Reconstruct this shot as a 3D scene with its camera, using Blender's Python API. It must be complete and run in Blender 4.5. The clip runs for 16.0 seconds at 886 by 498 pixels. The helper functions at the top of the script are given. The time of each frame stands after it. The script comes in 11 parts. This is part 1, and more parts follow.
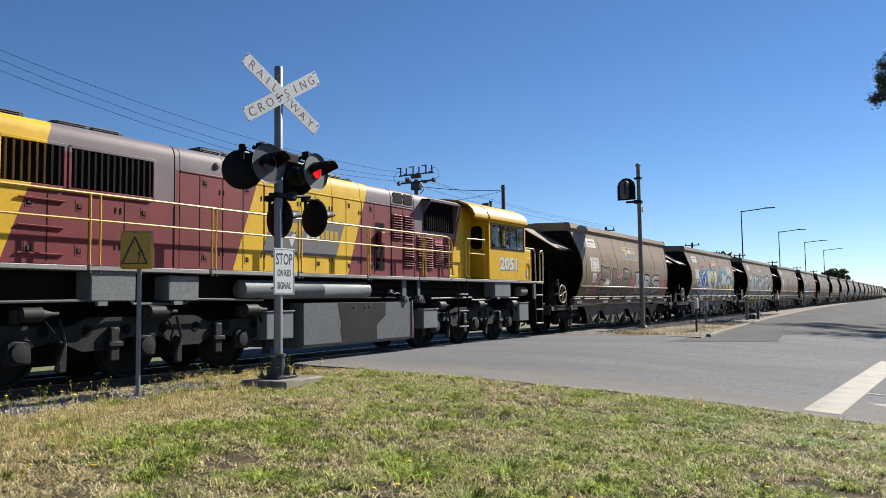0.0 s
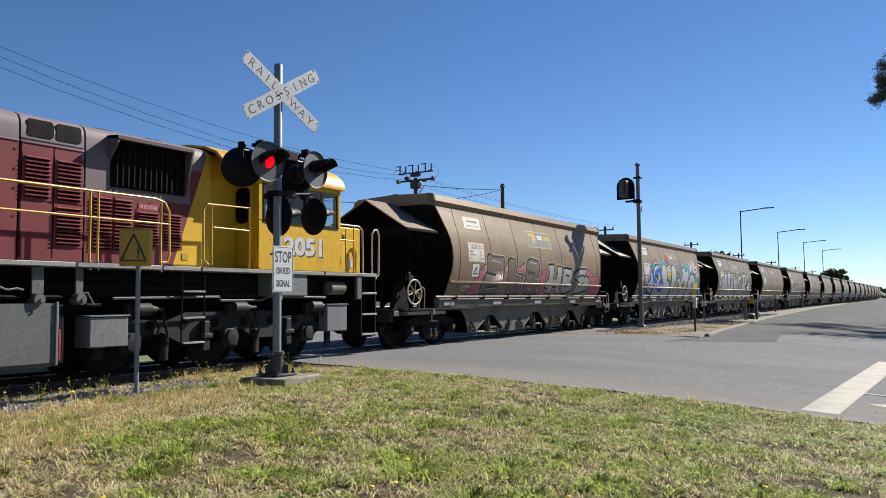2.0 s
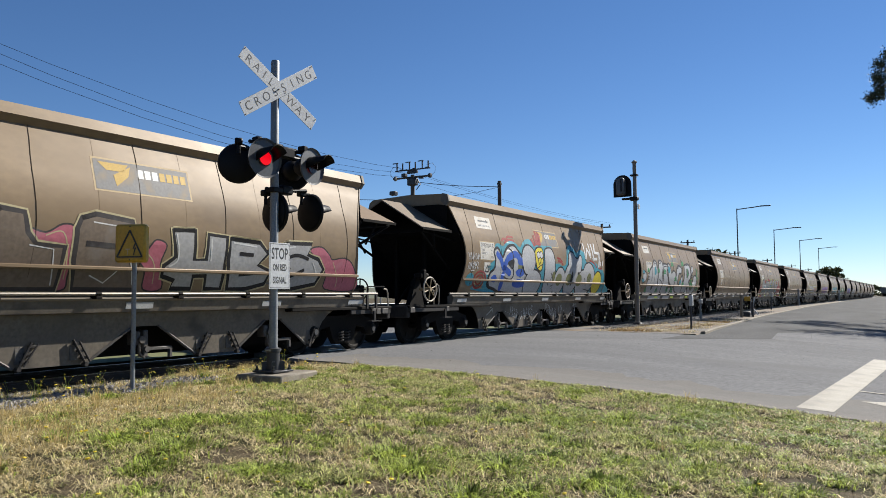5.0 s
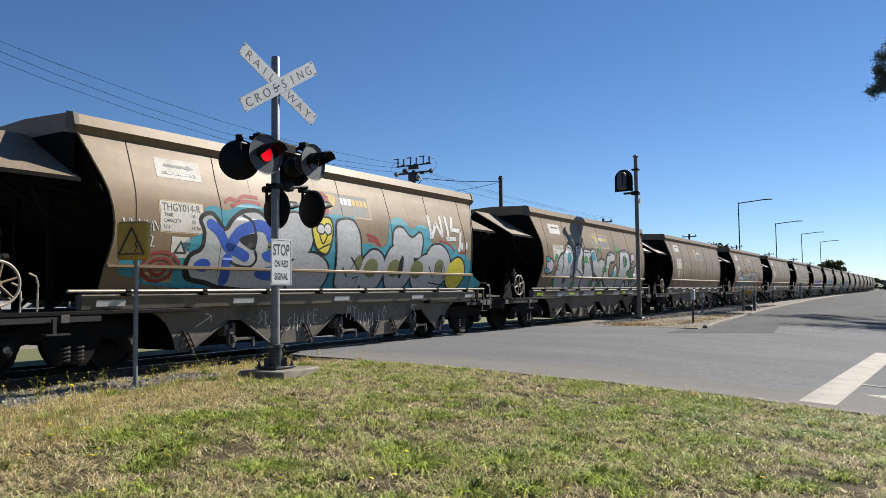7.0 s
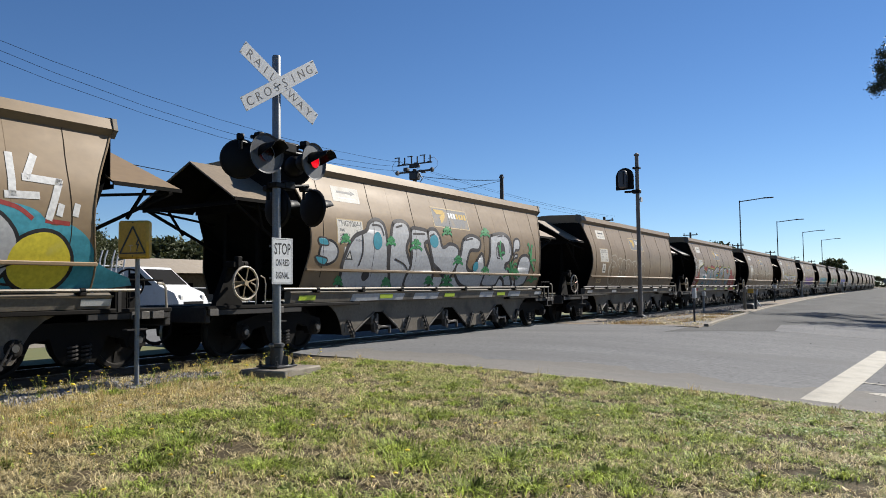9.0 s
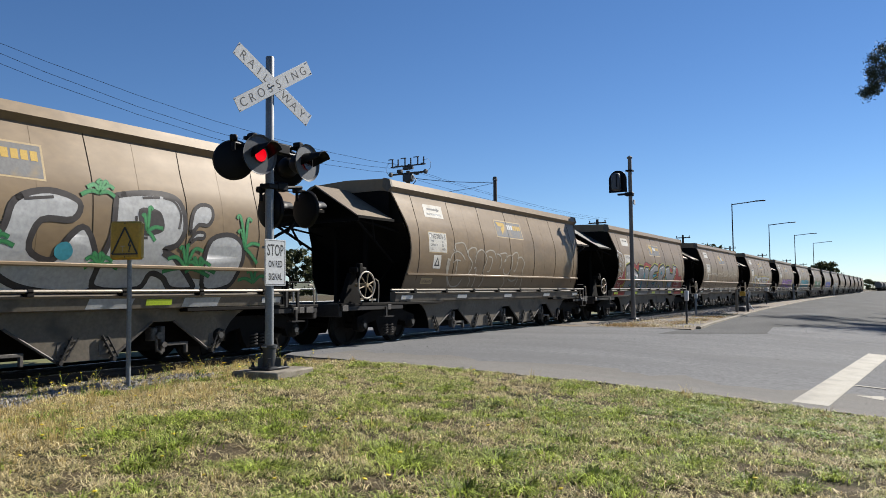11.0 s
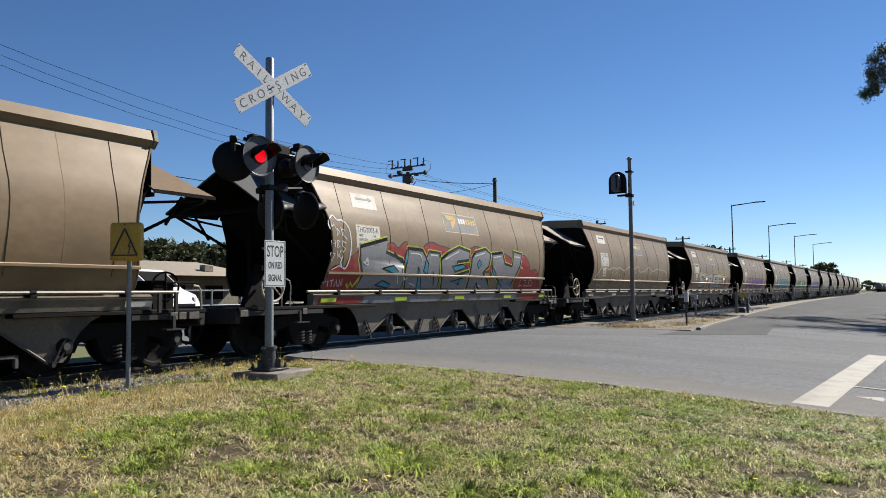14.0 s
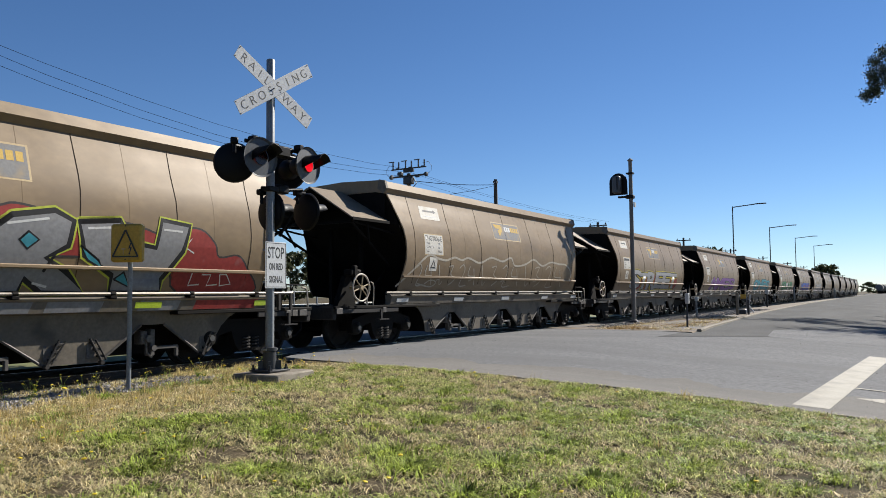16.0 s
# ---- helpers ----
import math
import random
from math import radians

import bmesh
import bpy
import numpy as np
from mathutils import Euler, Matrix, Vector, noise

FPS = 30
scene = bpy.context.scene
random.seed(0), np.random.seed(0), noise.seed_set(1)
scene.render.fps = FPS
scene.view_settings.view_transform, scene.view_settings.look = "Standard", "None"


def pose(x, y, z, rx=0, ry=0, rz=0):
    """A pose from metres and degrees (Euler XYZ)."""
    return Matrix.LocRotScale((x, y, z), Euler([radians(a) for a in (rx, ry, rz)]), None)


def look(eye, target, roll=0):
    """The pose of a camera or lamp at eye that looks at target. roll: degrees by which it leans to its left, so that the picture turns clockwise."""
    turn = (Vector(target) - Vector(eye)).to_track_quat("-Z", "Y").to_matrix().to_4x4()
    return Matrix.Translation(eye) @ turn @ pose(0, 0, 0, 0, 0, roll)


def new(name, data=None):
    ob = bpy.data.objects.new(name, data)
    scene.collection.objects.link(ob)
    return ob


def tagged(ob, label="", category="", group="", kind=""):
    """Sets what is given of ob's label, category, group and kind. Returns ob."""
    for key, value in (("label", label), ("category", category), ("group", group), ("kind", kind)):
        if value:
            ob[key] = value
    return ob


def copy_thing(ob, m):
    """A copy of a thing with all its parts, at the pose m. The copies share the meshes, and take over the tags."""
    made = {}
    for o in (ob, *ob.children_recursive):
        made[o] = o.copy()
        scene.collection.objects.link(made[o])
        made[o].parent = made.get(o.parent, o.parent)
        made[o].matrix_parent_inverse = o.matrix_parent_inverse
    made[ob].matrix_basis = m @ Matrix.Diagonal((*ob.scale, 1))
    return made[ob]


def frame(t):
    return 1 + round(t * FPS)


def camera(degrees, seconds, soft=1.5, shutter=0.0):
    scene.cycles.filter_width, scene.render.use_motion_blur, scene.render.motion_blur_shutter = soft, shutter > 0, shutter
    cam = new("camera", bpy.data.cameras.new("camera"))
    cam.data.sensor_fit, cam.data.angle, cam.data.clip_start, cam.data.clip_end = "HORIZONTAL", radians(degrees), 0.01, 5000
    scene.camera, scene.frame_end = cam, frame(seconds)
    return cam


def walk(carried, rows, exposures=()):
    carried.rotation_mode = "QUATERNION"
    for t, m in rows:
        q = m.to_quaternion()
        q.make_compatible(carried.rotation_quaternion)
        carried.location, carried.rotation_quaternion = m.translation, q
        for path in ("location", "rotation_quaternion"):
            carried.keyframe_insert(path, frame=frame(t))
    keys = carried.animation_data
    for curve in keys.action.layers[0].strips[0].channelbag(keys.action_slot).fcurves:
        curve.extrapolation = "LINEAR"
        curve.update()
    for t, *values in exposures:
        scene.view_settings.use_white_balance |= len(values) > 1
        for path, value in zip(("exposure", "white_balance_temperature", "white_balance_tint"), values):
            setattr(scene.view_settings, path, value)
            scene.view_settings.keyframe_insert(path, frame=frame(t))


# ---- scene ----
from mathutils.geometry import tessellate_polygon

# camera: hand-held on the verge, standing still and drifting a little
cam = camera(60.21, 16.0, 0.9)
EYE = (0.0, 0.0, 1.09)
# seconds, heading from the track's direction, tilt up, lean (degrees)
AIM = [
    (0, 31.808, 3.865, -0.749), (0.5, 31.762, 3.797, -0.709), (1, 31.729, 3.770, -0.619), (1.5, 31.719, 3.758, -0.545),
    (2, 31.741, 3.756, -0.499), (2.5, 31.742, 3.741, -0.471), (3, 31.727, 3.709, -0.409), (3.5, 31.679, 3.695, -0.382),
    (4, 31.590, 3.686, -0.352), (6.5, 31.497, 3.251, -0.528), (7, 31.613, 3.194, -0.674), (7.5, 31.732, 3.166, -0.788),
    (8, 31.783, 3.129, -0.851), (8.5, 31.787, 3.109, -0.802), (9, 31.696, 3.099, -0.747), (11.5, 31.092, 3.242, -0.600),
    (12, 31.044, 3.229, -0.618), (12.5, 31.042, 3.236, -0.600), (13, 31.057, 3.247, -0.609), (13.5, 31.112, 3.273, -0.629),
    (14, 31.170, 3.318, -0.601), (14.5, 31.210, 3.355, -0.565), (15, 31.256, 3.413, -0.574), (15.5, 31.253, 3.442, -0.603),
    (16, 31.223, 3.431, -0.572)]


def aim(heading, tilt, lean):
    a, b = radians(heading), radians(tilt)
    way = Vector((math.cos(a) * math.cos(b), math.sin(a) * math.cos(b), math.sin(b)))
    return look(EYE, Vector(EYE) + way, lean)


walk(cam, [(t, aim(h, p, r)) for t, h, p, r in AIM], [(0.0, 1.03), (3.0, 1.0), (7.0, 0.94), (16.0, 0.94)])

# daylight: clear summer sky, sun behind the camera's right shoulder
SUN_WAY = Vector((1.27, -0.46, 1.0)).normalized()
world = bpy.data.worlds.new("sky")
scene.world = world
world.use_nodes = True
wn = world.node_tree
sky = wn.nodes.new("ShaderNodeTexSky")
sky.sky_type = "NISHITA"
sky.sun_disc = False
sky.sun_elevation = math.asin(SUN_WAY.z)
sky.sun_rotation = math.atan2(SUN_WAY.x, SUN_WAY.y)
sky.air_density, sky.dust_density, sky.ozone_density = 0.78, 0.0, 3.3
wn.nodes["Background"].inputs[1].default_value = 0.0505
hue = wn.nodes.new("ShaderNodeHueSaturation")
hue.inputs["Saturation"].default_value = 1.12
wn.links.new(sky.outputs[0], hue.inputs["Color"])
air = wn.nodes.new("ShaderNodeMix")
air.data_type, air.blend_type = "RGBA", "MULTIPLY"
air.inputs[0].default_value = 1.0
air.inputs[7].default_value = (0.95, 1.0, 1.10, 1)
wn.links.new(hue.outputs[0], air.inputs[6])
wn.links.new(air.outputs[2], wn.nodes["Background"].inputs[0])
sun = new("sun", bpy.data.lights.new("sun", "SUN"))
sun.data.energy, sun.data.angle, sun.data.color = 5.0, radians(0.53), (1.0, 0.95, 0.87)
sun.matrix_world = look((0, 0, 60), Vector((0, 0, 60)) - SUN_WAY)


# ---- materials ----
def mat(name, a, b=None, rough=0.6, metal=0.0, scale=6.0, fine=60.0, bump=0.15, dirt=None, dirt_at=0.6, dirt_scale=1.5, coords="Object", stretch=(1, 1, 1), spread=0.0, coat=0.0, island=0.0, spec=0.5, grain=0.82, wave=0.0, thin=0.0):
    """A surface of colour a broken up with b at two scales, with dirt patches and fine relief."""
    m = bpy.data.materials.new(name)
    m.use_nodes = True
    n, l = m.node_tree.nodes, m.node_tree.links
    p = n["Principled BSDF"]
    b = b or tuple(c * 0.8 for c in a)
    tc = n.new("ShaderNodeTexCoord")
    mp = n.new("ShaderNodeMapping")
    mp.inputs["Scale"].default_value = stretch
    l.new(tc.outputs[coords], mp.inputs[0])

    def tex(s, detail=4.0):
        t = n.new("ShaderNodeTexNoise")
        t.inputs["Scale"].default_value, t.inputs["Detail"].default_value = s, detail
        l.new(mp.outputs[0], t.inputs[0])
        return t

    def mix(fac, c1, c2, kind="MIX"):
        x = n.new("ShaderNodeMix")
        x.data_type, x.blend_type = "RGBA", kind
        for sock, v in ((0, fac), (6, c1), (7, c2)):
            if hasattr(v, "links"):
                l.new(v, x.inputs[sock])
            else:
                x.inputs[sock].default_value = v if sock == 0 else (*v, 1)
        return x.outputs[2]

    def ramp(src, lo, hi):
        r = n.new("ShaderNodeMapRange")
        r.inputs[1].default_value, r.inputs[2].default_value = lo, hi
        l.new(src, r.inputs[0])
        return r.outputs[0]

    big, small = tex(scale), tex(fine, 6.0)
    col = mix(ramp(big.outputs[0], 0.35, 0.65), a, b)
    col = mix(ramp(small.outputs[0], 0.3, 0.7), col, tuple(c * grain for c in b))
    if dirt:
        d = tex(dirt_scale, 7.0)
        col = mix(ramp(d.outputs[0], dirt_at, dirt_at + 0.14), col, dirt)
    if spread:
        info = n.new("ShaderNodeObjectInfo")
        hsv = n.new("ShaderNodeHueSaturation")
        v = n.new("ShaderNodeMapRange")
        v.inputs[3].default_value, v.inputs[4].default_value = 1 - spread, 1 + spread
        l.new(info.outputs["Random"], v.inputs[0])
        l.new(v.outputs[0], hsv.inputs["Value"])
        l.new(col, hsv.inputs["Color"])
        col = hsv.outputs[0]
    if island:
        geo = n.new("ShaderNodeNewGeometry")
        hsv = n.new("ShaderNodeHueSaturation")
        v = n.new("ShaderNodeMapRange")
        v.inputs[3].default_value, v.inputs[4].default_value = 1 - island, 1 + island
        l.new(geo.outputs["Random Per Island"], v.inputs[0])
        l.new(v.outputs[0], hsv.inputs["Value"])
        l.new(col, hsv.inputs["Color"])
        col = hsv.outputs[0]
    l.new(col, p.inputs["Base Color"])
    if thin:
        # light that passes through a leaf
        tb, both = n.new("ShaderNodeBsdfTranslucent"), n.new("ShaderNodeMixShader")
        both.inputs[0].default_value = thin
        l.new(col, tb.inputs["Color"])
        l.new(p.outputs[0], both.inputs[1])
        l.new(tb.outputs[0], both.inputs[2])
        l.new(both.outputs[0], n["Material Output"].inputs["Surface"])
    rr = n.new("ShaderNodeMapRange")
    rr.inputs[3].default_value, rr.inputs[4].default_value = max(rough - 0.1, 0.03), min(rough + 0.1, 1)
    l.new(big.outputs[0], rr.inputs[0])
    l.new(rr.outputs[0], p.inputs["Roughness"])
    p.inputs["Metallic"].default_value = metal
    p.inputs["Specular IOR Level"].default_value = spec
    p.inputs["Coat Weight"].default_value = coat
    if bump:
        bp = n.new("ShaderNodeBump")
        bp.inputs["Strength"].default_value, bp.inputs["Distance"].default_value = bump, 0.01
        l.new(small.outputs[0], bp.inputs["Height"])
        l.new(bp.outputs[0], p.inputs["Normal"])
        if wave:
            # sheet metal that is never quite flat
            sw = n.new("ShaderNodeBump")
            sw.inputs["Strength"].default_value, sw.inputs["Distance"].default_value = 1.0, wave
            l.new(tex(1.3, 1.5).outputs[0], sw.inputs["Height"])
            l.new(sw.outputs[0], bp.inputs["Normal"])
    return m


def glow(name, colour, strength):
    m = bpy.data.materials.new(name)
    m.use_nodes = True
    p = m.node_tree.nodes["Principled BSDF"]
    p.inputs["Base Color"].default_value = (*colour, 1)
    p.inputs["Emission Color"].default_value = (*colour, 1)
    p.inputs["Emission Strength"].default_value = strength
    return m


def glass(name, tint, rough=0.02):
    m = bpy.data.materials.new(name)
    m.use_nodes = True
    p = m.node_tree.nodes["Principled BSDF"]
    p.inputs["Base Color"].default_value = (*tint, 1)
    p.inputs["Roughness"].default_value = rough
    p.inputs["Transmission Weight"].default_value = 1.0
    p.inputs["IOR"].default_value = 1.3
    return m


M_ASPHALT = mat("asphalt", (0.196, 0.197, 0.200), (0.158, 0.159, 0.162), 0.9, scale=0.55, fine=30, bump=1.0, dirt=(0.125, 0.125, 0.126), dirt_scale=0.35, dirt_at=0.53, stretch=(1.6, 0.4, 1), spec=0.08, grain=0.6)
M_ASPHALT_SIDE = mat("old_asphalt", (0.113, 0.113, 0.1122), (0.0912, 0.0912, 0.0904), 0.9, scale=0.5, fine=28, bump=1.0, dirt=(0.0729, 0.0729, 0.0715), dirt_scale=0.3, dirt_at=0.54, stretch=(0.5, 1.4, 1), spec=0.08, grain=0.65)
M_ASPHALT_PATCH = mat("asphalt_patch", (0.2122, 0.209, 0.2009), (0.1823, 0.1798, 0.1733), 0.9, scale=1.0, fine=40, bump=0.7, spec=0.25, grain=0.7)
M_TAR = mat("tar_seal", (0.0405, 0.0405, 0.0421), (0.0284, 0.0284, 0.03), 0.7, scale=4, fine=40, bump=0.3)
M_TILE = mat("roof_tiles", (0.324, 0.2714, 0.2066), (0.2673, 0.2228, 0.1661), 0.85, scale=2, fine=12, bump=0.4)
M_ROADPAINT = mat("road_paint", (0.3122, 0.2922, 0.2425), (0.2657, 0.2458, 0.1993), 0.8, scale=3, fine=50, bump=0.2, dirt=(0.2059, 0.1926, 0.1628), dirt_at=0.54, dirt_scale=3)
M_SOIL = mat("verge_soil", (0.1377, 0.1053, 0.0648), (0.0607, 0.0486, 0.0292), 0.95, scale=6.0, fine=45, bump=1.0, dirt=(0.0365, 0.0365, 0.0162), dirt_at=0.5, dirt_scale=4.0, spec=0.1)
# ballast colour darkened with the shade under the train
M_GRAVEL = mat("ballast_bed", (0.0607, 0.0551, 0.0486), (0.0324, 0.0292, 0.0267), 0.95, scale=9, fine=25, bump=1.0)
M_CONCRETE = mat("concrete", (0.243, 0.2147, 0.1701), (0.1863, 0.162, 0.1255), 0.9, scale=4, fine=50, bump=0.4, dirt=(0.1296, 0.1094, 0.081), dirt_at=0.52, dirt_scale=5)
M_GALV = mat("galvanised_steel", (0.2349, 0.2471, 0.2552), (0.1782, 0.1903, 0.2025), 0.5, 0.25, scale=5, fine=40, bump=0.1)
M_RAIL = mat("rail_steel", (0.0324, 0.0243, 0.0203), (0.0486, 0.0348, 0.0267), 0.6, 0.4, scale=3, fine=40, bump=0.2)
M_RAILTOP = mat("polished_rail", (0.4455, 0.4293, 0.405), (0.3645, 0.3483, 0.324), 0.25, 1.0, scale=3, fine=40, bump=0.05)
# sleepers, too, carry under-train shade in their colour
M_SLEEPER = mat("sleeper_timber", (0.0405, 0.0348, 0.03), (0.0284, 0.0243, 0.0211), 0.9, scale=4, fine=30, bump=0.6)
M_BLACK = mat("black_enamel", (0.0049, 0.0053, 0.0065), (0.0073, 0.0073, 0.0089), 0.5, scale=6, fine=40, bump=0.1, spec=0.14)
M_DISC = mat("grey_disc", (0.0757, 0.0846, 0.098), (0.0624, 0.0668, 0.0757), 0.55, scale=6, fine=30, bump=0.1)
M_SIGNWHITE = mat("sign_white", (0.5468, 0.5577, 0.5686), (0.4702, 0.4811, 0.4921), 0.5, scale=4, fine=30, bump=0.05, dirt=(0.3937, 0.3882, 0.3718), dirt_at=0.62, dirt_scale=5)
M_INK = mat("sign_black", (0.0162, 0.0162, 0.0178), (0.0243, 0.0243, 0.0243), 0.5, bump=0.0)
M_SIGNYELLOW = mat("sign_yellow", (0.5022, 0.2997, 0.0243), (0.4212, 0.2511, 0.0203), 0.5, scale=5, fine=30, bump=0.05, dirt=(0.2916, 0.1782, 0.0243), dirt_at=0.6, dirt_scale=6)
M_RED_LIT = glow("red_lens_lit", (0.62, 0.001, 0.008), 0.68)
M_RED_OFF = mat("red_lens_dark", (0.0243, 0.0032, 0.0032), (0.0162, 0.0032, 0.0032), 0.25, bump=0.0)
M_WAGON = mat("wagon_paint", (0.225, 0.162, 0.095), (0.194, 0.139, 0.083), 0.45, metal=0.05, scale=0.7, fine=11, bump=0.035, dirt=(0.150, 0.109, 0.069), dirt_at=0.55, dirt_scale=0.9, stretch=(0.55, 1, 0.9), spec=0.24, grain=0.93, wave=0.018, spread=0.05)
M_SEAM = mat("panel_seam", (0.097, 0.069, 0.045), (0.068, 0.049, 0.034), 0.8, bump=0.05, spec=0.1)
M_WAGON_LOW = mat("wagon_lower_paint", (0.1741, 0.1499, 0.1174), (0.1337, 0.115, 0.0907), 0.65, scale=1.5, fine=20, bump=0.15, dirt=(0.0765, 0.0678, 0.0569), dirt_at=0.54, dirt_scale=2, spec=0.25)
M_GEAR = mat("worn_gear_steel", (0.1369, 0.1264, 0.1106), (0.0842, 0.0758, 0.0684), 0.55, scale=5, fine=30, bump=0.2, spec=0.3)
# wagon ends and canopy undersides: their deep shade is put into this near-black colour
M_END_SHADE = mat("shaded_end_steel", (0.0113, 0.0101, 0.0089), (0.0073, 0.0065, 0.0057), 0.85, scale=2, fine=20, bump=0.2, spec=0.1)
M_CANOPY = mat("canopy_steel", (0.2236, 0.175, 0.1215), (0.175, 0.138, 0.0972), 0.65, scale=1.2, fine=18, bump=0.12, dirt=(0.1166, 0.0923, 0.068), dirt_at=0.56, spec=0.25)
# oil-dark steel, taken near black to hold the shade under the train too
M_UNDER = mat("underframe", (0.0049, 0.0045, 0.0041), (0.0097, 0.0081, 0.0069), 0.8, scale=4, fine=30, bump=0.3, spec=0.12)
# wheel steel, with the same shade mixed into its colour
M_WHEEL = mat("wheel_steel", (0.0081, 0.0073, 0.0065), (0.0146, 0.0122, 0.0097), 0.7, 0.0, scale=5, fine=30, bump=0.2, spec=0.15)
M_TYRE = mat("worn_tyre_steel", (0.162, 0.1539, 0.1458), (0.1134, 0.1053, 0.0972), 0.4, 0.8, scale=4, fine=30, bump=0.1)
M_SPRING = mat("spring_steel", (0.0405, 0.0373, 0.034), (0.0284, 0.0259, 0.0243), 0.6, scale=5, fine=30, bump=0.1, spec=0.2)
M_CREAM = mat("handwheel_cream", (0.5346, 0.486, 0.405), (0.405, 0.3402, 0.2592), 0.6, scale=5, fine=30, bump=0.1)
M_BRASSY = mat("handwheel_spokes", (0.3402, 0.2592, 0.1458), (0.243, 0.1782, 0.0972), 0.6, scale=5, fine=30, bump=0.1)
M_WHITE = mat("white_panel", (0.6124, 0.5905, 0.5358), (0.5249, 0.4976, 0.4374), 0.55, scale=3, fine=30, bump=0.05, spec=0.18, dirt=(0.4155, 0.3609, 0.2843), dirt_at=0.58, dirt_scale=3)
M_CREAMTRIM = mat("cream_trim", (0.4844, 0.3686, 0.2001), (0.4212, 0.3159, 0.179), 0.55, bump=0.05, spec=0.18)
M_REFLECT = mat("reflector_grey", (0.6026, 0.6026, 0.5832), (0.5054, 0.5054, 0.486), 0.4, bump=0.05)
M_LIME = mat("reflector_lime", (0.5123, 0.6707, 0.0373), (0.4471, 0.5775, 0.0466), 0.4, bump=0.05)
M_TUBE = mat("pipe_cream", (0.3402, 0.2997, 0.2511), (0.2187, 0.1903, 0.1539), 0.38, 0.3, scale=3, fine=30, bump=0.1)
M_LOGOBLUE = mat("panel_slate", (0.1737, 0.1737, 0.1737), (0.1474, 0.1474, 0.1474), 0.5, scale=3, fine=30, bump=0.05, spec=0.18, dirt=(0.2106, 0.1685, 0.1158), dirt_at=0.52, dirt_scale=3)
M_GOLD = mat("panel_gold", (0.5054, 0.3264, 0.0527), (0.4423, 0.2843, 0.0527), 0.5, bump=0.05, spec=0.18)
M_YELLOW = mat("loco_yellow", (0.6148, 0.3679, 0.0112), (0.5589, 0.3306, 0.0112), 0.58, scale=1.2, fine=18, bump=0.05, dirt=(0.4285, 0.2468, 0.0186), dirt_at=0.6, dirt_scale=2.2, stretch=(1, 1, 0.4), spec=0.22)
M_ROOFYELLOW = mat("roof_yellow", (0.5273, 0.2466, 0.0102), (0.5613, 0.3062, 0.0102), 0.5, scale=2, fine=18, bump=0.06, dirt=(0.3402, 0.1446, 0.0255), dirt_at=0.56, dirt_scale=2.5)
M_MAROON = mat("loco_maroon", (0.2075, 0.0344, 0.0385), (0.1671, 0.0284, 0.0334), 0.5, scale=1.5, fine=18, bump=0.06, dirt=(0.1215, 0.0263, 0.0304), dirt_at=0.62, stretch=(1, 1, 0.4), spec=0.3)
M_MAUVE = mat("loco_grey", (0.1499, 0.1215, 0.1264), (0.1296, 0.1037, 0.1085), 0.75, scale=1.5, fine=18, bump=0.06, spec=0.12)
M_SLATE = mat("loco_slate", (0.1215, 0.1215, 0.1215), (0.1053, 0.1053, 0.1053), 0.5, bump=0.05)
M_TANK = mat("tank_grey", (0.132, 0.137, 0.142), (0.108, 0.112, 0.116), 0.55, scale=1.5, fine=18, bump=0.1, dirt=(0.0648, 0.0624, 0.0567), dirt_at=0.6, dirt_scale=1.0, spec=0.25)
M_PLATE = mat("platform_grey", (0.2916, 0.2835, 0.2754), (0.2187, 0.2106, 0.2025), 0.6, scale=3, fine=25, bump=0.15, dirt=(0.1296, 0.1215, 0.1134), dirt_at=0.56)
M_RAILYELLOW = mat("handrail_yellow", (0.6148, 0.3726, 0.0559), (0.5403, 0.3167, 0.0466), 0.45, bump=0.05)
M_STEELRAIL = mat("handrail_cream", (0.4698, 0.4212, 0.3402), (0.3726, 0.3321, 0.2673), 0.5, bump=0.05)
M_VOID = mat("dark_interior", (0.0057, 0.0053, 0.0057), (0.0081, 0.0077, 0.0077), 0.9, bump=0.1, spec=0.1)
M_BOGIE = mat("dusty_bogie", (0.0275, 0.0275, 0.0284), (0.0146, 0.0146, 0.0146), 0.7, scale=4, fine=30, bump=0.3, dirt=(0.0097, 0.0089, 0.0089), dirt_at=0.54, dirt_scale=3, spec=0.25)
M_GLASS = glass("cab_glass", (0.55, 0.62, 0.62))
M_SEAT = mat("seat_fabric", (0.0405, 0.0446, 0.0486), (0.0324, 0.0324, 0.0365), 0.8)
M_EXTRED = mat("label_red", (0.3645, 0.0243, 0.0243), (0.324, 0.0243, 0.0243), 0.5, bump=0.0)
M_BARK = mat("bark", (0.1296, 0.1013, 0.077), (0.0891, 0.0689, 0.0527), 0.95, scale=3, fine=20, bump=0.8)
M_WOODPOLE = mat("pole_timber", (0.0972, 0.081, 0.0689), (0.0729, 0.0607, 0.0486), 0.9, scale=3, fine=20, bump=0.5, stretch=(3, 3, 0.3))
M_DARKMETAL = mat("dark_metal", (0.0486, 0.0502, 0.0535), (0.0365, 0.0373, 0.0405), 0.5, 0.3, bump=0.1)
M_LEAF = mat("gum_leaves", (0.0405, 0.0551, 0.0211), (0.0648, 0.0745, 0.034), 0.6, scale=0.7, fine=4, bump=0.0, island=0.4)
M_LEAF_DARK = mat("dark_leaves", (0.0446, 0.0567, 0.0211), (0.081, 0.0891, 0.0389), 0.65, scale=0.9, fine=4, bump=0.0, island=0.35, spec=0.25, thin=0.2)
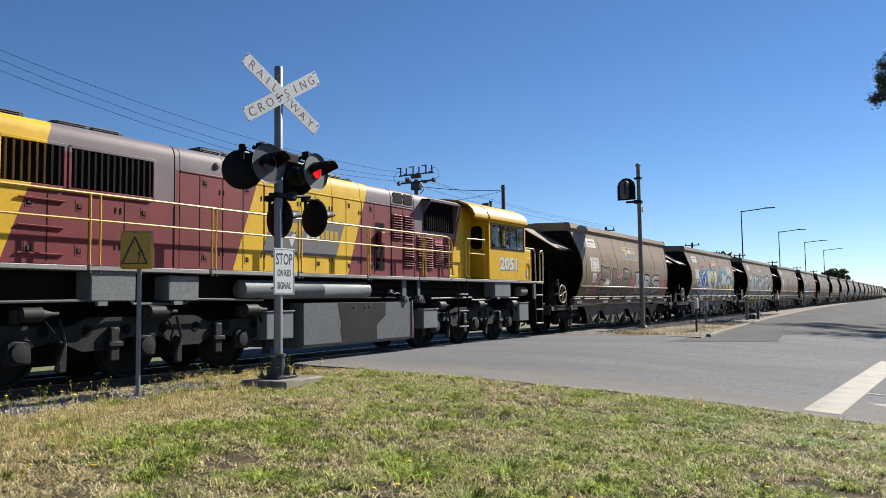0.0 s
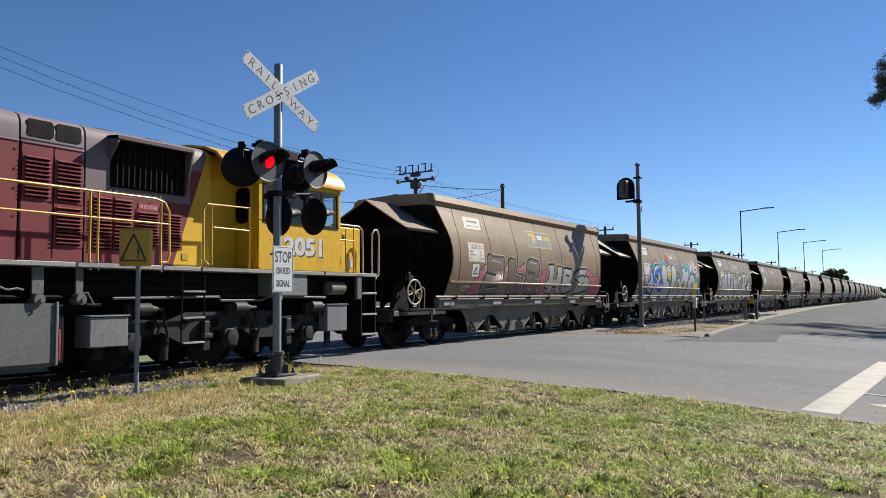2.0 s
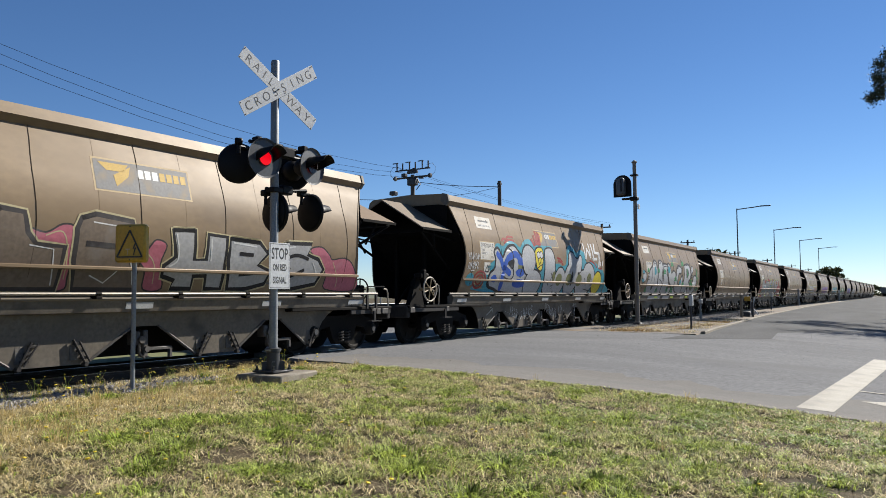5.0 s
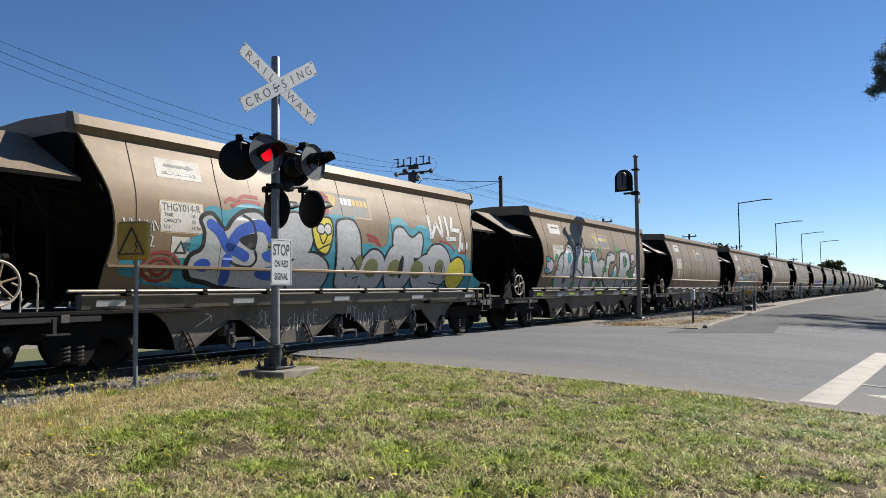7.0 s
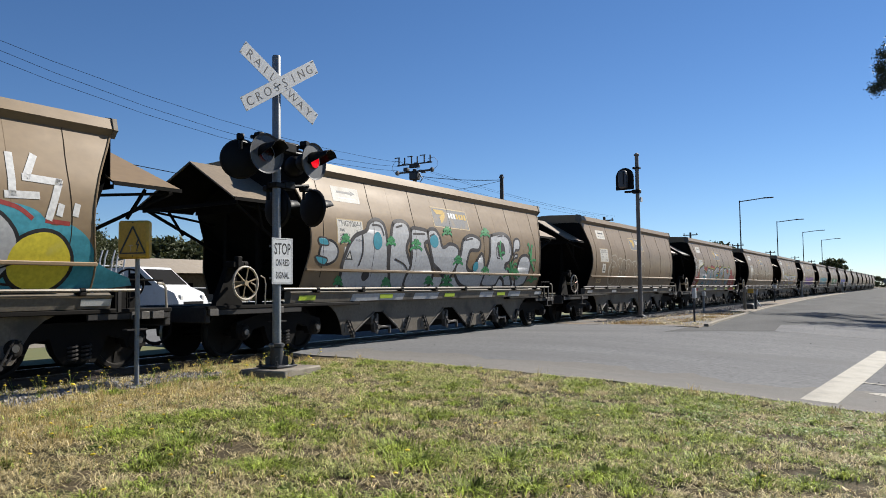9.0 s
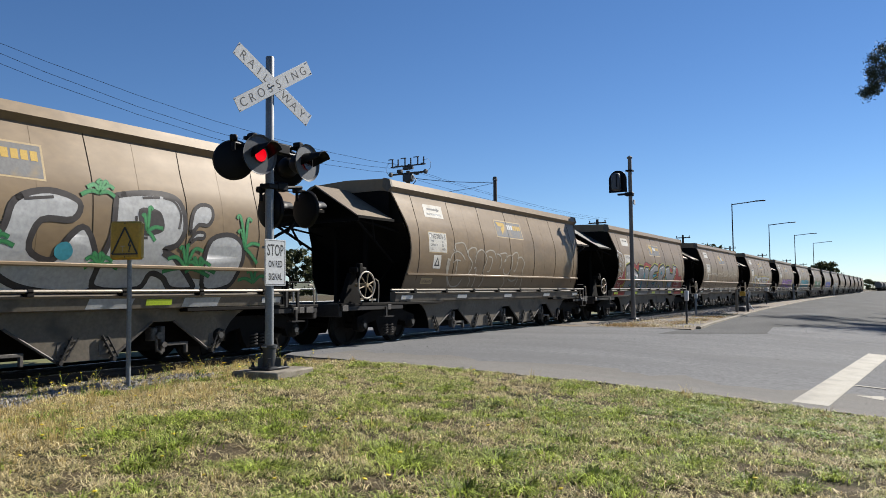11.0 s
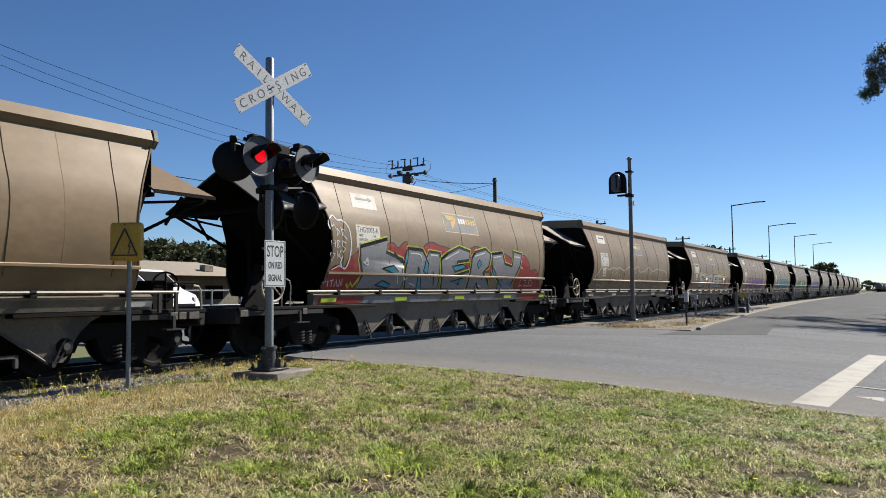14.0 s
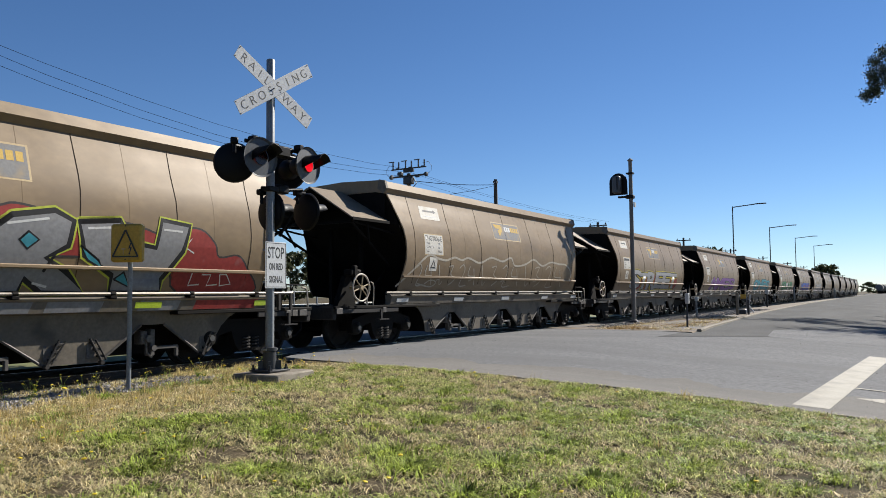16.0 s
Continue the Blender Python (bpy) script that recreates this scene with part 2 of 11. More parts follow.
M_CABLE = mat("cable", (0.0097, 0.0097, 0.0105), (0.013, 0.013, 0.0138), 1.0, bump=0.0, spec=0.0)
M_POST = mat("weathered_post", (0.2025, 0.1879, 0.1661), (0.1539, 0.1417, 0.1255), 0.8, scale=4, fine=30, bump=0.2, stretch=(2, 2, 0.4))
M_HILL = mat("wooded_hill", (0.0446, 0.0567, 0.0284), (0.0729, 0.077, 0.0405), 0.9, scale=0.05, fine=0.4, bump=0.5)
M_GRASS_GREEN = mat("grass_green", (0.262, 0.312, 0.086), (0.495, 0.50, 0.20), 0.6, scale=5.0, fine=18, bump=0.0, island=0.85, spec=0.2, grain=0.8, thin=0.4)
M_STRAW = mat("golden_straw", (0.6094, 0.4894, 0.2216), (0.4617, 0.3601, 0.1477), 0.7, scale=3.0, fine=14, bump=0.0, island=0.5, spec=0.3, thin=0.3)
M_OIL = mat("oil_film", (0.0081, 0.0081, 0.0089), (0.0194, 0.0186, 0.0178), 0.6, scale=3, fine=12, bump=0.25, spec=0.2)
M_TUFT = mat("tuft_grass", (0.1539, 0.2187, 0.0324), (0.34, 0.40, 0.085), 0.6, scale=4.0, fine=15, bump=0.0, island=0.85, spec=0.2, grain=0.8, thin=0.4)
M_THATCH = mat("matted_thatch", (0.70, 0.59, 0.36), (0.355, 0.30, 0.145), 0.65, scale=5.0, fine=16, bump=0.0, island=0.8, spec=0.15, grain=0.75, thin=0.25)
M_GRASS_DRY = mat("grass_dry", (0.6833, 0.591, 0.3786), (0.5079, 0.4248, 0.2308), 0.7, scale=4.0, fine=14, bump=0.0, island=0.5, spec=0.2, thin=0.25)
M_WEED = mat("weed_leaves", (0.0729, 0.1337, 0.0243), (0.1458, 0.2106, 0.0405), 0.6, scale=2, fine=12, bump=0.0, island=0.5, spec=0.22, thin=0.3)
M_PETAL = mat("dandelion_petals", (0.6885, 0.5508, 0.0162), (0.648, 0.486, 0.0162), 0.6, bump=0.0)
M_CLAY = mat("clay_verge", (0.2025, 0.1377, 0.0729), (0.1377, 0.1053, 0.0689), 0.95, scale=1.5, fine=20, bump=0.8, dirt=(0.1053, 0.0972, 0.0891), dirt_at=0.46, dirt_scale=0.8, grain=0.6)

M_FARGRASS = mat("mown_grass", (0.081, 0.1013, 0.0284), (0.1215, 0.1215, 0.0405), 0.9, scale=1.5, fine=14, bump=0.5)
M_KERB = mat("kerb_concrete", (0.2349, 0.1985, 0.1458), (0.1701, 0.1458, 0.1094), 0.9, scale=3, fine=40, bump=0.4, dirt=(0.1134, 0.0972, 0.0729), dirt_at=0.50, dirt_scale=2)
M_CLOVER = mat("clover_leaves", (0.1782, 0.2754, 0.0405), (0.2916, 0.3726, 0.0891), 0.5, scale=2, fine=12, bump=0.0, island=0.6, spec=0.35, thin=0.3)


# ---- shape builder ----
class Shape:
    """Gathers corners and faces; becomes one mesh."""

    def __init__(self):
        self.v, self.f = [], []

    def add(self, verts, faces):
        k = len(self.v)
        self.v += [tuple(p) for p in verts]
        self.f += [[k + i for i in f] for f in faces]
        return self

    def box(self, x0, x1, y0, y1, z0, z1, bevel=0.0, turn=None, at=(0, 0, 0)):
        c = ((x0 + x1) / 2, (y0 + y1) / 2, (z0 + z1) / 2)
        hx, hy, hz = abs(x1 - x0) / 2, abs(y1 - y0) / 2, abs(z1 - z0) / 2
        b = min(bevel, hx * 0.45, hy * 0.45, hz * 0.45)
        vs, ix = [], {}
        for sx in (-1, 1):
            for sy in (-1, 1):
                for sz in (-1, 1):
                    for ax in range(3):
                        h = [hx - b, hy - b, hz - b]
                        h[ax] += b
                        ix[sx, sy, sz, ax] = len(vs)
                        vs.append(Vector((sx * h[0], sy * h[1], sz * h[2])) + Vector(c))
        fs = []
        for ax in range(3):
            u, w = [a for a in range(3) if a != ax]
            for s in (-1, 1):
                q = []
                for su, sw in ((-1, -1), (1, -1), (1, 1), (-1, 1)):
                    k = [0, 0, 0]
                    k[ax], k[u], k[w] = s, su, sw
                    q.append(ix[(*k, ax)])
                fs.append(q)
            if b:
                for su in (-1, 1):
                    for sw in (-1, 1):
                        q = []
                        for s, a2 in ((-1, u), (1, u), (1, w), (-1, w)):
                            k = [0, 0, 0]
                            k[ax], k[u], k[w] = s, su, sw
                            q.append(ix[(*k, a2)])
                        fs.append(q)
        if b:
            fs += [[ix[sx, sy, sz, a] for a in range(3)] for sx in (-1, 1) for sy in (-1, 1) for sz in (-1, 1)]
        if turn is not None:
            vs = [turn @ (p - Vector(at)) + Vector(at) for p in vs]
        if not b:
            keep = {}
            remap = []
            out = []
            for p in vs:
                key = tuple(round(c2, 6) for c2 in p)
                if key not in keep:
                    keep[key] = len(out)
                    out.append(p)
                remap.append(keep[key])
            vs, fs = out, [[remap[i] for i in f] for f in fs]
        return self.add(vs, fs)

    def cyl(self, p0, p1, r0, r1=None, seg=12, caps=True):
        p0, p1 = Vector(p0), Vector(p1)
        r1 = r0 if r1 is None else r1
        w = (p1 - p0).normalized()
        u = w.orthogonal().normalized()
        q = w.cross(u)
        vs = []
        for p, r in ((p0, r0), (p1, r1)):
            vs += [p + (u * math.cos(a) + q * math.sin(a)) * r for a in (2 * math.pi * i / seg for i in range(seg))]
        fs = [[i, (i + 1) % seg, seg + (i + 1) % seg, seg + i] for i in range(seg)]
        if caps:
            fs += [list(range(seg))[::-1], list(range(seg, 2 * seg))]
        return self.add(vs, fs)

    def tube(self, pts, r, seg=8, closed=False):
        pts = [Vector(p) for p in pts]
        n = len(pts)
        vs = []
        u = None
        for i, p in enumerate(pts):
            a = pts[(i - 1) % n] if closed or i else p
            b = pts[(i + 1) % n] if closed or i < n - 1 else p
            w = (b - a).normalized()
            u = w.orthogonal().normalized() if u is None else (u - w * u.dot(w)).normalized()
            q = w.cross(u)
            vs += [p + (u * math.cos(t) + q * math.sin(t)) * r for t in (2 * math.pi * k / seg for k in range(seg))]
        fs = []
        for i in range(n if closed else n - 1):
            j = (i + 1) % n
            fs += [[i * seg + k, i * seg + (k + 1) % seg, j * seg + (k + 1) % seg, j * seg + k] for k in range(seg)]
        if not closed:
            fs += [list(range(seg))[::-1], list(range((n - 1) * seg, n * seg))]
        return self.add(vs, fs)

    def ring(self, c, axis, R, r, seg=28, sub=8):
        c, w = Vector(c), Vector(axis).normalized()
        u = w.orthogonal().normalized()
        q = w.cross(u)
        return self.tube([c + (u * math.cos(a) + q * math.sin(a)) * R for a in (2 * math.pi * i / seg for i in range(seg))], r, sub, True)

    def lathe(self, c, axis, prof, seg=24):
        """prof: (distance along the axis, radius)."""
        c, w = Vector(c), Vector(axis).normalized()
        u = w.orthogonal().normalized()
        q = w.cross(u)
        vs = []
        for d, r in prof:
            vs += [c + w * d + (u * math.cos(a) + q * math.sin(a)) * max(r, 1e-4) for a in (2 * math.pi * i / seg for i in range(seg))]
        fs = []
        for j in range(len(prof) - 1):
            fs += [[j * seg + k, j * seg + (k + 1) % seg, (j + 1) * seg + (k + 1) % seg, (j + 1) * seg + k] for k in range(seg)]
        fs += [list(range(seg))[::-1], list(range((len(prof) - 1) * seg, len(prof) * seg))]
        return self.add(vs, fs)

    def prism(self, poly, way, off=(0, 0, 0)):
        """A flat outline of 3D points pushed along way."""
        way, off = Vector(way), Vector(off)
        a = [Vector(p) + off for p in poly]
        n = len(a)
        return self.add(a + [p + way for p in a], [list(range(n))[::-1], list(range(n, 2 * n))] + [[i, (i + 1) % n, n + (i + 1) % n, n + i] for i in range(n)])

    def helix(self, c, R, r, h, turns, seg=9):
        return self.tube([(c[0] + R * math.cos(a), c[1] + R * math.sin(a), c[2] + h * a / (2 * math.pi * turns)) for a in (2 * math.pi * i / seg for i in range(int(turns * seg) + 1))], r, 5)

    def mesh(self, name, material, smooth=True, fix=True):
        me = bpy.data.meshes.new(name)
        me.from_pydata([tuple(p) for p in self.v], [], self.f)
        if fix:
            bm = bmesh.new()
            bm.from_mesh(me)
            bmesh.ops.recalc_face_normals(bm, faces=bm.faces)
            bm.to_mesh(me)
            bm.free()
        if smooth:
            me.polygons.foreach_set("use_smooth", [True] * len(me.polygons))
            me.set_sharp_from_angle(angle=radians(38))
        for m in material if isinstance(material, (list, tuple)) else [material]:
            me.materials.append(m)
        return me


def part(name, shape, material, parent, label="", kind="", smooth=True, fix=True):
    ob = new(name, shape.mesh(name, material, smooth, fix))
    ob.parent = parent
    return tagged(ob, label, "", "", kind)


def empty(name, label, category, m=None, group="", kind=""):
    ob = new(name)
    ob.empty_display_size = 0.2
    if m is not None:
        ob.matrix_basis = m
    return tagged(ob, label, category, group, kind)


def text_shape(words, size, width=None, bold=0.0):
    """Outlines of the built-in font as flat triangles: (verts in a plane, faces)."""
    cu = bpy.data.curves.new("text", "FONT")
    cu.body, cu.size, cu.align_x, cu.offset, cu.resolution_u = words, size, "CENTER", bold, 3
    ob = new("text", cu)
    me = ob.to_mesh()
    vs = [v.co.copy() for v in me.vertices]
    fs = [list(p.vertices) for p in me.polygons]
    ob.to_mesh_clear()
    bpy.data.objects.remove(ob)
    bpy.data.curves.remove(cu)
    if width and vs:
        w = max(v.x for v in vs) - min(v.x for v in vs)
        vs = [Vector((v.x * width / w, v.y, 0)) for v in vs]
    c = (max(v.y for v in vs) + min(v.y for v in vs)) / 2
    cx = (max(v.x for v in vs) + min(v.x for v in vs)) / 2
    return [Vector((v.x - cx, v.y - c, 0)) for v in vs], fs


def lettering(name, words, size, m, material, parent, width=None, bold=0.0, label=""):
    """Flat painted letters in the plane x, y of the pose m."""
    vs, fs = text_shape(words, size, width, bold)
    s = Shape().add([m @ v for v in vs], fs)
    return part(name, s, material, parent, label, smooth=False, fix=False)


# facing the camera's side of the line: x along the track, letters upright
def facing(x, y, z, lean=0.0, turn=0.0):
    return pose(x, y, z) @ pose(0, 0, 0, 0, 0, turn) @ pose(0, 0, 0, 90, 0, 0) @ pose(0, 0, 0, 0, 0, lean)


# ---- ground, road, track ----
TRACK_Y = 10.7
ROAD_L = 9.6
RAIL_NEAR, RAIL_FAR = TRACK_Y - 0.55, TRACK_Y + 0.55


def ground_z(x, y):
    """The verge falls gently from the line towards the camera."""
    f = min(max((6.0 - y) / 6.5, 0.0), 1.4)
    return -0.40 * f ** 1.3


def sheet(xs, ys, zf):
    s = Shape()
    n = len(ys)
    s.v = [(x, y, zf(x, y)) for x in xs for y in ys]
    s.f = [[i * n + j, (i + 1) * n + j, (i + 1) * n + j + 1, i * n + j + 1] for i in range(len(xs) - 1) for j in range(n - 1)]
    return s


def steps(a, b, d):
    n = max(1, round((b - a) / d))
    return [a + (b - a) * i / n for i in range(n + 1)]


def edge_x(y):
    """The grass edge of the crossing road."""
    return ROAD_L + 0.10 * math.sin(y * 0.9) + 0.04 * math.sin(y * 4.1) + (0.55 * ((y - 5.6) / 4.0) ** 2 if y > 5.6 else 0.0)


def rough_z(x, y):
    far = max(0.0, math.hypot(x - 60, y) - 120)
    z = ground_z(x, y) - 0.09 - 0.0002 * far
    if -12 < x < 14 and -4 < y < 9:
        rim = min(max((x - ROAD_L + 0.7) / 0.6, 0.0), 1.0)
        z += (0.03 * noise.noise((x * 1.3, y * 1.3, 0)) + 0.015 * noise.noise((x * 5, y * 5, 3))) * (1 - rim) + 0.07 + 0.012 * rim
        if x > edge_x(y) + 0.12:
            z -= 0.07
    if 9.0 < y < 12.6:
        z -= 0.22
    return z


xs = steps(-900, -40, 86) + steps(-40, -10, 3)[1:] + steps(-10, 11, 0.25)[1:] + steps(11, 60, 3.5)[1:] + steps(60, 1500, 90)[1:]
ys = steps(-700, -25, 75) + steps(-25, -4, 3)[1:] + steps(-4, 9.0, 0.25)[1:] + steps(9.0, 13, 0.5)[1:] + steps(13, 40, 3)[1:] + steps(40, 1200, 80)[1:]
ground = new("ground", sheet(xs, ys, rough_z).mesh("ground", M_SOIL))
tagged(ground, "dry grassy verge with bare brown soil patches", "ground", "", "structure")

# crossing road (runs across the line) and the side road that follows the line
def road_z(x, y):
    return ground_z(x, y) + 0.004


road = Shape()
ry = steps(-60, -5, 5) + steps(-5, 9.95, 0.35)[1:]
cols = [0, 0.06, 3, 6, 9, 12.6]
road.v = [((edge_x(y) if y < 9.9 else 11.0) + c * (1 if c < 12 else 1), y, road_z(0, y) - (0.05 if c == 0 else 0)) for y in ry for c in cols]
n = len(cols)
road.f = [[i * n + j, i * n + j + 1, (i + 1) * n + j + 1, (i + 1) * n + j] for i in range(len(ry) - 1) for j in range(n - 1)]
road_ob = new("road", road.mesh("road", M_ASPHALT))
tagged(road_ob, "worn grey asphalt road over the level crossing", "road", "", "structure")


def kerb_y(x):
    return float(np.interp(x, (22.0, 24.6, 28.0, 36.0, 43.0, 73.0, 115.0), (4.98, 5.25, 5.46, 6.0, 6.4, 7.5, 8.0)))


side = Shape()
sx = steps(21.9, 60, 2) + steps(60, 420, 30)[1:]
side.v = [(x, y, road_z(x, y) - 0.003) for x in sx for y in (-9, -6, -3, -1, 1, 2.5, 4.0, kerb_y(x) + 0.03)]
side.f = [[i * 8 + j, (i + 1) * 8 + j, (i + 1) * 8 + j + 1, i * 8 + j + 1] for i in range(len(sx) - 1) for j in range(7)]
tagged(new("side_road", side.mesh("side_road", M_ASPHALT_SIDE)), "grey asphalt side road beside the railway line", "road", "", "structure")
far_road = Shape().box(11.0, 22.2, 11.42, 70, -0.4, -0.002)
tagged(new("far_road", far_road.mesh("far_road", M_ASPHALT)), "asphalt road beyond the level crossing", "road", "", "structure")
mid_road = Shape().box(11.0, 22.3, RAIL_NEAR + 0.11, RAIL_FAR - 0.11, -0.3, -0.004)
tagged(new("crossing_panel", mid_road.mesh("crossing_panel", M_ASPHALT_PATCH)), "asphalt infill between the rails at the crossing", "road", "", "structure")
near_fill = Shape().box(11.0, 22.3, 9.94, RAIL_NEAR - 0.05, -0.3, 0.0)
near_fill.box(11.0, 22.3, RAIL_FAR + 0.05, 11.43, -0.3, -0.001)
tagged(new("crossing_apron", near_fill.mesh("crossing_apron", M_ASPHALT)), "asphalt apron against the rails", "road", "", "structure")


def lay(name, pts, lift, material, label, category="road"):
    """A flat-cut piece of surfacing laid over the road's fall."""
    bm = bmesh.new()
    bm.faces.new([bm.verts.new((x, y, 0)) for x, y in pts])
    for i in range(60):
        bmesh.ops.bisect_plane(bm, geom=bm.verts[:] + bm.edges[:] + bm.faces[:], plane_co=(0, -9 + i * 0.25, 0), plane_no=(0, 1, 0))
    for v in bm.verts:
        v.co.z = road_z(v.co.x, v.co.y) + lift
    bmesh.ops.recalc_face_normals(bm, faces=bm.faces)
    me = bpy.data.meshes.new(name)
    bm.to_mesh(me)
    bm.free()
    me.materials.append(material)
    return tagged(new(name, me), label, category, "", "structure")


lay("road_patch", [(22.15, 3.28), (25.6, 3.59), (31.4, 0.6), (36.0, -2.2), (36.0, -8.9), (22.15, -8.9)], 0.004, M_ASPHALT, "pale asphalt of the main road at the side road's mouth")
lay("road_patch", [(19.26, 5.41), (22.28, 3.21), (22.9, 3.6), (22.6, 5.1), (21.6, 5.35)], 0.005, M_ASPHALT_SIDE, "darker old asphalt at the side road's mouth")


# dust swept against the grass edge, thinning out over the asphalt
for k, (wide, tone) in enumerate(((1.5, 0.168), (0.95, 0.177), (0.5, 0.186), (0.2, 0.196))):
    m_dust = mat("road_dust", (tone, tone * 0.95, tone * 0.87), (tone * 0.86, tone * 0.81, tone * 0.74), 0.95, scale=0.7, fine=38, bump=0.9, dirt=(tone * 0.75, tone * 0.72, tone * 0.67), dirt_scale=0.5, dirt_at=0.56, stretch=(1.6, 0.28, 1), spec=0.2)
    s = Shape()
    yy = steps(-6, 9.0, 0.2)
    for y in yy:
        e = edge_x(y) + wide * (1 + 0.5 * noise.noise((y * 0.8, k * 3.1, 0)) + 0.3 * noise.noise((y * 3.0, k * 5.1, 2)))
        s.v += [(edge_x(y) + 0.02, y, road_z(0, y) + 0.003 + 0.0012 * k), (e, y, road_z(0, y) + 0.003 + 0.0012 * k)]
    s.f = [[2 * i, 2 * i + 1, 2 * i + 3, 2 * i + 2] for i in range(len(yy) - 1)]
    tagged(new("road_dust", s.mesh("road_dust", m_dust)), "pale dust along the asphalt's grass edge", "dust", "", "structure")


def paint(x0, x1, y0, y1, skew=0.0):
    s = sheet(steps(x0, x1, 0.5), steps(y0, y1, 0.15), lambda x, y: 0)
    s.v = [(x, y - skew * (x - x0), road_z(x, y - skew * (x - x0)) + 0.008) for x, y, _ in s.v]
    return s


s = paint(10.03, 18.5, 0.83, 1.23, 0.0576)
tagged(new("stop_line", s.mesh("stop_line", M_ROADPAINT)), "worn white stop line painted on asphalt", "road marking", "", "structure")
s = paint(12.40, 12.49, -9, 0.97)
tagged(new("edge_line", s.mesh("edge_line", M_ROADPAINT)), "thin white lane line on asphalt", "road marking", "", "structure")
s = paint(11.28, 11.40, -1.6, 0.40)
s.add([(11.34, 0.62, road_z(0, 0.6) + 0.008), (11.13, 0.3, road_z(0, 0.3) + 0.008), (11.55, 0.3, road_z(0, 0.3) + 0.008)], [[0, 1, 2]])
tagged(new("arrow_mark", s.mesh("arrow_mark", M_ROADPAINT)), "worn white arrow on asphalt", "road marking", "", "structure")

# tar-sealed outline of a trench in the pale patch
for (xa, ya), (xb, yb) in (((26.65, 2.75), (23.71, 2.46)), ((23.71, 2.46), (25.96, 0.97)), ((25.96, 0.97), (27.91, 1.02)), ((27.91, 1.02), (28.89, 1.22))):
    a, b = Vector((xa, ya, 0)), Vector((xb, yb, 0))
    q = Vector((-(b - a).y, (b - a).x, 0)).normalized() * 0.016
    pts = [a.lerp(b, k / 8) + Vector((0, 0, 0)) for k in range(9)]
    s = Shape()
    for k, p in enumerate(pts):
        o = 0.02 * noise.noise((p.x * 3, p.y * 3, 1))
        s.v += [(p.x + q.x * sg + o, p.y + q.y * sg, road_z(p.x, p.y) + 0.009) for sg in (-1, 1)]
    s.f = [[2 * k, 2 * k + 1, 2 * k + 3, 2 * k + 2] for k in range(8)]
    tagged(new("tar_seam", s.mesh("tar_seam", M_TAR)), "dark tar seam round a road repair", "road seam", "", "structure")

# kerb, a row of cast lengths


for i in range(38):
    t0 = 22.3 + i * 2.4

    a, b = Vector((t0, kerb_y(t0), 0)), Vector((t0 + 2.38, kerb_y(t0 + 2.38), 0))
    d = (b - a).normalized()
    q = Vector((-d.y, d.x, 0))
    prof = [(0, -0.1), (0, 0.03), (0.02, 0.05), (0.10, 0.055), (0.13, 0.035), (0.14, -0.1)]
    s = Shape().prism([a + q * u + Vector((0, 0, w)) for u, w in prof], b - a)
    k = new("kerb", s.mesh("kerb", M_KERB))
    tagged(k, "weathered concrete kerb length beside the asphalt", "kerb", "kerb stones", "structure")
s = sheet(steps(21.6, 120, 2), steps(0, 1, 0.125), lambda x, y: 0)
s.v = [(x, (kerb_y(x) + 0.1) * (1 - y) + 9.1 * y, -0.02 + min(1.0, (x - 21.6) / 2.0) * (0.015 + 0.06 * math.sin(y * 3.1) + 0.03 * noise.noise((x, y * 4, 0)))) for x, y, z in s.v]
tagged(new("verge", s.mesh("verge", M_CLAY)), "dry clay and gravel strip between kerb and track", "ground", "", "structure")
s = Shape().prism([(21.55, 5.1, -0.02), (22.3, 9.9, -0.02), (26.5, 9.9, -0.02), (24, 6.0, -0.02)], (0, 0, 0.027))
tagged(new("footing", s.mesh("footing", M_CLAY)), "bare clay corner behind the kerb", "ground", "", "structure")

# ballast bed, sleepers and rails
s = Shape()
for x0, x1 in ((-70, 10.95), (22.35, 330)):
    s.prism([(x0, 8.55, -0.16), (x0, 9.3, -0.12), (x0, 9.5, -0.12), (x0, 11.9, -0.12), (x0, 12.3, -0.13), (x0, 13.0, -0.3), (x0, 8.4, -0.3)], (x1 - x0, 0, 0))
tagged(new("ballast", s.mesh("ballast", M_GRAVEL)), "grey crushed-stone ballast under the railway track", "ballast", "", "structure")
rail_prof = [(-0.06, -0.13), (-0.06, -0.118), (-0.012, -0.10), (-0.01, -0.035), (-0.034, -0.026), (-0.034, -0.004), (-0.026, 0.0), (0.026, 0.0), (0.034, -0.004), (0.034, -0.026), (0.01, -0.035), (0.012, -0.10), (0.06, -0.118), (0.06, -0.13)]
for y in (RAIL_NEAR, RAIL_FAR):
    s = Shape().prism([(-70, y + u, w) for u, w in rail_prof], (400, 0, 0))
    r = new("rail", s.mesh("rail", M_RAIL))
    tagged(r, "rusty steel running rail with polished head", "rail", "rails", "structure")
    part("rail_head", Shape().box(-70, 330, y - 0.024, y + 0.024, -0.003, 0.002), M_RAILTOP, r)
sl = Shape().box(-0.11, 0.11, -1.0, 1.0, -0.25, -0.105, 0.012).mesh("sleeper", M_SLEEPER)
for i in range(110):
    x = -22 + i * 0.66
    if 10.8 < x < 22.4:
        continue
    o = new("sleeper", sl)
    o.location = (x, TRACK_Y, 0)
    tagged(o, "weathered dark timber railway sleeper in ballast", "sleeper", "sleepers", "structure")


# ---- the train's run: metres along the line, slowly gathering speed ----
PITCH = 14.2


def run(t):
    return 23.139 - 3.9014 * t - 0.088015 * t * t + 0.0010107 * t ** 3


